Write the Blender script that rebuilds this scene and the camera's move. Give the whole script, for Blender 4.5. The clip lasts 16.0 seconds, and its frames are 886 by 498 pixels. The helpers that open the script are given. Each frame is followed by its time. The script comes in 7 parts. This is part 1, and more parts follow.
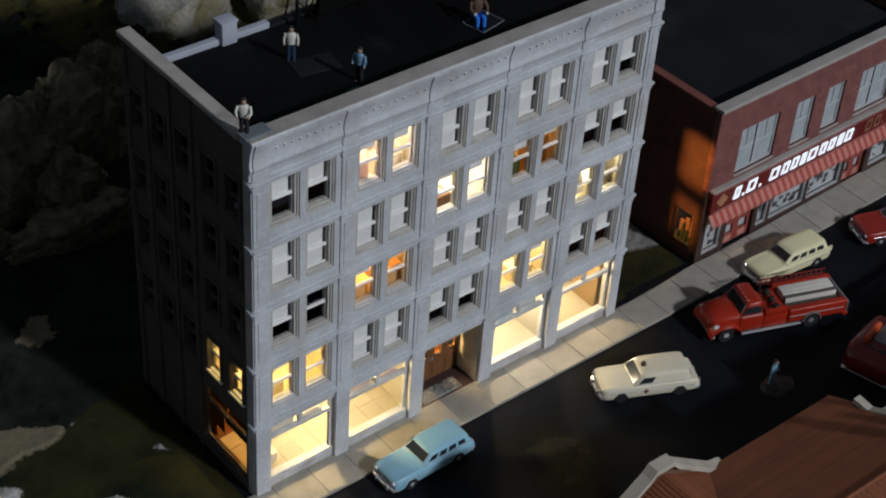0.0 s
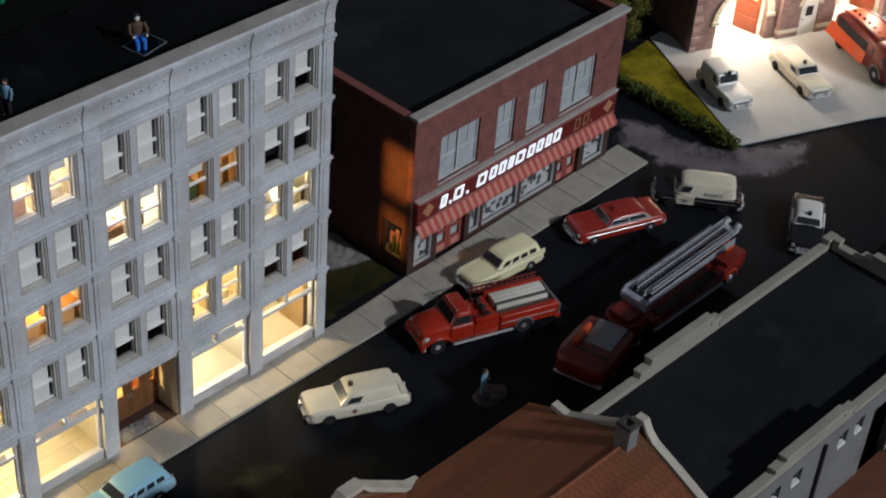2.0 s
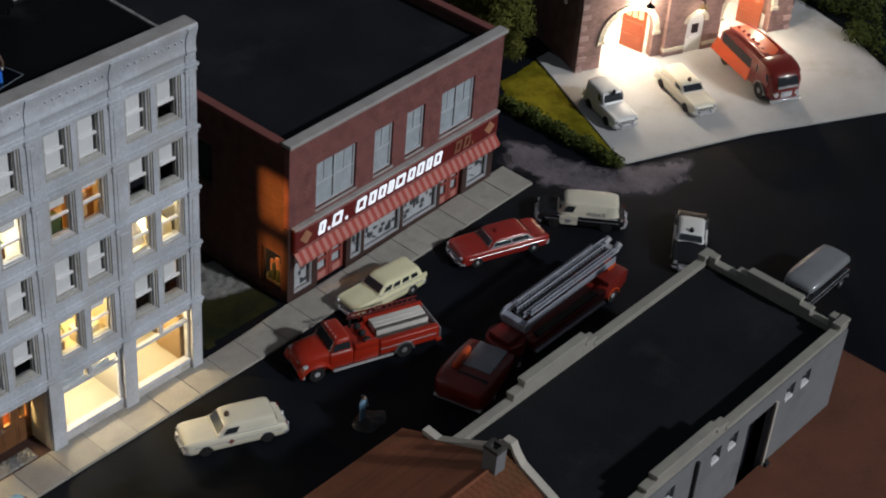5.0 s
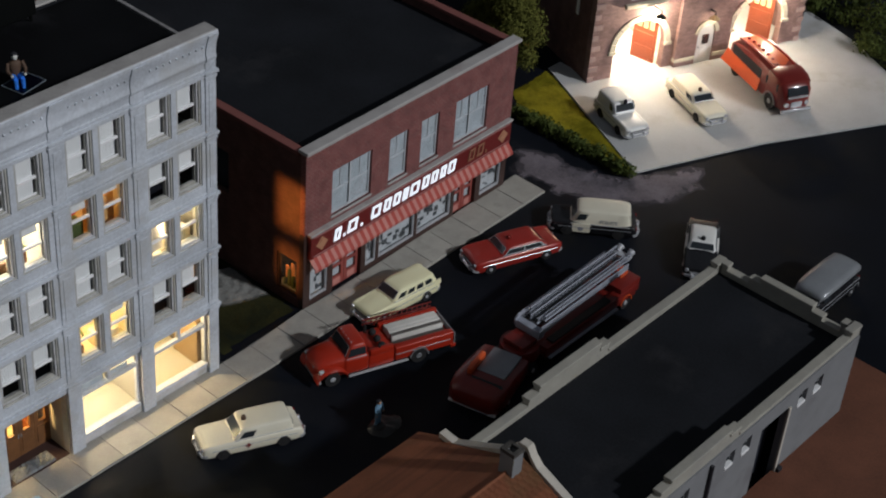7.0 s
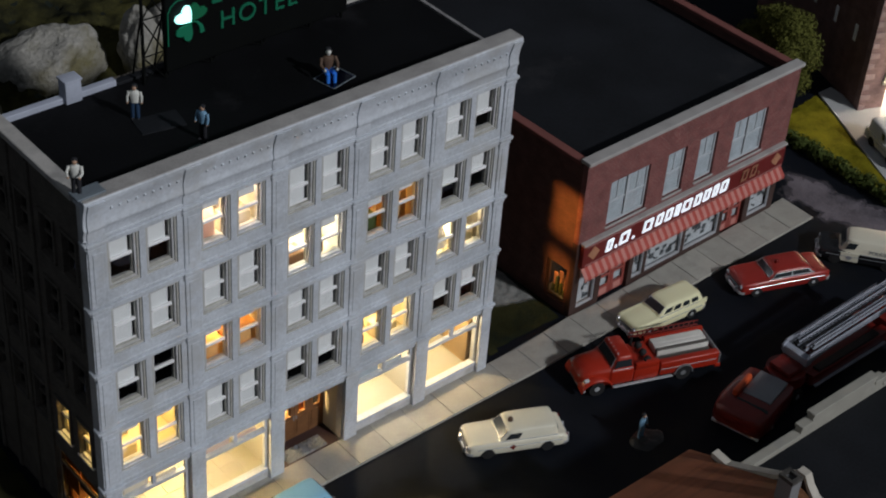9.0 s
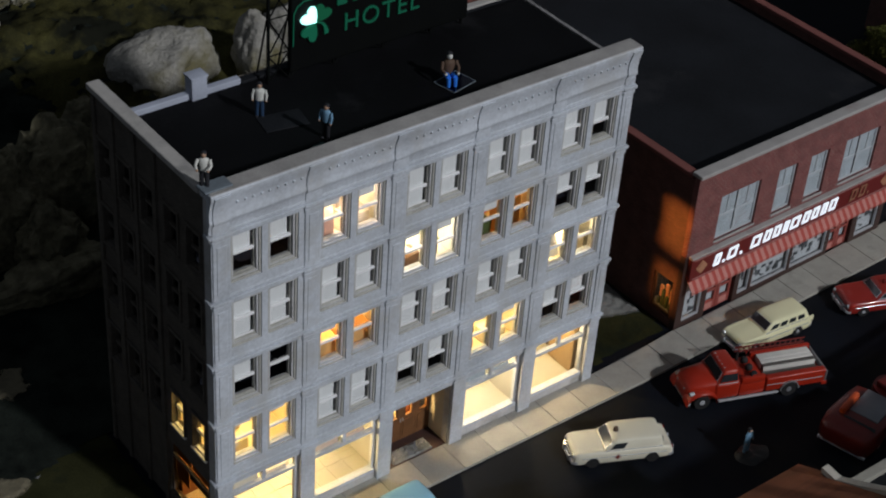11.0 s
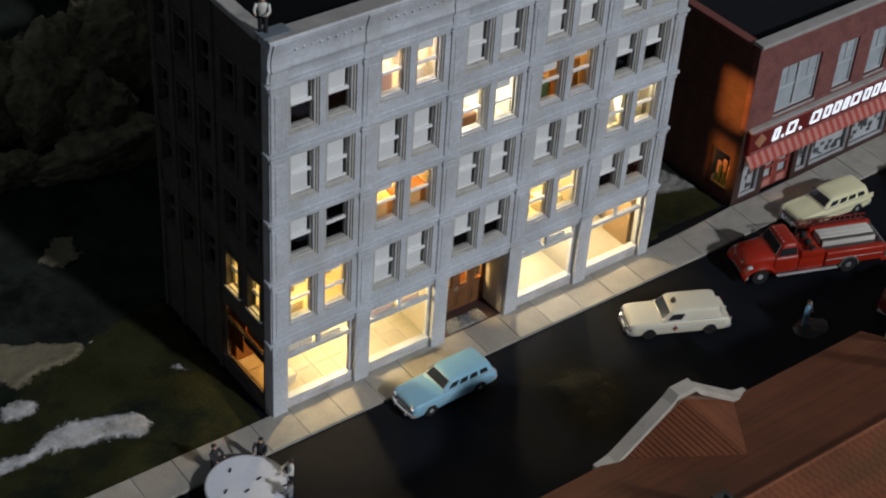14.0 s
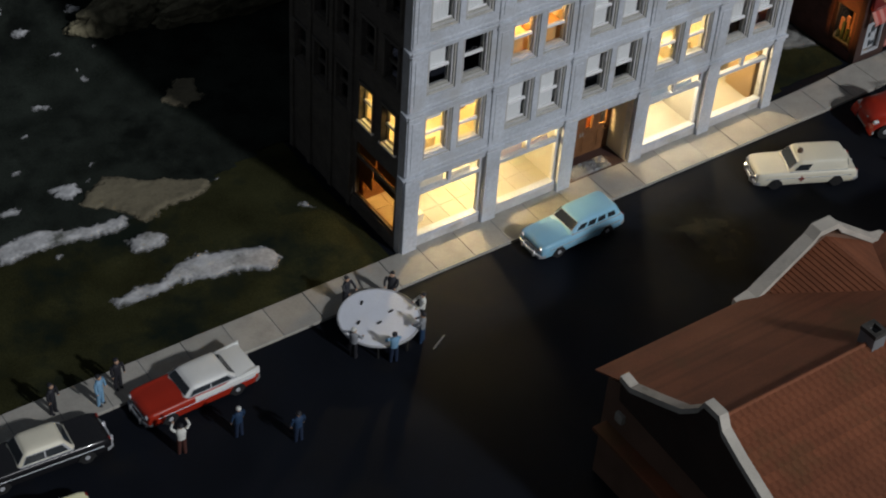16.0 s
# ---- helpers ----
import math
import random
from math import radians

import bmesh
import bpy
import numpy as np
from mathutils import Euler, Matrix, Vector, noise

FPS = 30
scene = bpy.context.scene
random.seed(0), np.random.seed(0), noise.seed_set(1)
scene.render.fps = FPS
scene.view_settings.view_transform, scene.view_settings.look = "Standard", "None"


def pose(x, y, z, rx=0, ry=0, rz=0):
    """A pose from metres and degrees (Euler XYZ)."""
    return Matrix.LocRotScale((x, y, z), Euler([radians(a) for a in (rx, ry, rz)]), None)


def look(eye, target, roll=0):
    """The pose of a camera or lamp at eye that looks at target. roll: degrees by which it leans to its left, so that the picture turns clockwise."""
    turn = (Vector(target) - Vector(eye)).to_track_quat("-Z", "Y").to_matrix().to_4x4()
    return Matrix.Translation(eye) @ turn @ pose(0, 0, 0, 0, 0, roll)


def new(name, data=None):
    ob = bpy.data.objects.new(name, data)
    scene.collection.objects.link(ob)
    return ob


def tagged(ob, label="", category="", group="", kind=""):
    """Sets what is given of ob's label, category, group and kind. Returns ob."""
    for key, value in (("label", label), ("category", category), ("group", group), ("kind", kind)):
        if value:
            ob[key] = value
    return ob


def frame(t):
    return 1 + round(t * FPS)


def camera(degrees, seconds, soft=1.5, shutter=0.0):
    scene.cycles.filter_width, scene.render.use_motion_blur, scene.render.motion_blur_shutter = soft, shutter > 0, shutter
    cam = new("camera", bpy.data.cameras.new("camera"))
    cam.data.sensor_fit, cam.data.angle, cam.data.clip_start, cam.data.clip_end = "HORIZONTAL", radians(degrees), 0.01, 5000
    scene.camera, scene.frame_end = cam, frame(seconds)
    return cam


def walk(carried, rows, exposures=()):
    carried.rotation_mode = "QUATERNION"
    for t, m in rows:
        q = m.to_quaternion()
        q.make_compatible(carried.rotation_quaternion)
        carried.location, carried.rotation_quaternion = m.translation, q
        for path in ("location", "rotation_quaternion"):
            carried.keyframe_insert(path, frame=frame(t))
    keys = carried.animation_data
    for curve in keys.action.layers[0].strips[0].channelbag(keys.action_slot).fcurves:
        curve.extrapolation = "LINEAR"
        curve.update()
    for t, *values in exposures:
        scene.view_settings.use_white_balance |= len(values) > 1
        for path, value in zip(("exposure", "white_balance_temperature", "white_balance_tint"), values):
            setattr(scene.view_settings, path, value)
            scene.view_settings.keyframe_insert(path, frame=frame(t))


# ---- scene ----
cam = camera(29.230, 16.0, soft=2.05)
PATH = [
    (0.0, look((-0.3231, -0.4983, 0.6417), (0.0885, -0.0297, 0.1406), 4.288)),
    (0.5, look((-0.3078, -0.5046, 0.6383), (0.1186, -0.0471, 0.1394), 4.673)),
    (1.0, look((-0.2890, -0.5105, 0.6346), (0.1534, -0.0667, 0.1373), 4.621)),
    (1.5, look((-0.2734, -0.5185, 0.6344), (0.1853, -0.0889, 0.1393), 4.835)),
    (2.0, look((-0.2554, -0.5292, 0.6357), (0.2180, -0.1126, 0.1433), 4.911)),
    (2.5, look((-0.2418, -0.5395, 0.6345), (0.2393, -0.1318, 0.1423), 4.779)),
    (3.0, look((-0.2321, -0.5408, 0.6334), (0.2537, -0.1382, 0.1415), 4.898)),
    (3.5, look((-0.2285, -0.5449, 0.6345), (0.2603, -0.1439, 0.1443), 4.803)),
    (4.0, look((-0.2251, -0.5531, 0.6377), (0.2675, -0.1514, 0.1520), 4.715)),
    (6.5, look((-0.2370, -0.5537, 0.6377), (0.2609, -0.1514, 0.1579), 4.966)),
    (7.0, look((-0.2398, -0.5541, 0.6383), (0.2586, -0.1490, 0.1614), 4.968)),
    (7.5, look((-0.2443, -0.5450, 0.6390), (0.2490, -0.1353, 0.1606), 5.436)),
    (8.0, look((-0.2611, -0.5347, 0.6400), (0.2082, -0.0999, 0.1596), 5.503)),
    (8.5, look((-0.2725, -0.5256, 0.6440), (0.1779, -0.0730, 0.1620), 5.299)),
    (9.0, look((-0.2783, -0.5240, 0.6440), (0.1565, -0.0567, 0.1617), 4.674)),
    (9.5, look((-0.2893, -0.5147, 0.6364), (0.1344, -0.0391, 0.1524), 4.753)),
    (12.0, look((-0.3005, -0.5212, 0.6386), (0.1060, -0.0201, 0.1656), 3.903)),
    (12.5, look((-0.2989, -0.5195, 0.6335), (0.1047, -0.0192, 0.1574), 3.713)),
    (13.0, look((-0.3009, -0.5214, 0.6283), (0.1027, -0.0261, 0.1469), 4.007)),
    (13.5, look((-0.3035, -0.5268, 0.6153), (0.0935, -0.0355, 0.1244), 3.911)),
    (14.0, look((-0.3147, -0.5226, 0.6011), (0.0744, -0.0349, 0.1004), 4.111)),
    (14.5, look((-0.3236, -0.5216, 0.5855), (0.0584, -0.0377, 0.0756), 4.272)),
    (15.0, look((-0.3313, -0.5205, 0.5752), (0.0426, -0.0421, 0.0543), 4.486)),
    (15.5, look((-0.3458, -0.5219, 0.5700), (0.0222, -0.0457, 0.0429), 4.621)),
    (16.0, look((-0.3633, -0.5160, 0.5661), (-0.0020, -0.0390, 0.0351), 4.340)),
]
walk(cam, PATH)

# ---- light: one lamp of the dim room, far off in front of the street, and a faint bounce all round ----
world = bpy.data.worlds.new("room")
scene.world = world
world.use_nodes = True
world.node_tree.nodes["Background"].inputs["Color"].default_value = (0.75, 0.85, 1.0, 1)
world.node_tree.nodes["Background"].inputs["Strength"].default_value = 0.072
sun = new("room_light", bpy.data.lights.new("room_light", "SUN"))
sun.data.energy, sun.data.angle, sun.data.color = 1.73, radians(3.0), (0.93, 0.955, 0.99)
SUN_AZ, SUN_EL = (0.235, -0.972), radians(33)
sun.matrix_world = look((SUN_AZ[0] * math.cos(SUN_EL) * 3, SUN_AZ[1] * math.cos(SUN_EL) * 3, math.sin(SUN_EL) * 3), (0, 0, 0))

K = 0.01  # all sizes below are in centimetres of the layout, an H0 railway model


# ---- materials ----
def nodes_of(m):
    m.use_nodes = True
    return m.node_tree.nodes, m.node_tree.links, m.node_tree.nodes["Principled BSDF"]


def shade(name, col, rough=0.6, metal=0.0, var=0.18, fine=1400, coarse=70, bump=0.12, spec=0.4, stain=None, coat=0.0, obvar=0.0, stain_at=0.55, deep=0.0004):
    """Paint, card or plaster: two scales of mottling, fine relief, and stains of another colour where given."""
    m = bpy.data.materials.new(name)
    n, l, p = nodes_of(m)
    tc = n.new("ShaderNodeTexCoord")
    a, b = n.new("ShaderNodeTexNoise"), n.new("ShaderNodeTexNoise")
    a.inputs["Scale"].default_value, a.inputs["Detail"].default_value = fine, 3
    b.inputs["Scale"].default_value, b.inputs["Detail"].default_value = coarse, 5
    for t in (a, b):
        l.new(tc.outputs["Object"], t.inputs["Vector"])
    mix = n.new("ShaderNodeMath")
    mix.operation = "ADD"
    half = n.new("ShaderNodeMath")
    half.operation = "MULTIPLY"
    half.inputs[1].default_value = 0.6
    l.new(a.outputs["Fac"], half.inputs[0])
    l.new(half.outputs[0], mix.inputs[0])
    l.new(b.outputs["Fac"], mix.inputs[1])
    ramp = n.new("ShaderNodeMapRange")
    ramp.inputs["From Min"].default_value, ramp.inputs["From Max"].default_value = 0.45, 1.15
    ramp.inputs["To Min"].default_value, ramp.inputs["To Max"].default_value = 1 - var, 1 + var
    l.new(mix.outputs[0], ramp.inputs["Value"])
    mul = n.new("ShaderNodeVectorMath")
    mul.operation = "SCALE"
    mul.inputs[0].default_value = col
    l.new(ramp.outputs[0], mul.inputs["Scale"])
    out = mul.outputs["Vector"]
    if obvar:
        oi = n.new("ShaderNodeObjectInfo")
        mr = n.new("ShaderNodeMapRange")
        mr.inputs["To Min"].default_value, mr.inputs["To Max"].default_value = 1 - obvar, 1 + obvar
        l.new(oi.outputs["Random"], mr.inputs["Value"])
        m2 = n.new("ShaderNodeVectorMath")
        m2.operation = "SCALE"
        l.new(out, m2.inputs[0])
        l.new(mr.outputs[0], m2.inputs["Scale"])
        out = m2.outputs["Vector"]
    if stain:
        c = n.new("ShaderNodeTexNoise")
        c.inputs["Scale"].default_value, c.inputs["Detail"].default_value = coarse * 0.6, 6
        c.inputs["Roughness"].default_value = 0.65
        l.new(tc.outputs["Object"], c.inputs["Vector"])
        r = n.new("ShaderNodeMapRange")
        r.inputs["From Min"].default_value, r.inputs["From Max"].default_value = stain_at, stain_at + 0.14
        l.new(c.outputs["Fac"], r.inputs["Value"])
        mx = n.new("ShaderNodeMix")
        mx.data_type = "RGBA"
        l.new(r.outputs[0], mx.inputs["Factor"])
        l.new(out, mx.inputs["A"])
        mx.inputs["B"].default_value = (*stain, 1)
        out = mx.outputs["Result"]
    l.new(out, p.inputs["Base Color"])
    p.inputs["Roughness"].default_value, p.inputs["Metallic"].default_value = rough, metal
    p.inputs["Specular IOR Level"].default_value, p.inputs["Coat Weight"].default_value = spec, coat
    if bump:
        bp = n.new("ShaderNodeBump")
        bp.inputs["Strength"].default_value, bp.inputs["Distance"].default_value = min(1, bump * 3), deep
        l.new(mix.outputs[0], bp.inputs["Height"])
        l.new(bp.outputs["Normal"], p.inputs["Normal"])
    return m


def thinning(m, scale=160.0, full=1.35):
    """Dust, plaster or a painted patch of light that thins out towards its rim in ragged patches."""
    n, l = m.node_tree.nodes, m.node_tree.links
    at, no, tc = n.new("ShaderNodeAttribute"), n.new("ShaderNodeTexNoise"), n.new("ShaderNodeTexCoord")
    at.attribute_name = "cover"
    no.inputs["Scale"].default_value, no.inputs["Detail"].default_value, no.inputs["Roughness"].default_value = scale, 6, 0.65
    l.new(tc.outputs["Object"], no.inputs["Vector"])
    add, mr = n.new("ShaderNodeMath"), n.new("ShaderNodeMapRange")
    add.operation = "MULTIPLY_ADD"
    add.inputs[1].default_value = 1.3
    l.new(at.outputs["Fac"], add.inputs[0])
    l.new(no.outputs["Fac"], add.inputs[2])
    mr.inputs["From Min"].default_value, mr.inputs["From Max"].default_value = 0.72, full
    l.new(add.outputs[0], mr.inputs["Value"])
    tr, mx = n.new("ShaderNodeBsdfTransparent"), n.new("ShaderNodeMixShader")
    l.new(mr.outputs[0], mx.inputs["Fac"])
    l.new(tr.outputs[0], mx.inputs[1])
    l.new(n["Principled BSDF"].outputs[0], mx.inputs[2])
    l.new(mx.outputs[0], n["Material Output"].inputs["Surface"])
    return m


def brickwork(name, col, mortar, plane, w=0.26, h=0.085, var=0.25, rough=0.75, deep=0.6):
    """Brick walls of the models: courses in relief, laid out in the wall's own plane ("xz", "yz" or "xy")."""
    m = bpy.data.materials.new(name)
    n, l, p = nodes_of(m)
    tc, sep, comb = n.new("ShaderNodeTexCoord"), n.new("ShaderNodeSeparateXYZ"), n.new("ShaderNodeCombineXYZ")
    l.new(tc.outputs["Object"], sep.inputs[0])
    along = n.new("ShaderNodeMath")
    along.operation = "ADD"
    l.new(sep.outputs["X"], along.inputs[0])
    l.new(sep.outputs["Y"], along.inputs[1])
    l.new(along.outputs[0], comb.inputs[0])
    l.new(sep.outputs["XYZ".index(plane[1].upper())], comb.inputs[1])
    br = n.new("ShaderNodeTexBrick")
    l.new(comb.outputs[0], br.inputs["Vector"])
    br.inputs["Scale"].default_value = 1.0
    br.inputs["Brick Width"].default_value, br.inputs["Row Height"].default_value = w * K, h * K
    br.inputs["Mortar Size"].default_value, br.inputs["Mortar Smooth"].default_value = 0.012 * K, 0.2
    br.inputs["Color1"].default_value = (*col, 1)
    br.inputs["Color2"].default_value = (*[c * (1 - var) for c in col], 1)
    br.inputs["Mortar"].default_value = (*mortar, 1)
    no = n.new("ShaderNodeTexNoise")
    no.inputs["Scale"].default_value, no.inputs["Detail"].default_value = 110, 6
    l.new(tc.outputs["Object"], no.inputs["Vector"])
    r = n.new("ShaderNodeMapRange")
    r.inputs["From Min"].default_value, r.inputs["From Max"].default_value = 0.25, 0.75
    r.inputs["To Min"].default_value, r.inputs["To Max"].default_value = 0.72, 1.25
    l.new(no.outputs["Fac"], r.inputs["Value"])
    mul = n.new("ShaderNodeVectorMath")
    mul.operation = "SCALE"
    l.new(br.outputs["Color"], mul.inputs[0])
    l.new(r.outputs[0], mul.inputs["Scale"])
    l.new(mul.outputs["Vector"], p.inputs["Base Color"])
    p.inputs["Roughness"].default_value, p.inputs["Specular IOR Level"].default_value = rough, 0.3
    inv = n.new("ShaderNodeMath")
    inv.operation = "SUBTRACT"
    inv.inputs[0].default_value = 1.0
    l.new(br.outputs["Fac"], inv.inputs[1])
    bp = n.new("ShaderNodeBump")
    bp.inputs["Strength"].default_value, bp.inputs["Distance"].default_value = deep, 0.0003
    l.new(inv.outputs[0], bp.inputs["Height"])
    l.new(bp.outputs["Normal"], p.inputs["Normal"])
    return m


def glow(name, col, strength):
    m = bpy.data.materials.new(name)
    n, l, p = nodes_of(m)
    p.inputs["Base Color"].default_value = (*[min(0.8, c) for c in col], 1)
    p.inputs["Emission Color"].default_value = (*col, 1)
    p.inputs["Emission Strength"].default_value = strength
    p.inputs["Roughness"].default_value = 0.4
    return m


def glass(name, tint=(0.98, 0.985, 0.99), gloss=0.05):
    m = bpy.data.materials.new(name)
    m.use_nodes = True
    n, l = m.node_tree.nodes, m.node_tree.links
    n.remove(n["Principled BSDF"])
    t, g, mx = n.new("ShaderNodeBsdfTransparent"), n.new("ShaderNodeBsdfGlossy"), n.new("ShaderNodeMixShader")
    t.inputs["Color"].default_value = (*tint, 1)
    g.inputs["Roughness"].default_value = 0.08
    mx.inputs["Fac"].default_value = gloss
    l.new(t.outputs[0], mx.inputs[1])
    l.new(g.outputs[0], mx.inputs[2])
    l.new(mx.outputs[0], n["Material Output"].inputs["Surface"])
    return m


M = {
    "asphalt": shade("asphalt", (0.0050, 0.0065, 0.0106), 0.7, var=0.5, fine=1800, coarse=22, bump=0.16, spec=0.13, stain=(0.0125, 0.0115, 0.0105), stain_at=0.54),
    "shoulder": shade("gravel_shoulder", (0.150, 0.130, 0.150), 0.9, var=0.6, fine=900, coarse=45, bump=0.3, stain=(0.045, 0.042, 0.050), stain_at=0.50),
    "slab": shade("concrete_slab", (0.365, 0.347, 0.312), 0.8, var=0.16, fine=900, coarse=90, bump=0.1, obvar=0.09, stain=(0.30, 0.29, 0.26)),
    "apron": shade("apron_concrete", (0.48, 0.485, 0.485), 0.8, var=0.14, fine=800, coarse=40, bump=0.1, stain=(0.40, 0.39, 0.37)),
    "grass": shade("ground_foam", (0.027, 0.0275, 0.0115), 0.95, var=0.75, fine=1100, coarse=34, bump=0.4, spec=0.05, stain=(0.0095, 0.014, 0.0105), stain_at=0.49),
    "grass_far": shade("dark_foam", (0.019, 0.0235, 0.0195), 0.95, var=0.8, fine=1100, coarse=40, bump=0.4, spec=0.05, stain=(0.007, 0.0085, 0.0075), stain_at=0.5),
    "moss": shade("bright_foam", (0.185, 0.16, 0.012), 0.95, var=0.6, fine=900, coarse=70, bump=0.4, spec=0.05),
    "leaf": shade("hedge_foam", (0.070, 0.092, 0.024), 0.9, var=0.6, fine=700, coarse=60, bump=0.2, spec=0.1, obvar=0.2),
    "leaf_tree": shade("tree_foam", (0.12, 0.125, 0.030), 0.9, var=0.6, fine=700, coarse=60, bump=0.2, spec=0.1),
    "bark": shade("bark", (0.07, 0.05, 0.035), 0.9, var=0.4),
    "plaster": shade("bare_plaster", (0.50, 0.505, 0.52), 0.9, var=0.4, fine=600, coarse=100, bump=0.25, stain=(0.10, 0.105, 0.09), stain_at=0.55),
    # earth darkened to stand in for the weaker lamp light on this lawn
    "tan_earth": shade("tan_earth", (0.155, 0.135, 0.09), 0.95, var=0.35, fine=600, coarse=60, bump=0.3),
    "rock": shade("boulder", (0.30, 0.288, 0.262), 0.9, var=0.45, fine=350, coarse=28, bump=0.35, stain=(0.14, 0.125, 0.065), stain_at=0.48, deep=0.003),
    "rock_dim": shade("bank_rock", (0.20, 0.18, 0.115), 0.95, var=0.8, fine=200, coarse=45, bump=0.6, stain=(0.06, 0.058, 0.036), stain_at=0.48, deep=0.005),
    "hill_moss": shade("hill_foam", (0.06, 0.056, 0.02), 0.95, var=0.7, fine=700, coarse=26, bump=0.4, spec=0.05, stain=(0.012, 0.013, 0.009), stain_at=0.44),
    "hotel_front": shade("hotel_front_paint", (0.53, 0.56, 0.612), 0.6, var=0.30, fine=600, coarse=40, bump=0.06, stain=(0.47, 0.475, 0.485), stain_at=0.52),
    "hotel_wall": shade("hotel_wall_paint", (0.515, 0.515, 0.525), 0.65, var=0.25, fine=700, coarse=80, bump=0.12, stain=(0.39, 0.375, 0.335)),
    "hotel_casing": shade("hotel_casing_paint", (0.47, 0.46, 0.425), 0.65, var=0.25, fine=700, coarse=120, bump=0.1, stain=(0.34, 0.325, 0.295), obvar=0.08),
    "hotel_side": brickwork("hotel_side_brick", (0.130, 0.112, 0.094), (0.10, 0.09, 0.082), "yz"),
    "cornice_top": shade("cornice_top_paint", (0.36, 0.345, 0.335), 0.8, var=0.3, coarse=60, stain=(0.27, 0.255, 0.245)),
    "plinth_grey": shade("figure_plinth", (0.16, 0.19, 0.22), 0.4, var=0.3),
    "cap_dim": shade("far_parapet_cap", (0.26, 0.25, 0.25), 0.8, var=0.4, coarse=200, stain=(0.05, 0.05, 0.05)),
    "tan_wood": shade("tan_wood", (0.30, 0.20, 0.10), 0.7, var=0.3),
    "leaf_dark": glow("sign_leaf_dark", (0.008, 0.12, 0.055), 0.12),
    "cap": shade("parapet_cap", (0.42, 0.40, 0.38), 0.75, var=0.2, stain=(0.30, 0.29, 0.28)),
    "tar": shade("roof_felt", (0.0092, 0.0105, 0.0138), 0.75, var=0.6, fine=700, coarse=20, bump=0.12, spec=0.25, stain=(0.024, 0.024, 0.027)),
    "tar_black": shade("hotel_roof_felt", (0.0038, 0.004, 0.0048), 0.7, var=0.5, fine=700, coarse=30, bump=0.15, spec=0.12, stain=(0.014, 0.014, 0.016), stain_at=0.6),
    "blind": shade("roller_blind", (0.80, 0.81, 0.81), 0.85, var=0.06),
    "sash": shade("sash_paint", (0.82, 0.82, 0.83), 0.55, var=0.1),
    "glass": glass("window_glass"),
    "room": shade("room_wall", (0.62, 0.52, 0.36), 0.9, var=0.12),
    "room_white": shade("shop_wall", (0.74, 0.70, 0.58), 0.9, var=0.10),
    "room_orange": shade("room_wall_orange", (0.70, 0.40, 0.15), 0.9, var=0.15),
    # near-black, so the shade inside unlit rooms is put into the paint
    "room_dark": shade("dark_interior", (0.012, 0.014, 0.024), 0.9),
    "shop_paint": shade("shop_paint", (0.40, 0.375, 0.31), 0.9, var=0.10),
    "shopfloor": shade("shop_floor", (0.40, 0.365, 0.285), 0.7, var=0.10, obvar=0.05),
    "wood": shade("door_wood", (0.17, 0.075, 0.03), 0.5, var=0.3, fine=900, coarse=150),
    "red_thing": shade("red_fabric", (0.55, 0.05, 0.03), 0.8),
    "green_thing": shade("green_fabric", (0.07, 0.10, 0.03), 0.8),
    "pink_thing": shade("pink_fabric", (0.60, 0.36, 0.28), 0.8),
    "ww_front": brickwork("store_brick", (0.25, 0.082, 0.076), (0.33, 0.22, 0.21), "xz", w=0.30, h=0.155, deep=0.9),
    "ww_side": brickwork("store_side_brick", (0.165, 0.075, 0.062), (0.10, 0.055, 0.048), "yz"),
    "ww_cap": shade("store_coping", (0.40, 0.38, 0.37), 0.75, var=0.2, stain=(0.30, 0.25, 0.24)),
    "sign_red": shade("sign_board", (0.15, 0.017, 0.016), 0.45, var=0.12, bump=0.03),
    "sign_unlit": shade("sign_gold", (0.30, 0.14, 0.085), 0.5, var=0.15),
    "orange_screen": shade("orange_screen", (0.75, 0.22, 0.03), 0.8, var=0.15),
    "tube_off": shade("neon_tube_off", (0.33, 0.13, 0.12), 0.35, var=0.1),
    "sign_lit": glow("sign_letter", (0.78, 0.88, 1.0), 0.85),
    "gold": shade("sign_gilt", (0.45, 0.22, 0.13), 0.5),
    "awn_red": shade("awning_red", (0.42, 0.075, 0.06), 0.8, var=0.1),
    "awn_white": shade("awning_white", (0.52, 0.22, 0.19), 0.8, var=0.1),
    "store_dark": shade("store_trim_dark", (0.055, 0.03, 0.026), 0.5),
    "door_red": shade("store_door_red", (0.30, 0.07, 0.058), 0.5),
    "board": shade("display_card", (0.50, 0.53, 0.56), 0.6, var=0.1),
    "ink": shade("display_print", (0.06, 0.07, 0.08), 0.7),
    "curtain": shade("net_curtain", (0.46, 0.515, 0.555), 0.7, var=0.22, coarse=160),
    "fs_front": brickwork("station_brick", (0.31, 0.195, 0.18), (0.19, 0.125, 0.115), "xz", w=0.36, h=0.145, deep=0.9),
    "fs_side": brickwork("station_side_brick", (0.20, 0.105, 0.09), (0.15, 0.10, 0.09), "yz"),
    "stone": shade("dressed_stone", (0.55, 0.50, 0.40), 0.75, var=0.15),
    "fs_door": shade("station_door_red", (0.36, 0.095, 0.045), 0.5),
    "white": shade("white_enamel", (0.75, 0.75, 0.73), 0.4, var=0.06, bump=0.02),
    "gar_wall": shade("garage_wall", (0.20, 0.205, 0.215), 0.75, var=0.12, stain=(0.165, 0.165, 0.175)),
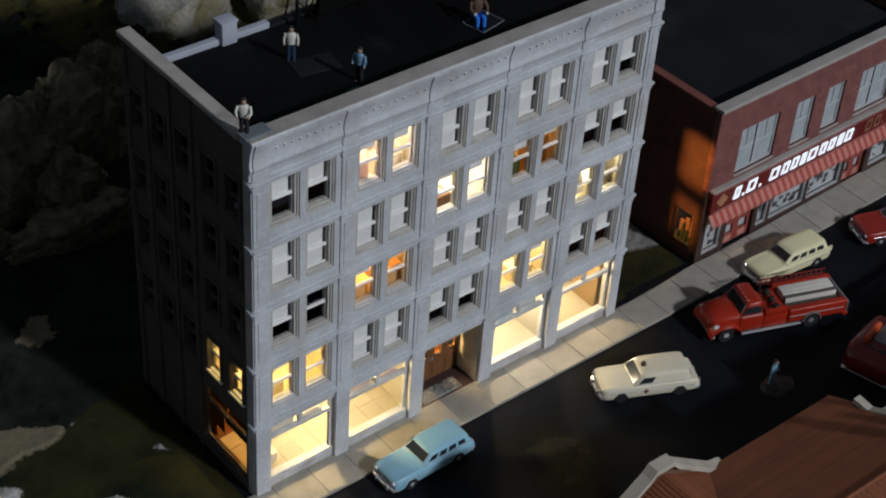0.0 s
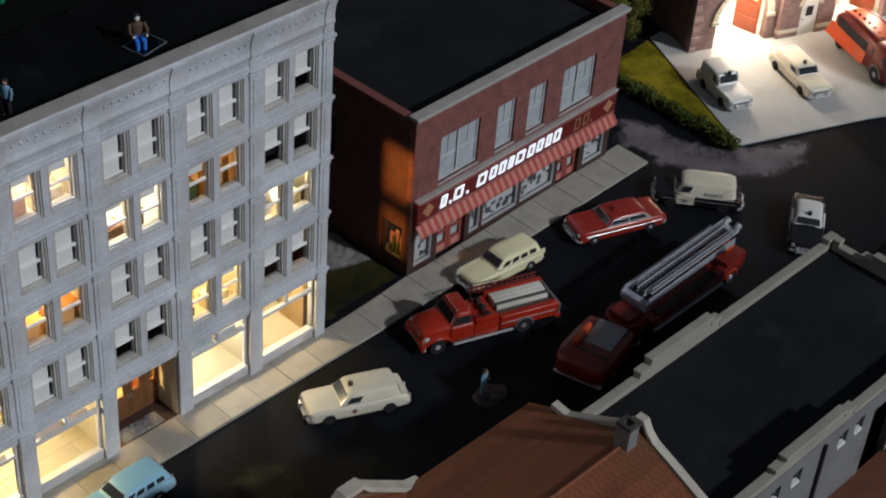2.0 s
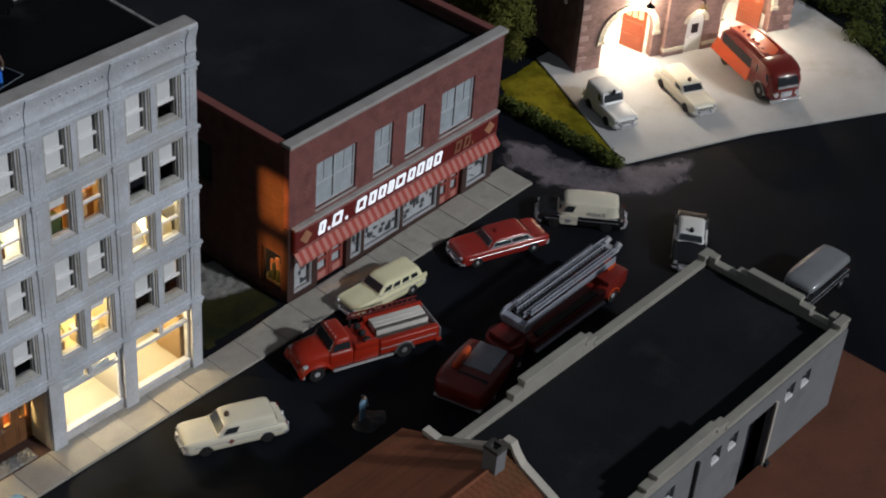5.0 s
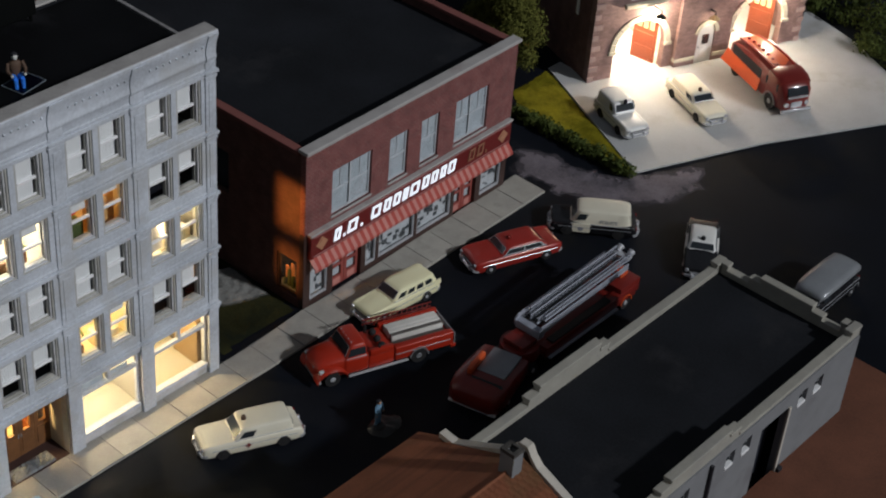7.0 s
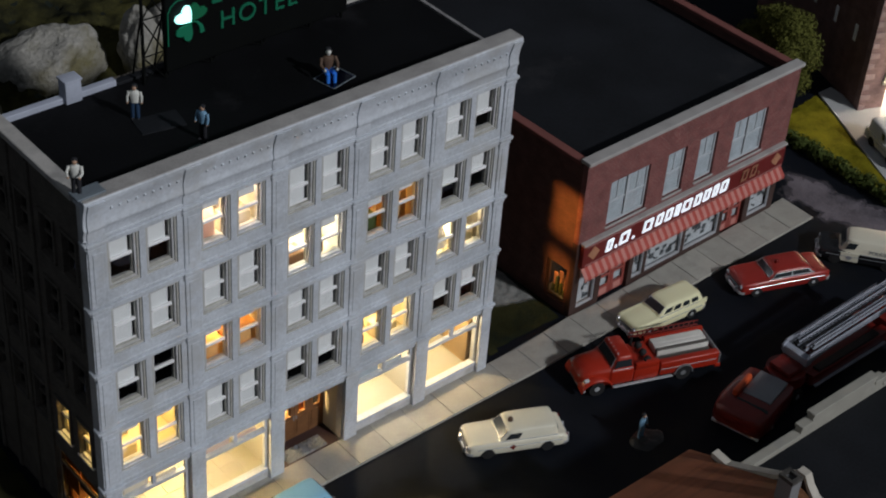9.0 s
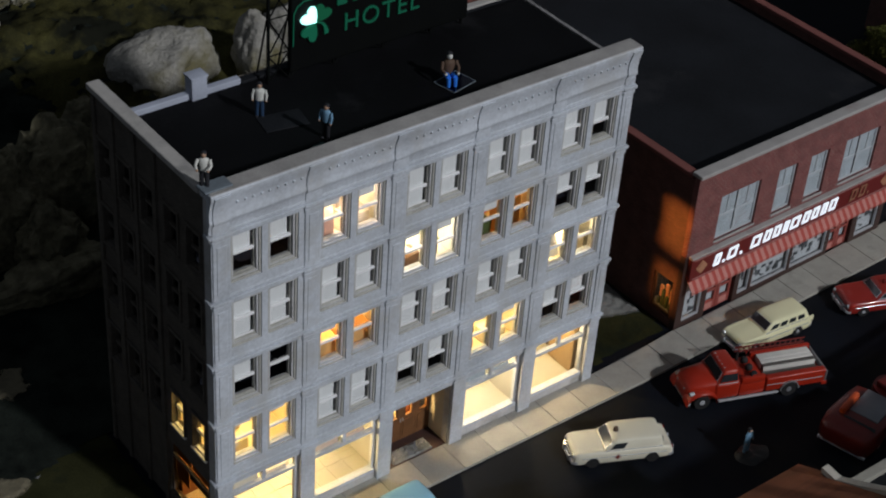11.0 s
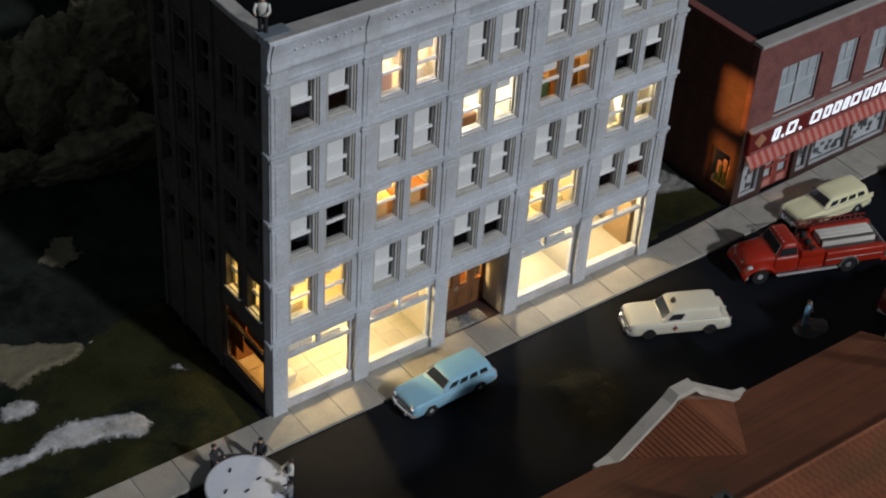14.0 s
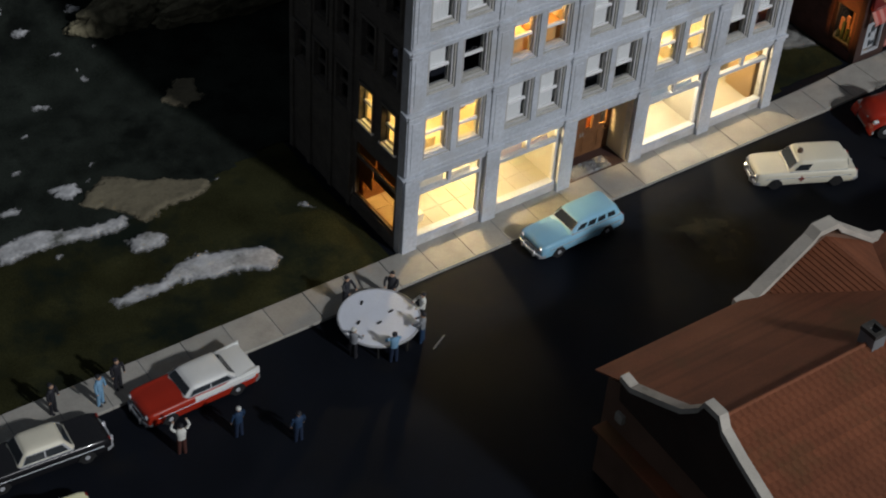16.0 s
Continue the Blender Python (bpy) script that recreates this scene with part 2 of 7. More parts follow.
    "gar_cap": shade("garage_coping", (0.33, 0.315, 0.275), 0.75, var=0.18, stain=(0.28, 0.27, 0.25)),
    "tile": shade("roof_tile", (0.220, 0.074, 0.034), 0.75, var=0.35, fine=1200, coarse=32, bump=0.15, obvar=0.12, stain=(0.150, 0.072, 0.030), stain_at=0.54),
    "coping": shade("gable_coping", (0.52, 0.48, 0.42), 0.8, var=0.2, stain=(0.34, 0.31, 0.27)),
    "soot": shade("soot", (0.06, 0.055, 0.05), 0.9, var=0.5, coarse=150, stain=(0.02, 0.02, 0.02)),
    # depot brown darkened to carry the shade of the gable ends
    "sooty_wall": shade("shaded_gable", (0.045, 0.027, 0.02), 0.85, var=0.4, coarse=50),
    "brownwall": shade("depot_wall", (0.16, 0.09, 0.06), 0.8, var=0.25),
    "paving": shade("red_paving", (0.140, 0.052, 0.029), 0.85, var=0.3, fine=1000, coarse=40, bump=0.15, stain=(0.095, 0.040, 0.026)),
    "chrome": shade("chrome", (0.80, 0.81, 0.84), 0.25, 0.6, var=0.15, bump=0.05, coarse=300),
    "silver": shade("silver_paint", (0.5, 0.51, 0.54), 0.35, 0.2, var=0.1, bump=0.02),
    "tyre": shade("tyre", (0.014, 0.014, 0.015), 0.75),
    "carglass": shade("car_window", (0.025, 0.03, 0.035), 0.12, var=0.1, bump=0, spec=0.6),
    "lamp_red": shade("tail_lamp", (0.16, 0.012, 0.010), 0.25),
    "black": shade("black_enamel", (0.012, 0.012, 0.014), 0.25, var=0.1, bump=0.02, coat=0.4),
    "blue_car": shade("powder_blue_enamel", (0.27, 0.53, 0.70), 0.35, var=0.06, bump=0.02, coat=0.3),
    "cream_car": shade("cream_enamel", (0.82, 0.785, 0.51), 0.4, var=0.06, bump=0.02, coat=0.2),
    "ivory_car": shade("ivory_enamel", (0.74, 0.70, 0.57), 0.4, var=0.06, bump=0.02, coat=0.2),
    "red_car": shade("red_enamel", (0.31, 0.024, 0.017), 0.3, var=0.08, bump=0.02, coat=0.4),
    "red_truck": shade("fire_red_enamel", (0.36, 0.023, 0.009), 0.35, var=0.12, bump=0.03, coat=0.12),
    "red_dark": shade("deep_red_enamel", (0.17, 0.016, 0.012), 0.3, var=0.1, bump=0.02, coat=0.4),
    "red_orange": shade("orange_red_enamel", (0.62, 0.09, 0.022), 0.35, var=0.08, bump=0.02, coat=0.2),
    "hose": shade("canvas_hose", (0.66, 0.64, 0.60), 0.9, var=0.2),
    "ladder": shade("ladder_metal", (0.35, 0.37, 0.43), 0.4, 0.15, var=0.25, coarse=200),
    "fig_skin": shade("painted_flesh", (0.45, 0.28, 0.19), 0.7),
    "fig_white": shade("painted_white", (0.66, 0.66, 0.62), 0.7),
    "fig_blue": shade("painted_blue", (0.016, 0.042, 0.095), 0.7),
    "fig_navy": shade("painted_navy", (0.012, 0.022, 0.05), 0.7),
    "fig_lblue": shade("painted_light_blue", (0.18, 0.34, 0.50), 0.7),
    "fig_dark": shade("painted_black", (0.02, 0.02, 0.025), 0.6),
    "fig_brown": shade("painted_brown", (0.10, 0.06, 0.04), 0.7),
    "fig_maroon": shade("painted_maroon", (0.07, 0.025, 0.02), 0.7),
    "fig_grey": shade("painted_grey", (0.24, 0.25, 0.27), 0.7),
    "fig_cyan": shade("painted_bright_blue", (0.03, 0.22, 0.85), 0.6),
    "pale_cloth": shade("pale_cloth", (0.74, 0.66, 0.52), 0.85, var=0.1),
    "pale_pink": shade("pale_pink_cloth", (0.66, 0.50, 0.42), 0.85, var=0.1),
    "leaf_bright": shade("plant_leaf", (0.10, 0.20, 0.035), 0.8, var=0.4),
    "mat_grey": shade("door_mat", (0.17, 0.18, 0.19), 0.9, var=0.4, fine=900, coarse=150, bump=0.3),
    "van_silver": shade("van_silver_paint", (0.30, 0.315, 0.335), 0.3, 0.3, var=0.15, coarse=60, bump=0.02, coat=0.3),
    "van_dark": shade("dark_van_paint", (0.10, 0.09, 0.08), 0.6),
    "base_dark": shade("figure_base", (0.022, 0.02, 0.018), 0.3, var=0.5, fine=500, coarse=150, bump=0.4, spec=0.5),
    # warm shop light on the asphalt, put into a colour
    "road_dust": shade("road_dust", (0.026, 0.022, 0.012), 0.85, var=0.6, fine=900, coarse=60, bump=0.1, spec=0.1, stain=(0.008, 0.008, 0.009), stain_at=0.5),
    "rung_dark": shade("rung_metal", (0.13, 0.135, 0.145), 0.5, 0.4),
    "trim_grey": shade("dull_trim", (0.30, 0.31, 0.33), 0.4, 0.5),
    "amber": glass("amber_glass", (0.92, 0.74, 0.5), 0.05),
    "store_sash": shade("store_sash_paint", (0.50, 0.53, 0.56), 0.6),
    "clear": glass("clear_base", (0.35, 0.5, 0.95), 0.12),
    "net": shade("net_canvas", (0.73, 0.76, 0.84), 0.9, var=0.08),
    "leaf_lit": glow("sign_leaf_lit", (0.42, 1.0, 0.92), 1.9),
    "leaf_dim": glow("sign_leaf_dim", (0.008, 0.14, 0.075), 0.14),
    "green_letter": glow("sign_letter_green", (0.008, 0.13, 0.07), 0.06),
    "panel_black": shade("sign_panel", (0.0035, 0.004, 0.004), 0.6, spec=0.1),
    "bulb": glow("lamp_bulb", (1.0, 0.85, 0.6), 6.0),
    "red_brick_cap": shade("dull_red_coping", (0.20, 0.07, 0.06), 0.8, var=0.2),
    "fs_quoin": shade("brick_quoin", (0.35, 0.245, 0.225), 0.8, var=0.2, obvar=0.15),
    # door panes emit a little, standing in for the bay light behind them
    "bay_pane": glow("bay_door_pane_glow", (1.0, 0.6, 0.3), 0.5),
    "shoulder_light": shade("grey_rubble", (0.20, 0.20, 0.19), 0.95, var=0.5, fine=700, coarse=90, bump=0.4),
    "fs_dull_green": shade("dull_green_paint", (0.03, 0.07, 0.06), 0.6),
    "bluegrey": shade("vent_paint", (0.40, 0.43, 0.52), 0.6, var=0.15),
}


for thinned, size, full in (("shoulder", 70.0, 1.35), ("plaster", 110.0, 1.85), ("tan_earth", 130.0, 1.35), ("road_dust", 60.0, 1.5), ("shoulder_light", 170.0, 1.35)):
    thinning(M[thinned], size, full)


# ---- building blocks ----
def box(bm, x0, x1, y0, y1, z0, z1):
    v = [bm.verts.new(p) for p in ((x0, y0, z0), (x1, y0, z0), (x1, y1, z0), (x0, y1, z0), (x0, y0, z1), (x1, y0, z1), (x1, y1, z1), (x0, y1, z1))]
    for f in ((3, 2, 1, 0), (4, 5, 6, 7), (0, 1, 5, 4), (1, 2, 6, 5), (2, 3, 7, 6), (3, 0, 4, 7)):
        bm.faces.new([v[i] for i in f])
    return v


def rbox(bm, x0, x1, y0, y1, z0, z1, r=0.05, seg=2, m=None):
    """A box with rounded edges."""
    t = bmesh.new()
    box(t, x0, x1, y0, y1, z0, z1)
    r = min(r, 0.45 * min(abs(x1 - x0), abs(y1 - y0), abs(z1 - z0)))
    bmesh.ops.bevel(t, geom=list(t.edges), offset=r, segments=seg, affect="EDGES", profile=0.5)
    if m is not None:
        t.transform(m)
    join(bm, t)
    return bm


def join(bm, t):
    me = bpy.data.meshes.new("tmp")
    t.to_mesh(me)
    bm.from_mesh(me)
    bpy.data.meshes.remove(me)
    t.free()


def cyl(bm, p, q, r, r2=None, n=12):
    """A round bar or cone from p to q."""
    p, q = Vector(p), Vector(q)
    d = q - p
    t = bmesh.new()
    bmesh.ops.create_cone(t, cap_ends=True, segments=n, radius1=r, radius2=r if r2 is None else r2, depth=d.length)
    t.transform(Matrix.Translation((p + q) / 2) @ d.to_track_quat("Z", "Y").to_matrix().to_4x4())
    join(bm, t)
    return bm


def ball(bm, c, r, sx=1, sy=1, sz=1, n=10):
    t = bmesh.new()
    bmesh.ops.create_uvsphere(t, u_segments=n, v_segments=max(5, n // 2 + 1), radius=r)
    t.transform(Matrix.Translation(c) @ Matrix.Diagonal((sx, sy, sz, 1)))
    join(bm, t)
    return bm


def prism(bm, pts, z0, z1):
    """A flat outline in x and y, given thickness in z."""
    a = [bm.verts.new((x, y, z0)) for x, y in pts]
    b = [bm.verts.new((x, y, z1)) for x, y in pts]
    n = len(pts)
    bm.faces.new(a[::-1])
    bm.faces.new(b)
    for i in range(n):
        bm.faces.new((a[i], a[(i + 1) % n], b[(i + 1) % n], b[i]))
    return bm


def upright(bm, pts, y0, y1):
    """An outline in x and z, given thickness in y."""
    a = [bm.verts.new((x, y0, z)) for x, z in pts]
    b = [bm.verts.new((x, y1, z)) for x, z in pts]
    n = len(pts)
    bm.faces.new(a)
    bm.faces.new(b[::-1])
    for i in range(n):
        bm.faces.new((a[(i + 1) % n], a[i], b[i], b[(i + 1) % n]))
    return bm


def loft(bm, rings, caps=True):
    """Joins rings of equally many points into a skin."""
    vs = [[bm.verts.new(p) for p in r] for r in rings]
    n = len(vs[0])
    for a, b in zip(vs, vs[1:]):
        for i in range(n):
            bm.faces.new((a[i], a[(i + 1) % n], b[(i + 1) % n], b[i]))
    if caps:
        bm.faces.new(vs[0][::-1])
        bm.faces.new(vs[-1])
    return bm


def quad(bm, a, b, c, d, depth=0.02):
    """A thin pane on four corners, proud of them by depth."""
    a, b, c, d = map(Vector, (a, b, c, d))
    n = (b - a).cross(d - a).normalized() * depth
    v = [bm.verts.new(p) for p in (a, b, c, d, a + n, b + n, c + n, d + n)]
    for f in ((3, 2, 1, 0), (4, 5, 6, 7), (0, 1, 5, 4), (1, 2, 6, 5), (2, 3, 7, 6), (3, 0, 4, 7)):
        bm.faces.new([v[i] for i in f])
    return bm


def finish(bm, name, mats, smooth):
    bmesh.ops.recalc_face_normals(bm, faces=list(bm.faces))
    bm.transform(Matrix.Scale(K, 4))
    me = bpy.data.meshes.new(name)
    bm.to_mesh(me)
    bm.free()
    for m in mats if isinstance(mats, (list, tuple)) else [mats]:
        me.materials.append(M[m] if isinstance(m, str) else m)
    if smooth:
        me.shade_smooth()
        me.set_sharp_from_angle(angle=radians(smooth))
    return me


def part(name, bm, material, parent, label="", smooth=0):
    ob = new(name, finish(bm, name, material, smooth))
    ob.parent = parent
    return tagged(ob, label) if label else ob


def place(x, y, z=0, rz=0):
    return pose(x * K, y * K, z * K, 0, 0, rz)


def thing(name, label, category, m=None, group="", kind=""):
    ob = new(name)
    ob.empty_display_size = 0.005
    ob.matrix_basis = m if m is not None else Matrix()
    return tagged(ob, label, category, group, kind)


def solid(name, bm, material, label, category, m=None, group="", kind="", smooth=0):
    ob = new(name, finish(bm, name, material, smooth))
    if m is not None:
        ob.matrix_basis = m
    return tagged(ob, label, category, group, kind)


def bulb(name, x, y, z, watts, col, r=0.3):
    ob = new(name, bpy.data.lights.new(name, "POINT"))
    ob.data.energy, ob.data.color, ob.data.shadow_soft_size = watts, col, r * K
    ob.location = (x * K, y * K, z * K)
    return ob


def leaves(name, centres, size, count, material, seed, parent=None, label="", category="", group=""):
    """Foam foliage: many small leaf flakes over a cloud of clumps."""
    rng = random.Random(seed)
    verts, faces = [], []
    for cx, cy, cz, r in centres:
        for _ in range(int(count * r * r)):
            d = Vector((rng.gauss(0, 1), rng.gauss(0, 1), rng.gauss(0, 1))).normalized()
            p = Vector((cx, cy, cz)) + d * r * rng.uniform(0.65, 1.08)
            if p.z < 0.02:
                continue
            u = d.orthogonal().normalized()
            u = Matrix.Rotation(rng.uniform(0, 6.28), 3, d) @ u
            w = (d.cross(u) + d * rng.uniform(-0.7, 0.7)).normalized()
            s = size * rng.uniform(0.6, 1.3)
            k = len(verts)
            verts += [(p + u * s) * K, (p + w * s * 0.7) * K, (p - u * s) * K, (p - w * s * 0.7 + d * s * 0.3) * K]
            faces.append((k, k + 1, k + 2, k + 3))
    me = bpy.data.meshes.new(name)
    me.from_pydata(verts, [], faces)
    me.materials.append(M[material])
    ob = new(name, me)
    if parent:
        ob.parent = parent
        return ob
    return tagged(ob, label, category, group)


# ---- the hotel: five storeys, five bays ----
BANDS = (0.0, 4.87, 8.71, 12.28, 16.04, 19.70)
TOP, DEPTH, WIDTH, PITCH, PILW = 22.15, 10.5, 24.85, 4.83, 0.95
ROOF = 20.7
LIT = {(1, 5): ("room_white", (1.0, 0.80, 0.62), 0.048), (2, 4): ("room_white", (1.0, 0.88, 0.68), 0.062), (3, 4): ("room", (1.0, 0.60, 0.20), 0.014),
       (1, 3): ("room", (1.0, 0.66, 0.27), 0.058), (4, 3): ("room_white", (1.0, 0.84, 0.52), 0.068), (0, 2): ("room", (1.0, 0.74, 0.28), 0.048), (3, 2): ("room", (1.0, 0.80, 0.40), 0.048)}
HALF = {(0, 5, 0), (0, 5, 1), (4, 5, 1), (4, 4, 0), (4, 4, 1), (0, 3, 0), (2, 2, 0), (2, 2, 1), (4, 2, 0), (4, 2, 1)}
OPEN = {(0, 3, 1)}
hotel = thing("hotel", "five-storey grey-white model hotel with lit windows and black flat roof", "hotel")



def front_layer(bm, y0, y1, m):
    """One thickness of the front: piers and spandrels round openings that are wider by m all round."""
    for r in range(2, 6):
        z0, z1 = BANDS[r - 1], BANDS[r]
        box(bm, 0, WIDTH, y0, y1, z0, z0 + 1.0 - m)
        box(bm, 0, WIDTH, y0, y1, z0 + 3.3 + m, z1)
        xs = [0.0]
        for i in range(5):
            xs += [PITCH * i + 1.2 - m, PITCH * i + 2.42 + m, PITCH * i + 3.15 - m, PITCH * i + 4.37 + m]
        xs.append(WIDTH)
        for a, b in zip(xs[::2], xs[1::2]):
            box(bm, a, b, y0, y1, z0 + 1.0 - m, z0 + 3.3 + m)


bm = bmesh.new()  # structural wall, then two stepped thicknesses in front of it
front_layer(bm, 0, 0.45, 0.0)
box(bm, 0, WIDTH, 0, 0.45, BANDS[5], TOP - 0.4)
box(bm, 0, WIDTH, 0, 0.45, 4.4, BANDS[1])
for i in range(5):
    a, b = PITCH * i + PILW, PITCH * (i + 1)
    if i != 2:
        box(bm, a, b, 0, 0.45, 0, 0.75)
PIL = [(PITCH * i, PITCH * i + PILW) for i in range(5)] + [(24.08, WIDTH)]  # the end pilaster is narrower
for a, b in PIL:
    box(bm, a, b, 0, 0.45, 0, 4.4)
part("front_wall", bm, "hotel_wall", hotel)
bm = bmesh.new()
front_layer(bm, -0.075, 0, 0.10)
part("window_surround", bm, "hotel_casing", hotel, "beige stepped window surrounds")
bm = bmesh.new()
front_layer(bm, -0.15, -0.075, 0.20)
box(bm, 0, WIDTH, -0.15, 0, 4.48, BANDS[1])
box(bm, 0, WIDTH, -0.15, 0, BANDS[5], BANDS[5] + 0.3)
part("front_facing", bm, "hotel_front", hotel)

for x, xe in PIL:  # pilasters, one shaft to a storey
    for r in range(5):
        bm = bmesh.new()
        z0, z1 = (BANDS[r] + (0.16 if r else 0)), BANDS[r + 1] - 0.2
        rbox(bm, x + 0.05, xe - 0.03, -0.23, 0, z0, z1, 0.03)
        if r:
            rbox(bm, x + 0.24, xe - 0.22, -0.265, -0.22, z0 + 0.35, z1 - 0.3, 0.03)
        rbox(bm, x, xe, -0.29, 0, z1 - 0.12, z1 + 0.05, 0.03)
        part("pilaster", bm, "hotel_front", hotel)
for r in range(1, 6):  # bands
    bm = bmesh.new()
    z = BANDS[r]
    rbox(bm, -0.1, WIDTH + 0.02, -0.22, 0, z - 0.20, z + 0.0, 0.05)
    rbox(bm, -0.16, WIDTH + 0.05, -0.31, 0, z + 0.0, z + 0.13, 0.045)
    rbox(bm, 0, WIDTH, -0.20, 0, z + 0.13, z + 0.30, 0.06)
    for x, xe in PIL:
        rbox(bm, x - 0.06, xe + 0.06, -0.38, 0, z - 0.05, z + 0.15, 0.04)
    part("string_course", bm, "hotel_front", hotel, smooth=35)
# cornice: one broad cove under a flat top, small dentils, a block over each pilaster
COVE = [(-0.42, TOP), (-0.46, TOP - 0.05), (-0.455, TOP - 0.16), (-0.41, TOP - 0.34), (-0.34, TOP - 0.54), (-0.275, TOP - 0.76), (-0.235, TOP - 1.0), (-0.22, TOP - 1.24), (-0.235, TOP - 1.40), (-0.27, TOP - 1.50), (-0.275, TOP - 1.60), (-0.23, TOP - 1.70), (-0.17, TOP - 1.80), (-0.155, TOP - 2.2)]
bm = bmesh.new()
prof = [(0.52, TOP - 0.02)] + COVE + [(-0.02, TOP - 2.2), (-0.02, TOP - 0.4), (0.52, TOP - 0.4)]
secs = [-0.1 + (WIDTH + 0.04) * k / 30 for k in range(31)]
loft(bm, [[(x, y + 0.012 * noise.noise((x * 0.7, z * 2, 4)), z + 0.03 * noise.noise((x * 0.5, y * 3, 11))) for y, z in prof] for x in secs])
for x, xe in PIL:
    blk = [(y - 0.075, z) for y, z in COVE[2:12]]
    loft(bm, [[(u, y, z) for y, z in blk + [(-0.05, TOP - 1.75), (-0.05, TOP - 0.1)]] for u in (x + 0.06, xe - 0.08)])
    rbox(bm, x + 0.05, xe - 0.03, -0.23, 0, TOP - 2.3, TOP - 1.68, 0.03)
for i in range(5):
    for k in range(9):
        x = PITCH * i + PILW + 0.28 + k * 0.415
        rbox(bm, x, x + 0.1, -0.345, -0.2, TOP - 0.85, TOP - 0.74, 0.02, 1)
part("cornice", bm, "hotel_front", hotel, smooth=38)
bm = bmesh.new()
rbox(bm, -0.06, WIDTH - 0.08, -0.40, 0.50, TOP - 0.03, TOP + 0.03, 0.02)
part("cornice_top", bm, "cornice_top", hotel, "dull beige top of the cornice")
bm = bmesh.new()
box(bm, 0.4, WIDTH - 0.4, 0.45, 0.76, ROOF - 0.3, ROOF)
part("roof_edge", bm, "tar_black", hotel)


def hotel_window(x0, x1, z0, z1, y, state, lit, front=True, turn=None):
    """A sash window in its reveal: frame, two sashes, sill, panes and a blind."""
    w = x1 - x0
    fr = bmesh.new()
    for a, b, c, d in ((x0, x0 + 0.06, z0, z1), (x1 - 0.06, x1, z0, z1), (x0 + 0.06, x1 - 0.06, z1 - 0.08, z1), (x0 + 0.06, x1 - 0.06, z0, z0 + 0.08)):
        box(fr, a, b, y, y + 0.12, c, d)
    if not front:
        rbox(fr, x0 - 0.15, x0 - 0.003, -0.10, 0.06, z0 - 0.02, z1 + 0.02, 0.02)
        rbox(fr, x1 + 0.003, x1 + 0.15, -0.10, 0.06, z0 - 0.02, z1 + 0.02, 0.02)
        rbox(fr, x0 - 0.17, x1 + 0.17, -0.13, 0.06, z1 + 0.02, z1 + 0.17, 0.03)
    zm = z0 + (z1 - z0) * (0.50 + random.uniform(-0.05, 0.05))
    rail = bmesh.new()
    rbox(rail, x0 + 0.06, x1 - 0.06, y - 0.10, y + 0.08, zm - 0.10, zm + 0.05, 0.03, 1)
    if state == "full":
        box(rail, x0 + 0.06, x0 + 0.15, y - 0.02, y + 0.04, z0 + 0.08, zm - 0.1)
        rbox(rail, x0 + 0.06, x1 - 0.06, y - 0.03, y + 0.04, z0 + 0.06, z0 + 0.17, 0.02, 1)
    sill = bmesh.new()
    if front:
        rbox(sill, x0 - 0.07, x1 + 0.07, -0.10, -0.002, z0 - 0.095, z0 - 0.05, 0.015, 1)
    else:
        rbox(sill, x0 - 0.16, x1 + 0.16, -0.15, 0.02, z0 - 0.14, z0 - 0.01, 0.03)
    rbox(sill, x0 + 0.02, x1 - 0.02, 0.02, y + 0.02, z0 - 0.03, z0 + 0.05, 0.02)
    pane = []
    for c, d in ((z0 + 0.08, zm - 0.08), (zm + 0.06, z1 - 0.08)):
        p = bmesh.new()
        box(p, x0 + 0.06, x1 - 0.06, y + 0.05, y + 0.065, c, d)
        pane.append(p)
    blind = bmesh.new()
    drop = {"full": z0 + 0.06, "half": zm - random.uniform(0.0, 0.1), "open": z1 - 0.12}.get(state, z1 - 0.12 - random.uniform(0.1, 0.55))
    box(blind, x0 + 0.05, x1 - (0.19 if front else 0.05), y + 0.085, y + 0.11, drop, z1 - 0.02)
    for b in (fr, rail, sill, blind, *pane):
        if turn is not None:
            b.transform(turn)
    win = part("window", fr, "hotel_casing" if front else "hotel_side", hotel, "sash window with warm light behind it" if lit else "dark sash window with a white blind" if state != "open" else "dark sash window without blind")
    # rails and sills of unlit side windows take dark brick to stand for shade
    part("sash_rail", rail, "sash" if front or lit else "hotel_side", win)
    # front sills are paler under lit windows, the room's light put into the paint
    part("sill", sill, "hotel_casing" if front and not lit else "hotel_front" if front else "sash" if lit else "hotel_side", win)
    for p in pane:
        part("pane", p, "glass", win).visible_shadow = False
    if front or lit:
        part("blind", blind, "blind", win)


for r in range(2, 6):
    for i in range(5):
        for s in (0, 1):
            x = PITCH * i + (1.2, 3.15)[s]
            z = BANDS[r - 1] + 1.0
            lit = (i, r) in LIT
            hotel_window(x, x + 1.22, z, z + 2.3, 0.17, "lit" if lit else "half" if (i, r, s) in HALF else "open" if (i, r, s) in OPEN else "full", lit)

# side wall towards the lawn: brick, with two rows of sashes near the street lit
SIDE = Matrix(((0, 1, 0, 0), (-1, 0, 0, 0), (0, 0, 1, 0), (0, 0, 0, 1)))
side_w = [(0.75, 1.85), (2.73, 3.83), (4.9, 6.0), (7.0, 8.1), (8.9, 10.0)]
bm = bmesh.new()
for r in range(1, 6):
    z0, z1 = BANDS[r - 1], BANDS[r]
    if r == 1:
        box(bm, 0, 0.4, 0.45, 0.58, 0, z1)
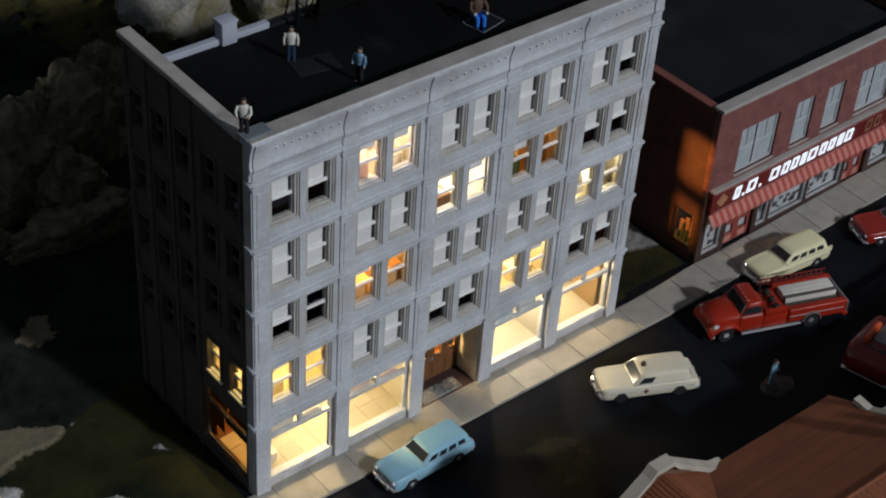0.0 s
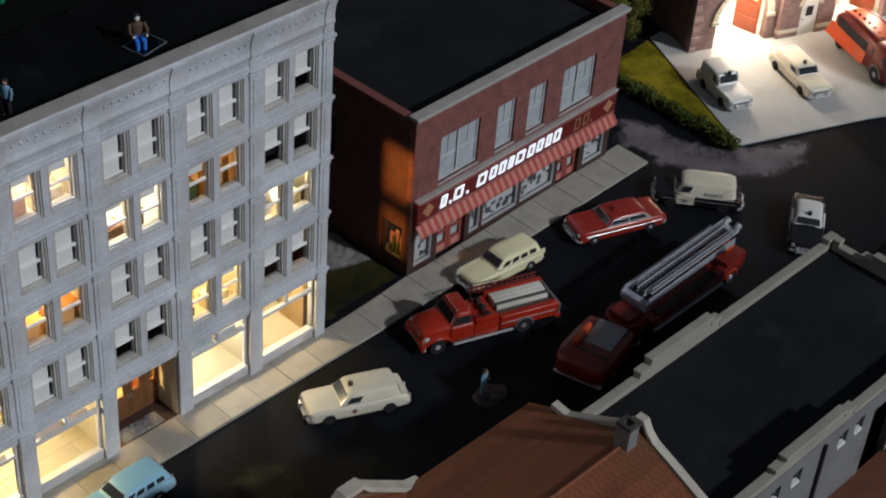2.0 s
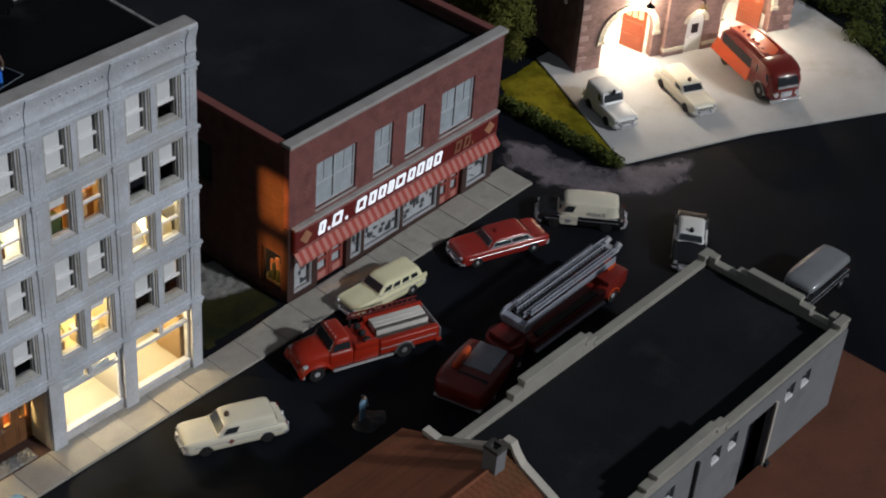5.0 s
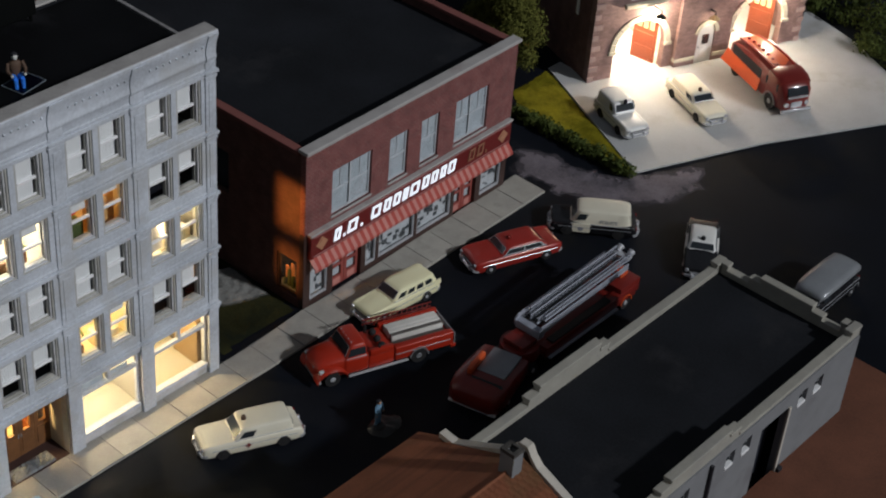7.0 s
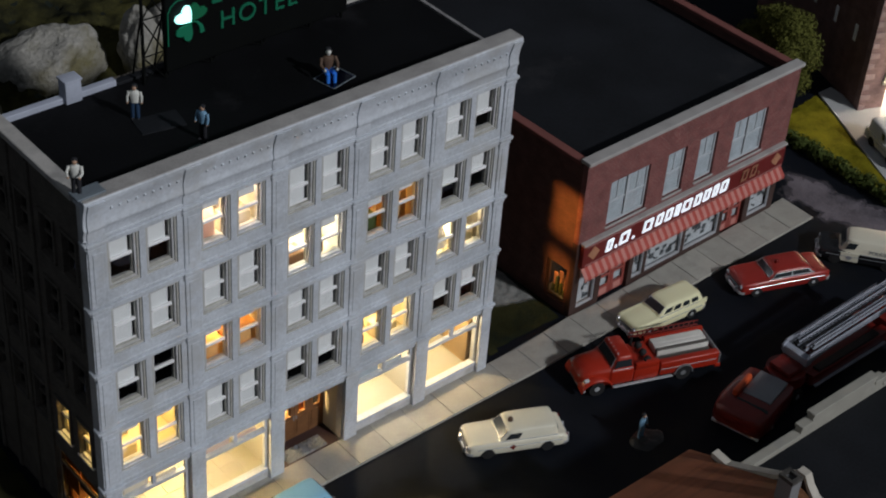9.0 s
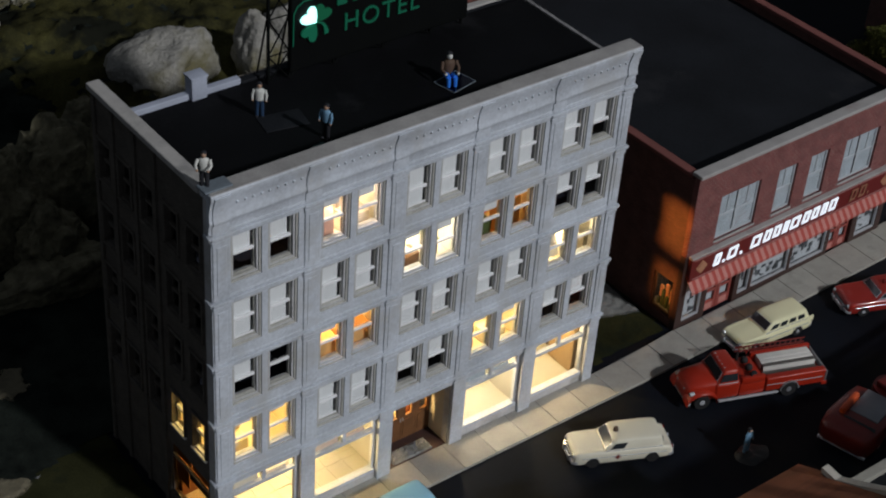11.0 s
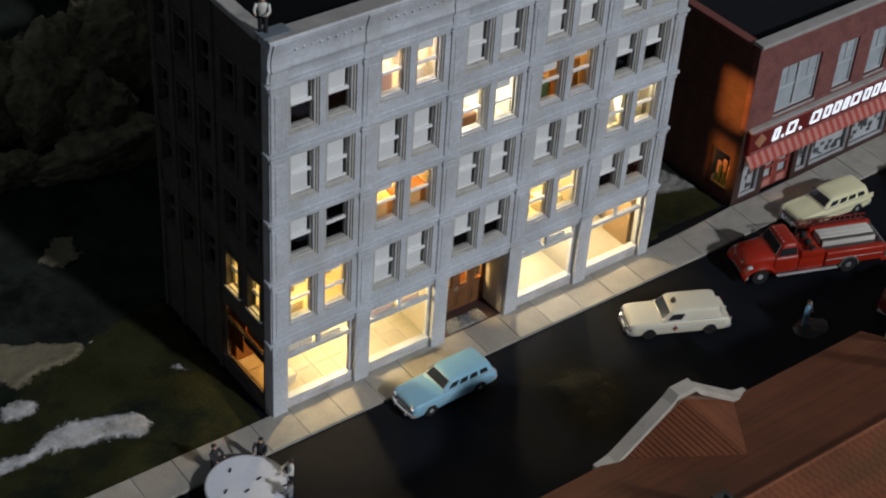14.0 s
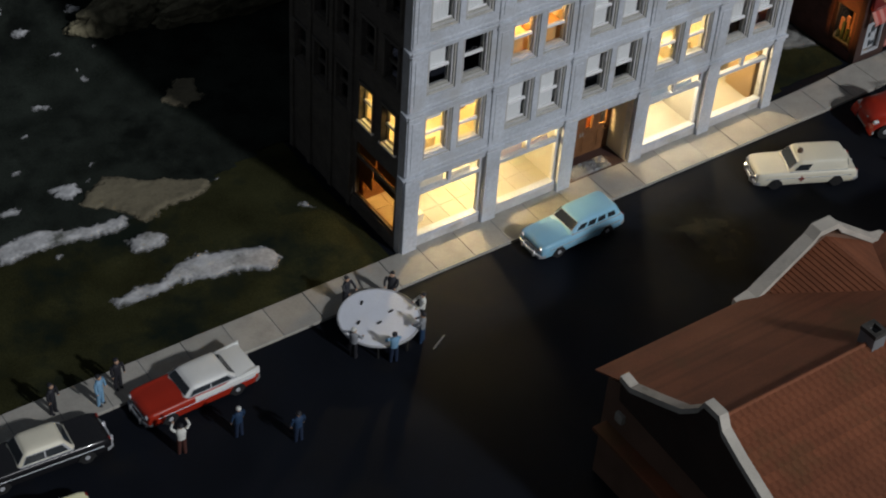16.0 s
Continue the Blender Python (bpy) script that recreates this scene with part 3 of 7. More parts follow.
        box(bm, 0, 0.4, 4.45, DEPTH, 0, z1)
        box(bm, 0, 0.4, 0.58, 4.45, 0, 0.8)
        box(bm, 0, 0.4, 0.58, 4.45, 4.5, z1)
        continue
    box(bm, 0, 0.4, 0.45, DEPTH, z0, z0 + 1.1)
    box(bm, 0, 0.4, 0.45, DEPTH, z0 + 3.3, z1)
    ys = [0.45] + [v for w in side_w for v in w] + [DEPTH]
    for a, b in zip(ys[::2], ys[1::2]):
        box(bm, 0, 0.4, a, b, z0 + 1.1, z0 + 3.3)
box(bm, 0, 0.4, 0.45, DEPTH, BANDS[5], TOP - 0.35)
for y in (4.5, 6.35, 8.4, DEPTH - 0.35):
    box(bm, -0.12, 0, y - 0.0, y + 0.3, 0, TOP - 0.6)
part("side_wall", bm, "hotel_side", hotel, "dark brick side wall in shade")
for r in range(2, 6):
    for k, (a, b) in enumerate(side_w):
        z = BANDS[r - 1] + 1.1
        lit = r == 2 and k < 2
        # the helper's x runs along the wall, from the back to the street
        hotel_window(-b, -a, z, z + 2.2, 0.2, "lit" if lit else "open", lit, False, SIDE)
bm = bmesh.new()
for a, b, c, d in ((0.58, 0.73, 0.8, 4.5), (4.3, 4.45, 0.8, 4.5), (0.73, 4.3, 4.35, 4.5), (0.73, 4.3, 0.8, 0.95), (0.73, 4.3, 3.4, 3.55)):
    box(bm, 0.1, 0.25, a, b, c, d)
sw = part("shop_window", bm, "hotel_side", hotel, "side shop window in a brown frame")
for c, d in ((0.95, 3.4), (3.55, 4.35)):
    p = bmesh.new()
    box(p, 0.17, 0.185, 0.73, 4.3, c, d)
    part("pane", p, "amber", sw).visible_shadow = False
for mt, a, b, c, d in (("brownwall", 2.75, 4.25, 3.58, 4.32), ("wood", 0.78, 2.6, 3.58, 4.32), ("brownwall", 3.0, 4.25, 1.9, 3.38), ("room_dark", 1.0, 2.9, 2.75, 3.36)):
    p = bmesh.new()
    rbox(p, 0.27, 0.31, a, b, c, d, 0.015)
    part("display_card", p, mt, sw)
for r in range(1, 6):
    bm = bmesh.new()
    z = BANDS[r]
    rbox(bm, -0.13, 0, -0.17, 0.3, z - 0.06, z + 0.12, 0.04)
    part("corner_bracket", bm, "hotel_front", hotel)

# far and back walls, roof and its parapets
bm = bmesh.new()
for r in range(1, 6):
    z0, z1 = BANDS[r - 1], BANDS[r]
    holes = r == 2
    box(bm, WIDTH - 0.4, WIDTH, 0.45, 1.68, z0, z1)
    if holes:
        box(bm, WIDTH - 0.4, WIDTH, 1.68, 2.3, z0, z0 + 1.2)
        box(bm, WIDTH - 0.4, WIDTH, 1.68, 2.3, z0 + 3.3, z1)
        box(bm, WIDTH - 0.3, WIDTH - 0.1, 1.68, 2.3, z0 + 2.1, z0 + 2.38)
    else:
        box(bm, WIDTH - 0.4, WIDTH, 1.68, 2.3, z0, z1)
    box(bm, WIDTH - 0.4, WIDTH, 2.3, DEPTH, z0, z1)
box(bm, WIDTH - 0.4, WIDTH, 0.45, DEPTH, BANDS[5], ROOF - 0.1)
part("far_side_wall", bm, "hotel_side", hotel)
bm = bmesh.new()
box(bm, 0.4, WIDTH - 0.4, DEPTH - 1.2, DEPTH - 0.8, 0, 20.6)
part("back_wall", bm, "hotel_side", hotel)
bm = bmesh.new()
box(bm, 0.4, WIDTH - 0.4, 0.75, DEPTH - 1.2, ROOF - 0.3, ROOF)
part("roof", bm, "tar_black", hotel, "black felt roof")
bm = bmesh.new()
rbox(bm, -0.22, 0.5, 0.53, DEPTH + 0.15, TOP - 0.36, TOP - 0.03, 0.06)
part("side_parapet", bm, "cap", hotel)
bm = bmesh.new()
rbox(bm, WIDTH - 0.34, WIDTH - 0.12, 0.55, DEPTH, ROOF - 0.1, ROOF + 0.07, 0.04)
part("side_parapet", bm, "cap_dim", hotel)
bm = bmesh.new()
rbox(bm, 20.4, WIDTH - 0.45, DEPTH - 1.7, DEPTH - 1.25, 20.86, 21.0, 0.04)
part("back_parapet", bm, "cap", hotel)
bm = bmesh.new()
rbox(bm, 0.6, 7.1, DEPTH - 1.65, DEPTH - 1.25, 20.55, 21.0, 0.05)
part("back_parapet", bm, "bluegrey", hotel)
bm = bmesh.new()
rbox(bm, 7.1, WIDTH - 0.5, DEPTH - 1.7, DEPTH - 1.25, 20.5, 20.85, 0.05)
part("back_parapet", bm, "tar", hotel)
bm = bmesh.new()
rbox(bm, 4.25, 5.1, DEPTH - 1.9, DEPTH - 1.2, 20.7, 21.85, 0.05)
rbox(bm, 4.2, 5.15, DEPTH - 1.95, DEPTH - 1.15, 21.85, 21.97, 0.04)
part("vent_box", bm, "bluegrey", hotel, "pale blue-grey vent box", smooth=30)

# shop fronts
for i in (0, 1, 3, 4):
    a, b = PITCH * i + PILW, PITCH * (i + 1)
    bm = bmesh.new()
    rbox(bm, a + 0.002, b - 0.002, -0.06, 0.35, 0.62, 0.85, 0.03)
    box(bm, a, a + 0.14, 0.08, 0.28, 0.85, 4.4)
    box(bm, b - 0.14, b, 0.08, 0.28, 0.85, 4.4)
    box(bm, a + 0.14, b - 0.14, 0.08, 0.28, 4.22, 4.4)
    box(bm, a + 0.14, b - 0.14, 0.05, 0.3, 3.42, 3.62)
    box(bm, (a + b) / 2 - 0.1, (a + b) / 2 + 0.1, 0.08, 0.28, 3.62, 4.22)
    sf = part("shop_window", bm, "hotel_front", hotel, "white-framed shop window, brightly lit inside")
    for x0, x1, c, d in ((a + 0.14, b - 0.14, 0.85, 3.42), (a + 0.14, (a + b) / 2 - 0.1, 3.62, 4.22), ((a + b) / 2 + 0.1, b - 0.14, 3.62, 4.22)):
        p = bmesh.new()
        box(p, x0, x1, 0.17, 0.185, c, d)
        part("pane", p, "glass", sf).visible_shadow = False
    if i in (0, 1, 3):
        p = bmesh.new()
        rbox(p, a + 0.3, (a + b) / 2 - 0.2, 0.32, 0.45, 3.5, 3.95, 0.1)
        rbox(p, (a + b) / 2 + 0.2, b - 0.5, 0.32, 0.45, 3.45, 3.8, 0.12)
        part("valance", p, ("pale_cloth", "pale_pink", "x", "curtain")[i], sf)

# entrance bay: deep lobby with wooden doors
a, b = PITCH * 2 + PILW, PITCH * 3
arch = [(-0.22 * math.cos(math.pi * k / 8), 2.85 + 0.22 * math.sin(math.pi * k / 8)) for k in range(9)]
for k in range(4):  # four leaves, each with a narrow arched light
    x0, x1 = a + (b - a) * k / 4 + 0.008, a + (b - a) * (k + 1) / 4 - 0.008
    x = (x0 + x1) / 2
    bm = bmesh.new()
    box(bm, x0, x1, 1.6, 1.75, 0.15, 1.8)
    upright(bm, [(x0, 1.8), (x - 0.22, 1.8)] + [(x + u, z) for u, z in arch] + [(x + 0.22, 1.8), (x1, 1.8), (x1, 4.4), (x0, 4.4)], 1.6, 1.75)
    leaf = part("entrance_door", bm, "wood", hotel, "brown wooden door leaf with a narrow lit arched light")
    p = bmesh.new()
    rbox(p, x - 0.34, x + 0.34, 1.565, 1.6, 0.4, 1.55, 0.03)
    part("door_panel", p, "wood", leaf)
    p = bmesh.new()
    upright(p, [(x - 0.22, 1.8)] + [(x + u, z) for u, z in arch] + [(x + 0.22, 1.8)], 1.66, 1.675)
    part("pane", p, "glass", leaf).visible_shadow = False
    if k in (1, 2):
        p = bmesh.new()
        u = x1 - 0.08 if k == 1 else x0 + 0.08
        cyl(p, (u, 1.55, 1.5), (u, 1.55, 1.75), 0.03, n=8)
        part("door_handle", p, "chrome", leaf)
# orange panel added so the third door light looks lit orange
backing = bmesh.new()
rbox(backing, a + 3.0, b - 0.1, 2.9, 3.0, 0.17, 2.6, 0.03)
part("folding_screen", backing, "orange_screen", hotel, "orange panel added behind the lobby doors")
bm = bmesh.new()
box(bm, a - 0.02, a, 0.45, 1.6, 0.1, 4.4)
box(bm, b, b + 0.02, 0.45, 1.6, 0.1, 4.4)
box(bm, a, b, 0.45, 1.6, 4.38, 4.4)
part("entrance_reveal", bm, "stone", hotel)
bm = bmesh.new()
box(bm, a, b, 0.0, 1.6, 0.02, 0.16)
part("doorstep", bm, "store_dark", hotel, "dark worn doorstep")
bm = bmesh.new()
g = [[bm.verts.new((a + 0.5 + 2.6 * u / 24, 0.1 + 0.95 * v / 10, 0.165 + max(0.0, 0.07 + 0.09 * noise.noise((u * 0.5, v * 0.6, 3)) + 0.05 * noise.noise((u * 1.3, v * 1.1, 8))) * (0 if u in (0, 24) or v in (0, 10) else 1))) for v in range(11)] for u in range(25)]
for u in range(24):
    for v in range(10):
        bm.faces.new((g[u][v], g[u + 1][v], g[u + 1][v + 1], g[u][v + 1]))
part("door_mat", bm, "mat_grey", hotel, "rumpled grey door mat")

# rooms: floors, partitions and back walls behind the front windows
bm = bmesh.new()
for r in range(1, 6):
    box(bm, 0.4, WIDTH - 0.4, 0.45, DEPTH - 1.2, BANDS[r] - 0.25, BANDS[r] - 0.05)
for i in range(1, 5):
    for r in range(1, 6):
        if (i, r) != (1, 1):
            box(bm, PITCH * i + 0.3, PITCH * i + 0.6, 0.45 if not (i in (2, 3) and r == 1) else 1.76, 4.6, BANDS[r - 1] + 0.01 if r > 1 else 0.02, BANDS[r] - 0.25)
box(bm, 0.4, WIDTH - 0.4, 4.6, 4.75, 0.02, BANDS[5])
# near-black partitions carry the darkness of the unlit rooms
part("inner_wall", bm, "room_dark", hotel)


def room(i, r, paint, col, watts, x0=None, x1=None, floor=None):
    a = PITCH * i + (0.61 if i else 0.41) if x0 is None else x0
    b = min(PITCH * (i + 1) + 0.29, WIDTH - 0.41) if x1 is None else x1
    z0, z1 = BANDS[r - 1] + (0.3 if r == 1 else -0.04), BANDS[r] - 0.26
    bm = bmesh.new()
    box(bm, a, b, 4.5, 4.58, z0, z1)
    box(bm, a, b, 0.46, 4.5, z1 - 0.06, z1 - 0.01)
    if not (i == 0):
        box(bm, a, a + 0.05, 0.46, 4.5, z0 + 0.06, z1 - 0.06)
    if not (i == 4):
        box(bm, b - 0.05, b, 0.46, 4.5, z0 + 0.06, z1 - 0.06)
    rm = part("room_lining", bm, paint, hotel)
    f = bmesh.new()
    box(f, a, b, 0.46, 4.5, z0, z0 + 0.06)
    part("room_floor", f, floor or paint, rm)
    bulb("room_lamp", (a + b) / 2, 2.4, z1 - 0.6, watts, col, 0.14 if r == 1 else 0.25)
    return a, b, z0 + 0.06, z1


def piece(name, material, *blocks, bev=0.08):
    p = bmesh.new()
    for q in blocks:
        rbox(p, *q, bev)
    return part(name, p, material, hotel)


def drape(material, x, z0, z1, lean, y=0.62):
    """A gathered curtain hanging at one side of a window."""
    p = bmesh.new()
    for k in range(5):
        u = x + 0.13 * k
        quad(p, (u + lean * 0.2 * k, y + 0.04 * (k % 2), z0), (u + 0.13 + lean * 0.2 * (k + 1), y + 0.04 * ((k + 1) % 2), z0), (u + 0.13, y + 0.04 * ((k + 1) % 2), z1), (u, y + 0.04 * (k % 2), z1), 0.02)
    return part("drape", p, material, hotel)


def table_lamp(x, y, z, shade_mat):
    p = bmesh.new()
    cyl(p, (x, y, z), (x, y, z + 0.5), 0.05, n=8)
    rod = part("table_lamp", p, "wood", hotel)
    p = bmesh.new()
    cyl(p, (x, y, z + 0.45), (x, y, z + 0.95), 0.38, 0.22)
    part("shade", p, shade_mat, rod)


def furnish(i, r, a, b, z0, z1):
    w0, w1 = PITCH * i + 1.2, PITCH * i + 3.15
    if (i, r) == (1, 5):
        piece("sideboard", "pink_thing", (w0 - 0.1, w0 + 1.1, 0.7, 1.5, z0, z0 + 1.75))
        piece("armchair", "pale_cloth", (w1 - 0.1, w1 + 1.3, 0.9, 2.0, z0, z0 + 1.2), (w1 - 0.1, w1 + 1.3, 1.8, 2.1, z0 + 1.1, z0 + 2.1))
        drape("pink_thing", w1 + 0.1, z0 + 1.7, z0 + 3.2, -0.5)
    elif (i, r) == (2, 4):
        piece("bed", "wood", (w0 - 0.2, w0 + 1.5, 0.7, 1.6, z0, z0 + 1.3))
        piece("cushion", "pale_cloth", (w0 + 0.1, w0 + 0.5, 0.8, 1.2, z0 + 1.3, z0 + 1.55), (w0 + 0.7, w0 + 1.1, 0.9, 1.3, z0 + 1.3, z0 + 1.5))
        leaves("potted_plant", [(w1 + 0.25, 0.95, z0 + 2.0, 0.32), (w1 + 0.5, 1.0, z0 + 1.55, 0.3)], 0.09, 500, "leaf_bright", 3, hotel)
        piece("plant_stand", "wood", (w1 + 0.1, w1 + 0.7, 0.75, 1.25, z0, z0 + 1.3), bev=0.04)
    elif (i, r) == (3, 4):
        piece("armchair", "green_thing", (w0 - 0.1, w0 + 1.2, 0.7, 1.6, z0, z0 + 1.55))
        table_lamp(w0 + 0.45, 0.85, z0 + 1.9, "red_thing")
        piece("cabinet", "wood", (w0 - 0.1, w0 + 1.2, 1.7, 2.3, z0, z0 + 2.0))
        piece("wardrobe", "room_orange", (w1 - 0.1, w1 + 1.4, 1.0, 1.7, z0, z0 + 2.1))
    elif (i, r) == (1, 3):
        piece("bed", "room_orange", (w0 - 0.2, w0 + 1.4, 0.6, 2.4, z0, z0 + 1.75))
        piece("shelf", "wood", (w0 + 0.1, w0 + 1.1, 1.6, 1.9, z0 + 2.1, z0 + 2.25), (w0 + 0.2, w0 + 0.45, 1.6, 1.85, z0 + 2.25, z0 + 2.55), (w0 + 0.6, w0 + 0.8, 1.6, 1.85, z0 + 2.25, z0 + 2.5), bev=0.03)
        piece("sideboard", "room_orange", (w1 - 0.2, w1 + 1.4, 0.6, 1.6, z0, z0 + 1.85))
        piece("headboard", "wood", (w1 - 0.1, w1 + 1.3, 1.7, 1.9, z0, z0 + 2.7))
    elif (i, r) == (4, 3):
        drape("pale_cloth", w0 + 0.0, z0 + 1.0, z0 + 3.2, 0.7)
        piece("table", "pale_cloth", (w0 - 0.1, w0 + 1.3, 0.9, 1.9, z0 + 1.35, z0 + 1.5), (w0 + 0.4, w0 + 0.7, 1.2, 1.5, z0, z0 + 1.35), bev=0.04)
        piece("bed", "pale_cloth", (w1 - 0.2, w1 + 1.5, 1.0, 2.8, z0, z0 + 1.1))
        piece("headboard", "wood", (w1 + 0.5, w1 + 0.62, 0.8, 1.6, z0 + 0.9, z0 + 2.5), bev=0.03)
    elif (i, r) == (0, 2):
        p = bmesh.new()
        cyl(p, (w1 + 0.6, 0.95, z0 + 2.45), (w1 + 0.6, 0.95, z0 + 2.9), 0.36, 0.12)
        cyl(p, (w1 + 0.6, 0.95, z0 + 2.9), (w1 + 0.6, 0.95, z1 - 0.06), 0.03, n=6)
        part("pendant_lamp", p, "wood", hotel)
        piece("sofa", "pale_cloth", (w0 - 0.2, w0 + 1.5, 1.2, 2.2, z0, z0 + 0.8), (w0 - 0.2, w0 + 1.5, 2.0, 2.3, z0 + 0.7, z0 + 1.6))
        piece("picture", "wood", (w0 + 0.2, w0 + 1.0, 4.42, 4.5, z0 + 1.0, z0 + 1.8), bev=0.02)
    else:
        leaves("potted_plant", [(w0 + 0.3, 0.85, z0 + 2.3, 0.28), (w0 + 0.45, 0.95, z0 + 1.85, 0.36), (w0 + 0.3, 0.9, z0 + 1.45, 0.25)], 0.09, 500, "leaf_bright", 4, hotel)
        piece("plant_stand", "wood", (w0 + 0.1, w0 + 0.7, 0.7, 1.2, z0, z0 + 1.25), bev=0.04)
        piece("table", "pale_cloth", (w1 - 0.1, w1 + 1.3, 1.0, 2.0, z0, z0 + 0.9))


for (i, r), (paint, col, watts) in LIT.items():
    a, b, z0, z1 = room(i, r, paint, col, watts)
    # what stands behind the panes
    furnish(i, r, a, b, z0, z1)
room(0, 1, "shop_paint", (1.0, 0.76, 0.38), 0.15, x1=PITCH * 2 + 0.29, floor="shopfloor")
room(3, 1, "shop_paint", (1.0, 0.84, 0.58), 0.10, floor="shopfloor")
room(4, 1, "shop_paint", (1.0, 0.77, 0.43), 0.085, floor="shopfloor")
piece("shelf_unit", "tan_wood", (23.9, 24.6, 0.6, 2.6, 0.36, 3.4), bev=0.04)
piece("shop_table", "room", (20.6, 21.8, 2.4, 3.4, 0.36, 1.2), bev=0.04)
for x, w, z, mt in ((16.0, 0.5, 3.95, "wood"), (16.45, 0.6, 3.85, "room_dark"), (17.1, 0.4, 3.95, "wood"), (17.5, 0.6, 3.8, "pale_cloth"), (18.1, 0.6, 3.9, "pale_cloth"), (18.7, 0.45, 3.8, "wood")):
    piece("swag", mt, (x, x + w, 0.6, 0.72, z, 4.32), bev=0.05)
piece("display_stand", "bluegrey", (15.7, 16.15, 1.2, 1.65, 0.36, 1.25), (15.62, 16.3, 1.1, 1.75, 1.25, 1.6), (15.8, 16.1, 1.3, 1.55, 1.6, 2.3), bev=0.06)
piece("counter", "room", (16.0, 18.6, 3.2, 4.0, 0.36, 1.4), bev=0.04)
bulb("lobby_lamp", PITCH * 2.6, 2.6, 3.9, 0.11, (1.0, 0.68, 0.28))
# a lamp in the end room shines out through the far side window
spot = new("end_room_lamp", bpy.data.lights.new("end_room_lamp", "SPOT"))
spot.data.energy, spot.data.color, spot.data.spot_size, spot.data.spot_blend, spot.data.shadow_soft_size = 0.62, (1.0, 0.42, 0.08), radians(56), 0.5, 0.0022
spot.matrix_world = look((22.0 * K, 2.2 * K, 8.0 * K), (32.0 * K, 0.9 * K, 5.2 * K))
bm = bmesh.new()
box(bm, PITCH * 2 + 0.61, PITCH * 3 + 0.29, 4.5, 4.58, 0.1, 4.5)
box(bm, PITCH * 2 + 0.61, PITCH * 3 + 0.29, 1.8, 4.5, 0.1, 0.16)
part("lobby_wall", bm, "room", hotel)
piece("shelf_unit", "wood", (0.45, 3.2, 4.1, 4.45, 0.39, 3.9), bev=0.04)
piece("show_stand", "pale_cloth", (1.6, 2.3, 1.2, 1.9, 0.39, 0.9), bev=0.04)
for k in range(9):  # floor tiles of the corner shop
    for j in range(3):
        p = bmesh.new()
        box(p, 0.5 + k * 1.05, 0.5 + k * 1.05 + 0.99, 0.5 + j * 1.33, 1.77 + j * 1.33, 0.362, 0.39)
        part("floor_tile", p, "shopfloor", hotel)

# rooftop sign on its steel frame
sign = thing("rooftop_sign", "black rooftop billboard with a lit green clover and the word hotel", "sign", place(0, 0, 0))
bm = bmesh.new()
rbox(bm, 9.3, 20.2, 7.9, 8.1, 21.1, 26.2, 0.1)
part("panel", bm, "panel_black", sign)
bm = bmesh.new()
for x in (8.2, 9.4, 12.0, 15.0, 18.0, 20.0):
    box(bm, x - 0.06, x + 0.06, 8.1, 8.22, ROOF, 26.0)
    cyl(bm, (x, 8.2, 24.5), (x, 9.2, ROOF), 0.05, n=6)
for x0, x1 in ((8.2, 9.4), (9.4, 12.0), (12.0, 15.0), (15.0, 18.0), (18.0, 20.0)):
    for z0, z1 in ((ROOF, 22.2), (22.2, 24.2), (24.2, 26.0)):
        cyl(bm, (x0, 8.16, z0), (x1, 8.16, z1), 0.04, n=6)
        cyl(bm, (x0, 8.16, z1), (x1, 8.16, z0), 0.04, n=6)
        cyl(bm, (x0, 8.16, z1), (x1, 8.16, z1), 0.04, n=6)
part("frame", bm, "panel_black", sign)


def heart(bm, cx, cz, ang, s, y):
    pts = []
    for k in range(20):
        t = 2 * math.pi * k / 20
        u, v = 0.85 * math.sin(t) ** 3, 0.70 * math.cos(t) - 0.28 * math.cos(2 * t) - 0.12 * math.cos(3 * t)
        v += 0.95
        pts.append((cx + s * (u * math.cos(ang) - v * math.sin(ang)), cz + s * (u * math.sin(ang) + v * math.cos(ang))))
    upright(bm, pts, y, y + 0.1)


for ang, mt in ((42, "leaf_lit"), (-35, "leaf_dark"), (142, "leaf_dim")):
    bm = bmesh.new()
    heart(bm, 10.72, 23.52, radians(ang), 0.60, 7.76)
    part("clover_leaf", bm, mt, sign, "glowing clover leaf")
bm = bmesh.new()
loft(bm, [[(x - w, 7.78, z), (x + w, 7.78, z + 0.02), (x + w, 7.86, z + 0.02), (x - w, 7.86, z)] for x, z, w in ((10.78, 23.5, 0.05), (11.05, 23.42, 0.07), (11.22, 23.2, 0.09), (11.3, 22.95, 0.11), (11.3, 22.78, 0.12))])
part("clover_stalk", bm, "leaf_dim", sign)
bm = bmesh.new()
pts = [(9.4, 22.6), (9.42, 24.3), (9.6, 24.65), (9.95, 24.87), (12.0, 24.9)]
for (x0, z0), (x1, z1) in zip(pts, pts[1:]):
    cyl(bm, (x0, 7.82, z0), (x1, 7.82, z1), 0.035, n=6)
part("neon_tube", bm, "leaf_dim", sign)
fc = bpy.data.curves.new("letters", "FONT")
fc.body, fc.size, fc.extrude, fc.space_character = "HOTEL", 1.35 * K, 0.04 * K, 1.15
fo = bpy.data.objects.new("letters", fc)
scene.collection.objects.link(fo)
bpy.context.view_layer.update()
fm = bpy.data.meshes.new_from_object(fo.evaluated_get(bpy.context.evaluated_depsgraph_get()))
bpy.data.objects.remove(fo)
fm.materials.clear()
fm.materials.append(M["green_letter"])
letters = new("letters", fm)
letters.parent = sign
letters.matrix_basis = pose(12.3 * K, 7.84 * K, 22.62 * K, 90, 0, 0)
for k in range(8):
    bm = bmesh.new()
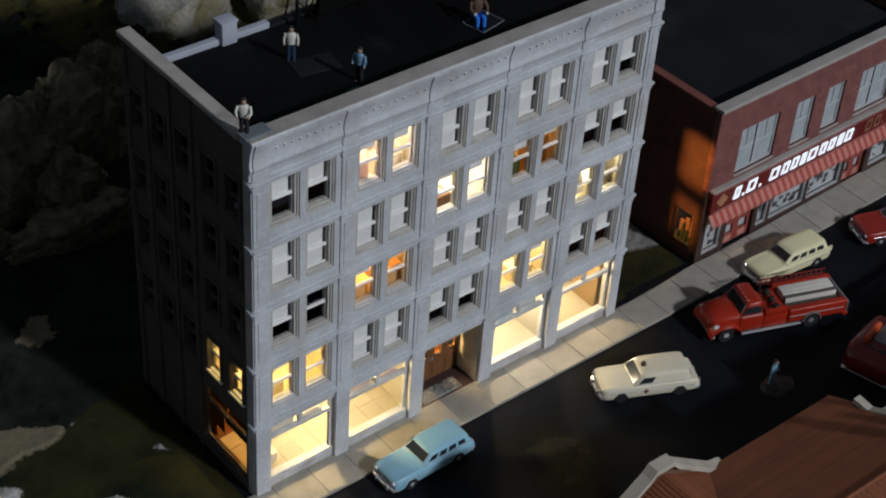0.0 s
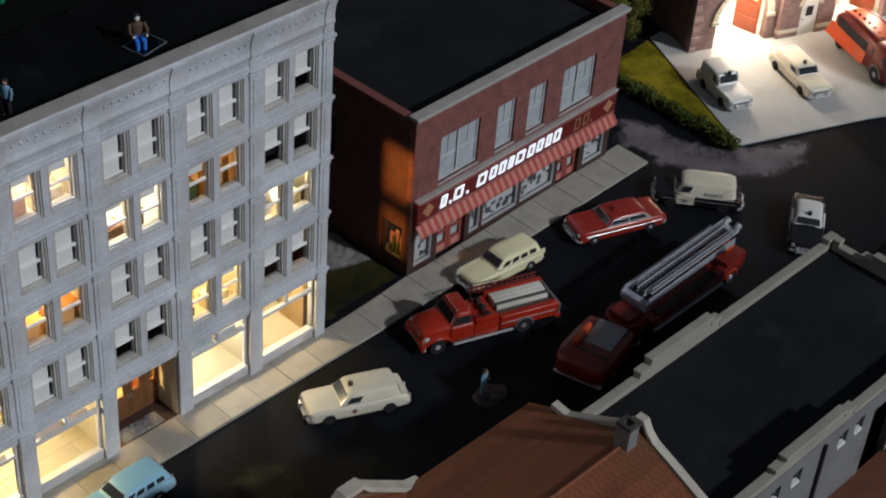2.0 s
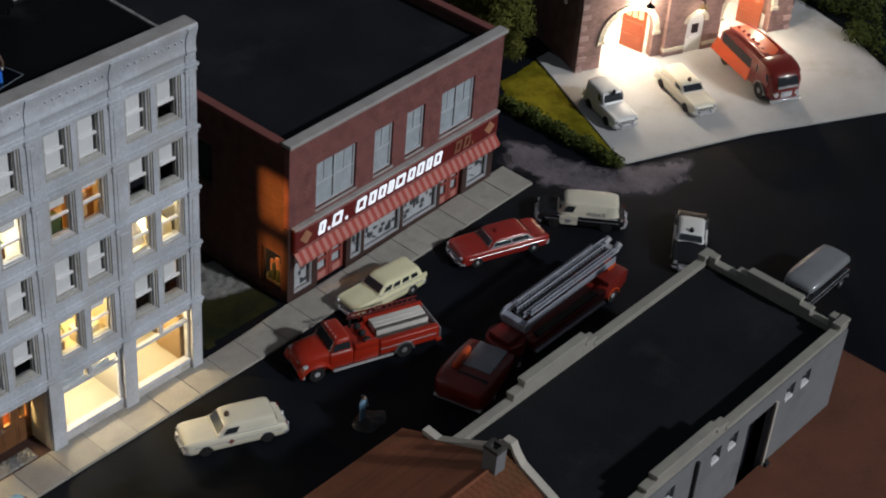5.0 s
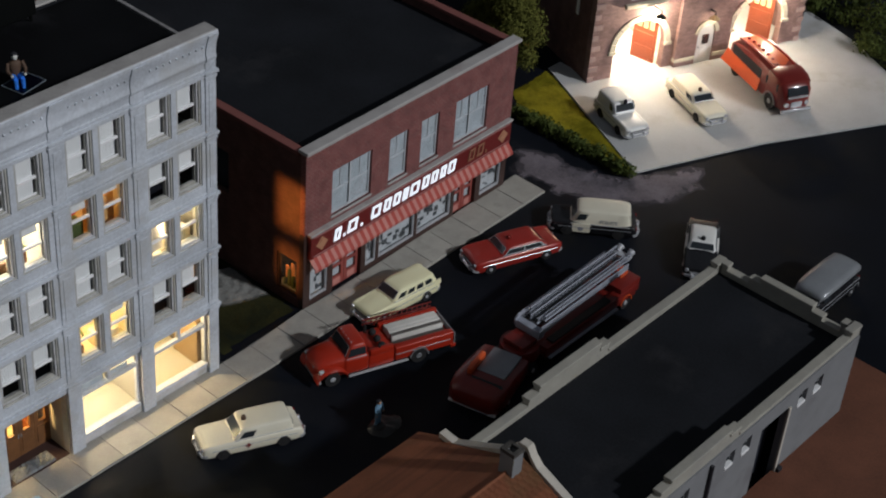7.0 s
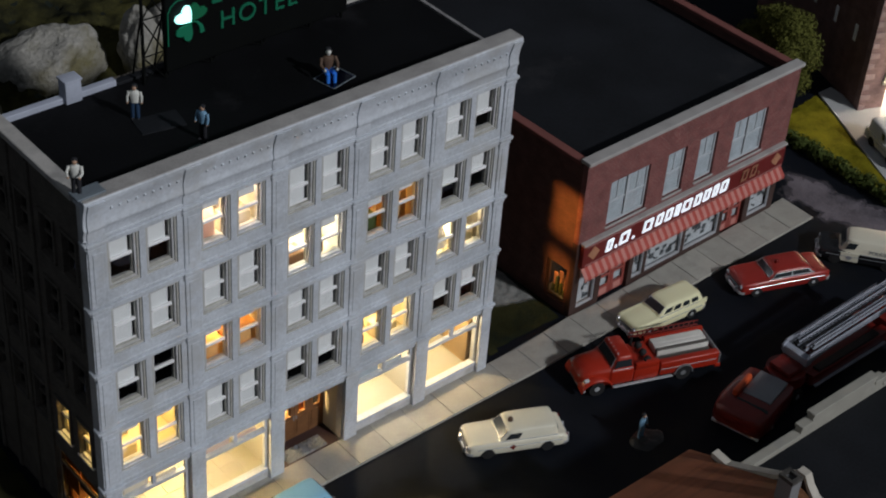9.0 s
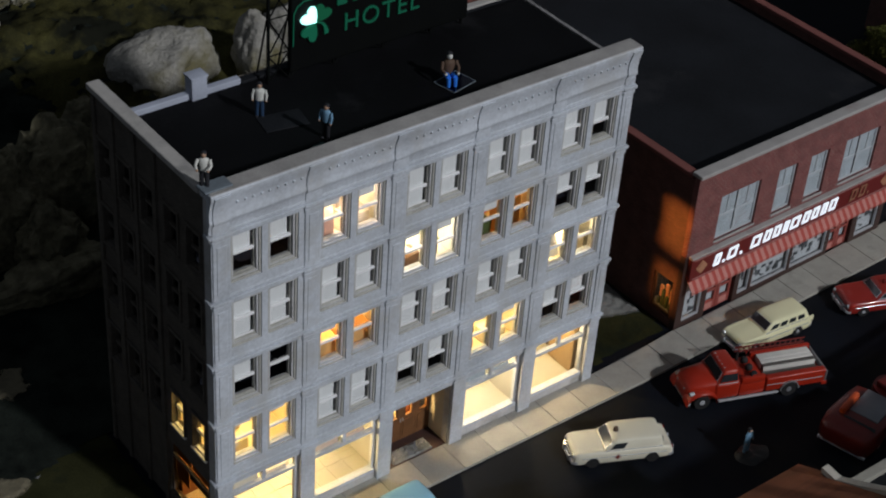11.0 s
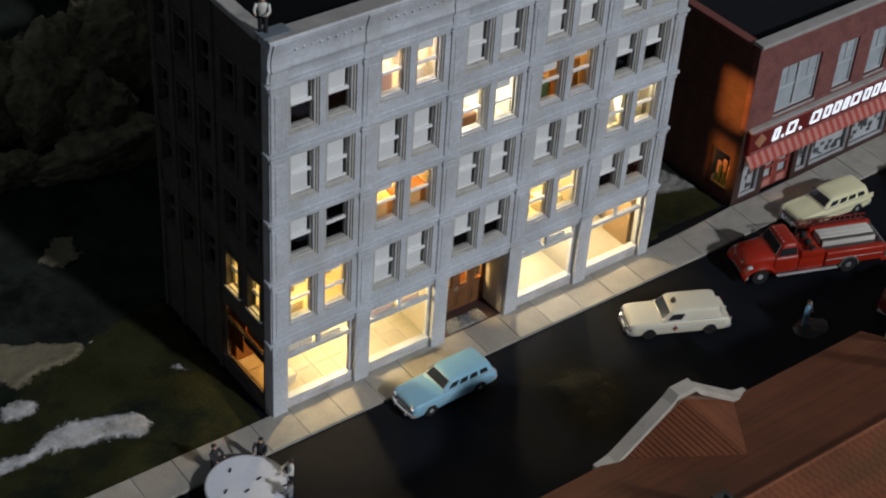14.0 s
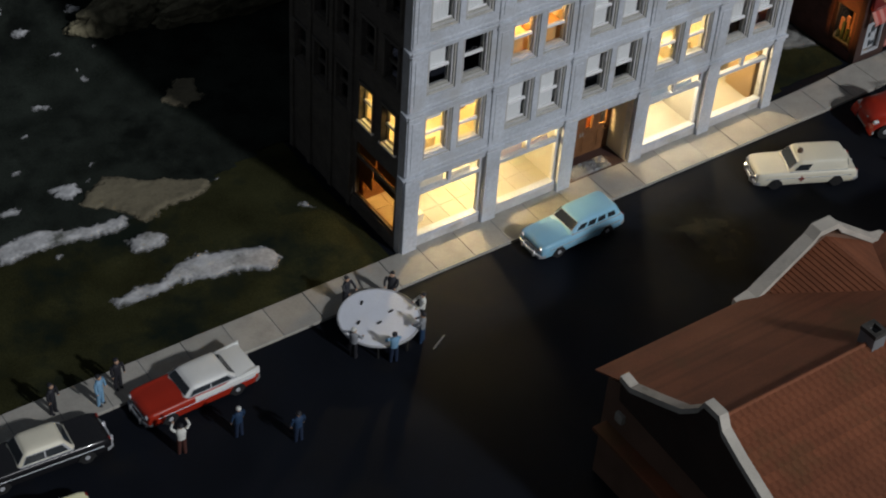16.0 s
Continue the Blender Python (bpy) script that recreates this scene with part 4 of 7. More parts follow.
    rbox(bm, 11.9 + k * 0.95, 12.5 + k * 0.95, 7.8, 7.9, 24.1, 25.0, 0.04)
    part("letter_bar", bm, "green_letter", sign)


# ---- the store: two storeys of red brick with a long sign and a striped awning ----
STORE = place(31.98, 0.40, 0, 1.15)
SW, SH, SD = 18.9, 11.3, 24.0
store = thing("store", "two-storey red brick store with long sign and striped awning", "store", STORE)
UP = [(2.2, 5.55), (7.1, 8.75), (9.95, 11.6), (13.15, 16.3)]
xs = [0.0] + [v for w in UP for v in w] + [SW]
for x0, x1, z0, z1 in [(0, SW, 5.45, 5.85), (0, SW, 9.0, SH - 0.25)] + [(a, b, 5.85, 9.0) for a, b in zip(xs[::2], xs[1::2])]:
    bm = bmesh.new()
    box(bm, x0, x1, 0, 0.4, z0, z1)
    part("front_wall", bm, "ww_front", store)
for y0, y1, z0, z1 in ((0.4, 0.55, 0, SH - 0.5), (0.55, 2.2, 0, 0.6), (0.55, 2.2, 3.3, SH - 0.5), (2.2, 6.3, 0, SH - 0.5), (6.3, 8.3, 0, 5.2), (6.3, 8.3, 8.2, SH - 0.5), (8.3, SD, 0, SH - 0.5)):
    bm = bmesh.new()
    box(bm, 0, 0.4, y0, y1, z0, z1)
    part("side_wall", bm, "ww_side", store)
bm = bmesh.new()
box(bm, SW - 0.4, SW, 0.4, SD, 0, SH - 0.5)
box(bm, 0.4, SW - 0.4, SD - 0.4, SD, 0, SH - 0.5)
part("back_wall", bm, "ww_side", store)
bm = bmesh.new()
rbox(bm, -0.12, SW + 0.12, -0.2, 0.55, SH - 0.25, SH, 0.05)
part("coping", bm, "ww_cap", store)
for x0, x1, y0, y1 in ((-0.1, 0.5, 0.55, SD), (SW - 0.5, SW + 0.1, 0.55, SD), (0.5, SW - 0.5, SD - 0.5, SD)):
    bm = bmesh.new()
    rbox(bm, x0, x1, y0, y1, SH - 0.5, SH - 0.22, 0.05)
    part("coping", bm, "red_brick_cap", store, "dull red side coping")
bm = bmesh.new()
box(bm, 0.4, SW - 0.4, 0.4, SD - 0.4, SH - 1.4, SH - 1.1)
part("roof", bm, "tar", store, "black felt roof")
for x0, x1 in UP:
    bm = bmesh.new()
    z0, z1 = 5.85, 9.0
    n = 2 if x1 - x0 > 2 else 1
    for a, b, c, d in ((x0, x0 + 0.12, z0, z1), (x1 - 0.12, x1, z0, z1), (x0 + 0.12, x1 - 0.12, z1 - 0.12, z1), (x0 + 0.12, x1 - 0.12, z0, z0 + 0.12)):
        box(bm, a, b, 0.15, 0.22, c, d)
    for k in range(1, n):
        x = x0 + (x1 - x0) * k / n
        box(bm, x - 0.06, x + 0.06, 0.16, 0.22, z0 + 0.12, z1 - 0.12)
    win = part("window", bm, "store_sash", store, "grey-framed window with drawn net curtains")
    s = bmesh.new()
    rbox(s, x0 - 0.06, x1 + 0.06, -0.08, 0.1, z0 - 0.14, z0, 0.03)
    part("sill", s, "ww_cap", win)
    for k in range(n):
        a, b = x0 + (x1 - x0) * k / n + 0.12, x0 + (x1 - x0) * (k + 1) / n - 0.12
        r = bmesh.new()
        zm = (z0 + z1) / 2
        box(r, a, b, 0.165, 0.215, zm - 0.05, zm + 0.05)
        box(r, (a + b) / 2 - 0.03, (a + b) / 2 + 0.03, 0.175, 0.215, zm + 0.06, z1 - 0.12)
        part("sash_rail", r, "store_sash", win)
        g = bmesh.new()
        box(g, a, b, 0.2, 0.215, z0 + 0.12, z1 - 0.12)
        part("pane", g, "glass", win).visible_shadow = False
        c = bmesh.new()
        for q in range(10):
            u = a + (b - a) * q / 10
            box(c, u, u + (b - a) / 10, 0.228 + 0.004 * (q % 2), 0.26 + 0.004 * (q % 2), z0 + 0.05, z1 - 0.05)
        part("curtain", c, "curtain", win)
# side windows
for y0, y1, z0, z1, lab in ((0.55, 2.2, 0.6, 3.3, "side show window with amber goods"), (6.3, 8.3, 5.2, 8.2, "dark side window")):
    bm = bmesh.new()
    for a, b, c, d in ((y0, y0 + 0.15, z0, z1), (y1 - 0.15, y1, z0, z1), (y0 + 0.15, y1 - 0.15, z1 - 0.15, z1), (y0 + 0.15, y1 - 0.15, z0, z0 + 0.15)):
        box(bm, 0.1, 0.25, a, b, c, d)
    win = part("side_window", bm, "store_dark", store, lab)
    g = bmesh.new()
    box(g, 0.17, 0.185, y0 + 0.15, y1 - 0.15, z0 + 0.15, z1 - 0.15)
    part("pane", g, "glass", win).visible_shadow = False
    c = bmesh.new()
    box(c, 1.9 if z0 < 2 else 0.5, 1.95 if z0 < 2 else 0.55, y0, y1, z0, z1)
    # unlit side window gets a near-black back in place of inner shade
    part("display_back", c, "gold" if z0 < 2 else "room_dark", win)
    if z0 < 2:
        c = bmesh.new()
        for k in range(4):
            rbox(c, 0.3, 0.48, y0 + 0.25 + 0.32 * k, y0 + 0.45 + 0.32 * k, z0 + 0.2, z0 + 0.7 + 0.35 * (k % 3), 0.04)
        part("goods", c, "green_thing", win)
        c = bmesh.new()
        for k in range(3):
            rbox(c, 0.5, 0.62, y0 + 0.3 + 0.42 * k, y0 + 0.6 + 0.42 * k, z0 + 0.25, z0 + 1.5 + 0.3 * (k % 2), 0.05)
        part("goods", c, "gold", win)
# sign board, tubes, word in plain blocks, two diamonds
bm = bmesh.new()
rbox(bm, 0.25, SW - 0.2, -0.30, 0, 3.75, 5.45, 0.04)
board = part("sign_board", bm, "sign_red", store, "dark red sign board with glowing white blocks")
bm = bmesh.new()
rbox(bm, 0.2, SW - 0.15, -0.36, 0, 5.36, 5.52, 0.03)
part("sign_trim", bm, "ww_cap", board)
for z in (3.92, 5.26):
    bm = bmesh.new()
    cyl(bm, (0.45, -0.33, z), (SW - 0.4, -0.33, z), 0.045, n=8)
    part("neon_tube", bm, "tube_off", board, "unlit pinkish neon tube")
WORD = [(2.15, 0.62), (2.95, 0.16), (3.3, 0.95), (4.45, 0.16), (5.35, 0.95), (6.45, 0.72), (7.3, 0.72), (8.15, 0.55), (8.85, 0.95), (9.95, 0.72), (10.8, 0.7), (11.65, 0.6), (12.4, 0.78), (14.35, 0.72), (15.2, 0.74), (16.05, 0.16)]
for x, w in WORD:  # plain slanted shapes: hollow frames and dots
    bm = bmesh.new()
    if w < 0.3:
        upright(bm, [(x, 4.16), (x + w, 4.16), (x + w + 0.03, 4.34), (x + 0.03, 4.34)], -0.36, -0.30)
    else:
        z, h, k, b, t, w = 4.19, 0.80, 0.15, 0.13, 0.15, 0.80 * w
        for u0, u1, v0, v1 in ((0, t, 0, h), (w - t, w, 0, h), (t, w - t, 0, b), (t, w - t, h - b, h)):
            f, g = k * v0 / h, k * v1 / h
            upright(bm, [(x + u0 + f, z + v0), (x + u1 + f, z + v0), (x + u1 + g, z + v1), (x + u0 + g, z + v1)], -0.36, -0.30)
    part("letter_block", bm, "sign_lit" if x < 14 else "sign_unlit", board, "" if x < 14 else "unlit dull gold block")
for x in (1.15, 17.85):
    bm = bmesh.new()
    for s, y in ((0.5, -0.33), (0.3, -0.36)):
        upright(bm, [(x - s, 4.6), (x, 4.6 - s), (x + s, 4.6), (x, 4.6 + s)], y, -0.30)
    part("diamond", bm, "gold", board)
# awning of narrow stripes
N = 66
for k in range(N):
    x0, x1 = 0.3 + (SW - 0.5) * k / N, 0.3 + (SW - 0.5) * (k + 1) / N
    bm = bmesh.new()
    quad(bm, (x0, -0.62, 3.12), (x1, -0.62, 3.12), (x1, -0.1, 3.75), (x0, -0.1, 3.75), 0.04)
    box(bm, x0, x1, -0.65, -0.61, 2.95, 3.13)
    part("awning_stripe", bm, "awn_red" if k % 2 else "awn_white", store)
# ground floor: piers, doors, show windows
bm = bmesh.new()
for a, b in ((0.0, 0.55), (2.05, 2.5), (5.0, 5.4), (6.35, 6.6), (13.4, 13.7), (15.85, 16.35), (SW - 0.5, SW)):
    box(bm, a, b, 0, 0.4, 0, 3.4)
box(bm, 0.55, 2.05, 0.0, 0.3, 0, 0.45)
box(bm, 6.6, 13.4, 0.0, 0.3, 0, 0.45)
box(bm, 16.35, SW - 0.5, 0.0, 0.3, 0, 0.45)
box(bm, 5.4, 6.35, 0.0, 0.3, 0, 0.45)
box(bm, 0, SW, 0.02, 0.4, 3.4, 5.45)
box(bm, 9.9, 10.15, 0, 0.3, 0.45, 3.4)
part("shop_front", bm, "store_dark", store, "dark brown shop front")
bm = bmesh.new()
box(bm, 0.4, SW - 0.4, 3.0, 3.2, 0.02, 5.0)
# near-black wall carries the shade inside the shop
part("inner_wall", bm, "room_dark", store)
bm = bmesh.new()
box(bm, 0.4, SW - 0.4, 0.4, 3.0, 0.02, 0.1)
part("shop_floor", bm, "gar_wall", store)
for x0, x1 in ((2.5, 5.0), (13.7, 15.85)):
    for k in range(2):
        a, b = x0 + (x1 - x0) * k / 2, x0 + (x1 - x0) * (k + 1) / 2
        bm = bmesh.new()
        for p0, p1, c, d in ((a + 0.02, a + 0.24, 0.1, 3.3), (b - 0.24, b - 0.02, 0.1, 3.3), (a + 0.24, b - 0.24, 0.1, 0.75), (a + 0.24, b - 0.24, 3.05, 3.3), (a + 0.24, b - 0.24, 1.5, 1.66)):
            box(bm, p0, p1, 0.25, 0.38, c, d)
        dr = part("door", bm, "door_red", store, "red-framed glazed door")
        g = bmesh.new()
        box(g, a + 0.24, b - 0.24, 0.3, 0.315, 0.75, 3.05)
        part("pane", g, "glass", dr).visible_shadow = False
        c = bmesh.new()
        box(c, a + 0.24, b - 0.24, 0.42, 0.45, 0.78, 3.0)
        part("door_blind", c, "curtain", dr)
        kk = bmesh.new()
        box(kk, a + 0.3, b - 0.3, 0.23, 0.25, 0.2, 0.65)
        part("kick_plate", kk, "awn_white", dr)
random.seed(5)
for a, b in ((0.55, 2.05), (5.4, 6.35), (6.6, 9.9), (10.15, 13.4), (16.35, SW - 0.5)):
    bm = bmesh.new()
    for p0, p1, c, d in ((a, a + 0.1, 0.45, 3.4), (b - 0.1, b, 0.45, 3.4), (a + 0.1, b - 0.1, 0.45, 0.57), (a + 0.1, b - 0.1, 3.25, 3.4)):
        box(bm, p0, p1, 0.05, 0.2, c, d)
    sw = part("show_window", bm, "silver", store, "show window with printed display cards")
    g = bmesh.new()
    box(g, a + 0.1, b - 0.1, 0.12, 0.135, 0.57, 3.25)
    part("pane", g, "glass", sw).visible_shadow = False
    c = bmesh.new()
    box(c, a + 0.05, b - 0.05, 0.34, 0.38, 0.5, 2.9)
    part("display_card", c, "board", sw)
    p = bmesh.new()
    n = int((b - a) * 5)
    for k in range(n):
        x = a + 0.2 + (b - a - 0.5) * random.random()
        w, z, h = random.uniform(0.12, 0.4), random.uniform(0.65, 1.9), random.uniform(0.08, 0.5)
        rbox(p, x, min(b - 0.15, x + w), 0.29, 0.34, z, z + h, 0.03, 1)
    if b - a > 2:
        rbox(p, a + 0.5, b - 0.6, 0.29, 0.34, 2.25, 2.5, 0.03, 1)
    part("printed_goods", p, "ink", sw)

p = STORE @ Vector((1.4 * K, 1.4 * K, 2.9 * K))
bulb("side_display_lamp", p.x / K, p.y / K, p.z / K, 0.010, (1.0, 0.55, 0.16), 0.15)

# ---- the fire station ----
STATION = place(65.5, 5.2, 0, -21.7)
station = thing("fire_station", "brick fire station with two lit stone-arched engine bays", "fire station", STATION)
FW, FH, FD = 19.0, 12.5, 16.0


def arch_pts(cx, w, spring, n=14):
    r = w / 2
    return [(cx - r, 0.0)] + [(cx - r * math.cos(math.pi * k / n), spring + r * math.sin(math.pi * k / n)) for k in range(n + 1)] + [(cx + r, 0.0)]


def arched_wall(bm, x0, x1, z1, cx, w, spring, y0, y1, n=14):
    """A wall with one round-headed opening."""
    a = arch_pts(cx, w, spring, n)
    left = [(x0, 0.0), a[0]] + a[1:n // 2 + 2] + [(cx, z1), (x0, z1)]
    right = [a[-1], (x1, 0.0), (x1, z1), (cx, z1)] + a[n // 2 + 1:-1]
    upright(bm, left, y0, y1)
    upright(bm, right, y0, y1)


for x0, x1, cx, w in ((0, 7.3, 4.2, 4.4), (12.0, FW, 14.7, 4.6)):
    bm = bmesh.new()
    arched_wall(bm, x0, x1, 6.25, cx, w, 2.4, 0, 0.6)
    part("front_wall", bm, "fs_front", station)
for a, b, z0, z1 in [(a, b, 6.25, 8.7) for a, b in ((0, 2.9), (5.5, 7.3), (12.0, 13.4), (16.0, FW))] + [(0, 7.3, 8.7, FH), (12.0, FW, 8.7, FH)]:
    bm = bmesh.new()
    box(bm, a, b, 0, 0.6, z0, z1)
    part("front_wall", bm, "fs_front", station)
bm = bmesh.new()
arched_wall(bm, 7.3, 12.0, 6.3, 9.85, 1.5, 2.7, -0.35, 0.6, 10)
box(bm, 7.3, 12.0, -0.35, 0.6, 6.3, FH + 0.6)
part("centre_wall", bm, "fs_front", station)
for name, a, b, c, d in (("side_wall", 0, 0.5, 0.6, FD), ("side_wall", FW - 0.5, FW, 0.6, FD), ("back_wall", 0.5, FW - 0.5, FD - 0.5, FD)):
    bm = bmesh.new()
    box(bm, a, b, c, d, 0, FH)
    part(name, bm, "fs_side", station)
bm = bmesh.new()
box(bm, 0.5, FW - 0.5, 0.6, FD - 0.5, FH - 0.8, FH - 0.5)
part("roof", bm, "tar", station)
bm = bmesh.new()
box(bm, 0.5, FW - 0.5, 0.6, FD - 0.5, 6.3, 6.5)
box(bm, 7.3, 7.5, 0.6, 9.0, 0.05, 6.3)
box(bm, 11.8, 12.0, 0.6, 9.0, 0.05, 6.3)
box(bm, 0.5, FW - 0.5, 9.0, 9.2, 0.05, 6.3)
part("inner_wall", bm, "room_white", station)
for cx, w in ((4.2, 4.4), (14.7, 4.6)):  # dressed arch stones
    n = 13
    for k in range(n):
        a0, a1 = math.pi * k / n + 0.012, math.pi * (k + 1) / n - 0.012
        bm = bmesh.new()
        ri, ro = w / 2 - 0.02, w / 2 + 0.42
        upright(bm, [(cx - ri * math.cos(a0), 2.4 + ri * math.sin(a0)), (cx - ri * math.cos(a1), 2.4 + ri * math.sin(a1)), (cx - ro * math.cos(a1), 2.4 + ro * math.sin(a1)), (cx - ro * math.cos(a0), 2.4 + ro * math.sin(a0))][::-1], -0.12, 0.1)
        part("arch_stone", bm, "stone", station)
    for s in (-1, 1):
        bm = bmesh.new()
        rbox(bm, cx + s * (w / 2 + 0.2) - 0.32, cx + s * (w / 2 + 0.2) + 0.32, -0.2, 0, 2.15, 2.4, 0.03)
        part("impost", bm, "stone", station)
bm = bmesh.new()
for k in range(9):
    a0, a1 = math.pi * k / 9, math.pi * (k + 1) / 9
    upright(bm, [(9.85 - 0.75 * math.cos(a0), 2.7 + 0.75 * math.sin(a0)), (9.85 - 0.75 * math.cos(a1), 2.7 + 0.75 * math.sin(a1)), (9.85 - 1.05 * math.cos(a1), 2.7 + 1.05 * math.sin(a1)), (9.85 - 1.05 * math.cos(a0), 2.7 + 1.05 * math.sin(a0))][::-1], -0.45, -0.3)
part("door_arch", bm, "stone", station)
for side, xq in (("l", 0.0), ("r", FW)):  # quoins
    for k in range(14):
        bm = bmesh.new()
        wq = 0.75 if k % 2 else 0.5
        x0, x1 = (xq - 0.04, xq + wq) if side == "l" else (xq - wq, xq + 0.04)
        rbox(bm, x0, x1, -0.08, 0.1, 0.1 + k * 0.86, 0.1 + k * 0.86 + 0.42, 0.03, 1)
        part("quoin", bm, "fs_quoin", station)
bm = bmesh.new()
rbox(bm, 7.25, 9.05, -0.45, 0, 0.55, 0.85, 0.04)
rbox(bm, 10.65, 12.05, -0.45, 0, 0.55, 0.85, 0.04)
part("plinth", bm, "stone", station)
bm = bmesh.new()
rbox(bm, 7.2, 12.1, -0.5, -0.3, 6.35, 6.65, 0.05)
part("string_course", bm, "stone", station)
for a, b in ((2.9, 5.5), (13.4, 16.0)):
    bm = bmesh.new()
    for p0, p1, c, d in ((a, a + 0.12, 6.25, 8.7), (b - 0.12, b, 6.25, 8.7), (a + 0.12, b - 0.12, 6.25, 6.37), (a + 0.12, b - 0.12, 8.58, 8.7), (a + 0.12, b - 0.12, 7.4, 7.52)):
        box(bm, p0, p1, 0.2, 0.35, c, d)
    box(bm, (a + b) / 2 - 0.09, (a + b) / 2 + 0.09, 0.18, 0.36, 6.37, 8.58)
    w = part("window", bm, "sash", station, "wide white double sash window")
    g = bmesh.new()
    box(g, a + 0.12, b - 0.12, 0.26, 0.275, 6.37, 8.58)
    part("pane", g, "glass", w).visible_shadow = False
    g = bmesh.new()
    box(g, a, b, 0.5, 0.55, 6.25, 8.7)
    part("blind", g, "curtain", w)
    g = bmesh.new()
    rbox(g, a - 0.5, b + 0.5, -0.3, 0.2, 5.85, 6.15, 0.03)
    part("sill", g, "stone", w)
# white side door
bm = bmesh.new()
pts = arch_pts(9.85, 1.46, 2.7, 10)
upright(bm, pts, -0.28, -0.16)
dr = part("side_door", bm, "white", station, "white arched side door with a glazed light")
g = bmesh.new()
rbox(g, 9.55, 10.15, -0.33, -0.28, 1.7, 2.5, 0.05)
part("light", g, "carglass", dr)
g = bmesh.new()
rbox(g, 9.5, 10.2, -0.32, -0.28, 0.3, 1.4, 0.03)
part("door_panel", g, "white", dr)
g = bmesh.new()
ball(g, (9.3, -0.33, 1.5), 0.07)
part("knob", g, "chrome", dr)
bm = bmesh.new()
box(bm, 0.5, FW - 0.5, 0.0, 9.0, 0.02, 0.15)
part("bay_floor", bm, "apron", station)
# open engine-bay doors, folded inwards
for cx, hinge, sgn in ((4.2, 6.35, 1), (14.7, 16.9, 1)):
    bm = bmesh.new()
    rbox(bm, -2.0, 0, -0.06, 0.06, 0.1, 4.0, 0.03)
    for zz in (0.5, 1.6):
        rbox(bm, -1.8, -0.2, -0.1, 0.1, zz, zz + 0.8, 0.04)
    leaf = part("bay_door", bm, "fs_door", station, "open red bay door with small glowing panes")
    leaf.matrix_basis = place(hinge - 0.15, 0.75, 0, -62 * sgn)
    for k in range(3):
        g = bmesh.new()
        rbox(g, -1.7 + k * 0.52, -1.32 + k * 0.52, -0.12, 0.12, 2.8, 3.6, 0.04)
        part("door_light", g, "bay_pane", leaf)
    bm = bmesh.new()
    rbox(bm, 0, 2.0, -0.06, 0.06, 0.1, 4.0, 0.03)
    leaf = part("bay_door", bm, "fs_door", station)
    leaf.matrix_basis = place(cx - 2.1, 0.75, 0, 80)
# lamps on brackets over the arches
for cx, z, watts in ((5.0, 5.3, 0.115), (9.85, 4.3, 0.006), (15.2, 5.3, 0.11)):
    bm = bmesh.new()
    cyl(bm, (cx, 0, z + 0.3), (cx, -1.0, z + 0.4), 0.06, n=8)
    cyl(bm, (cx, -1.0, z + 0.4), (cx, -1.0, z + 0.1), 0.05, n=8)
    la = part("wall_lamp", bm, "panel_black", station)
    bm = bmesh.new()
    cyl(bm, (cx, -1.0, z - 0.12), (cx, -1.0, z + 0.14), 0.38, 0.1, 14)
    # the centre shade is tan to stand in for its glow
    part("shade", bm, "tan_wood" if cx == 9.85 else "panel_black", la)
    bm = bmesh.new()
    ball(bm, (cx, -1.0, z - 0.2), 0.13)
    part("lamp_bulb", bm, "bulb", la)
    p = STATION @ Vector((cx * K, -1.0 * K, (z - 0.42) * K))
    lb = bulb("station_lamp", p.x / K, p.y / K, p.z / K, watts, (1.0, 0.84, 0.64), 0.12)
for cx, watts in ((4.2, 0.26), (14.7, 0.13)):
    p = STATION @ Vector((cx * K, 3.5 * K, 5.0 * K))
    bulb("bay_lamp", p.x / K, p.y / K, p.z / K, watts, (1.0, 0.86, 0.68), 0.4)
for y in (2.2, 5.0, 8.0):  # slits in the side wall, their light put in as white paint
    bm = bmesh.new()
    rbox(bm, -0.06, 0.02, y, y + 0.35, 4.6, 5.9, 0.04)
    part("side_window", bm, "sash", station, "narrow side window, its light painted white")

# ---- the garage: flat roof, stepped parapets ----
garage = thing("garage", "grey garage with stepped parapets and black flat roof", "garage")
GX0, GX1, GY0, GY1, GZ = 24.5, 46.85, -27.5, -18.15, 6.0
doors, wins = (37.5, 40.1), [(28.4, 29.2), (30.2, 31.0), (34.2, 35.0), (35.7, 36.5), (41.0, 41.85), (42.55, 43.4)]
NZT = GZ + 0.55  # the near wall stands higher than the others
xs = [GX0] + [v for w in sorted(wins + [doors]) for v in w] + [GX1]
bits = [(a, b, 0, NZT) for a, b in zip(xs[::2], xs[1::2])] + [(*doors, 5.55, NZT)] + [(a, b, 0, 5.0) for a, b in wins] + [(a, b, 5.9, NZT) for a, b in wins]
for a, b, z0, z1 in bits:
    bm = bmesh.new()
    box(bm, a, b, GY0, GY0 + 0.4, z0, z1)
    part("near_wall", bm, "gar_wall", garage)
bm = bmesh.new()
box(bm, GX0, GX1, GY1 - 0.4, GY1, 0, GZ)
box(bm, GX1 - 0.4, GX1, GY0 + 0.4, GY1 - 0.4, 0, GZ)
box(bm, GX0, GX0 + 0.4, GY0 + 0.4, GY1 - 0.4, 0, GZ)
part("wall", bm, "gar_wall", garage)
bm = bmesh.new()
box(bm, GX0 + 0.4, GX1 - 0.4, GY0 + 0.4, GY1 - 0.4, GZ - 0.5, GZ + 0.02)
part("roof", bm, "tar", garage, "black felt roof")


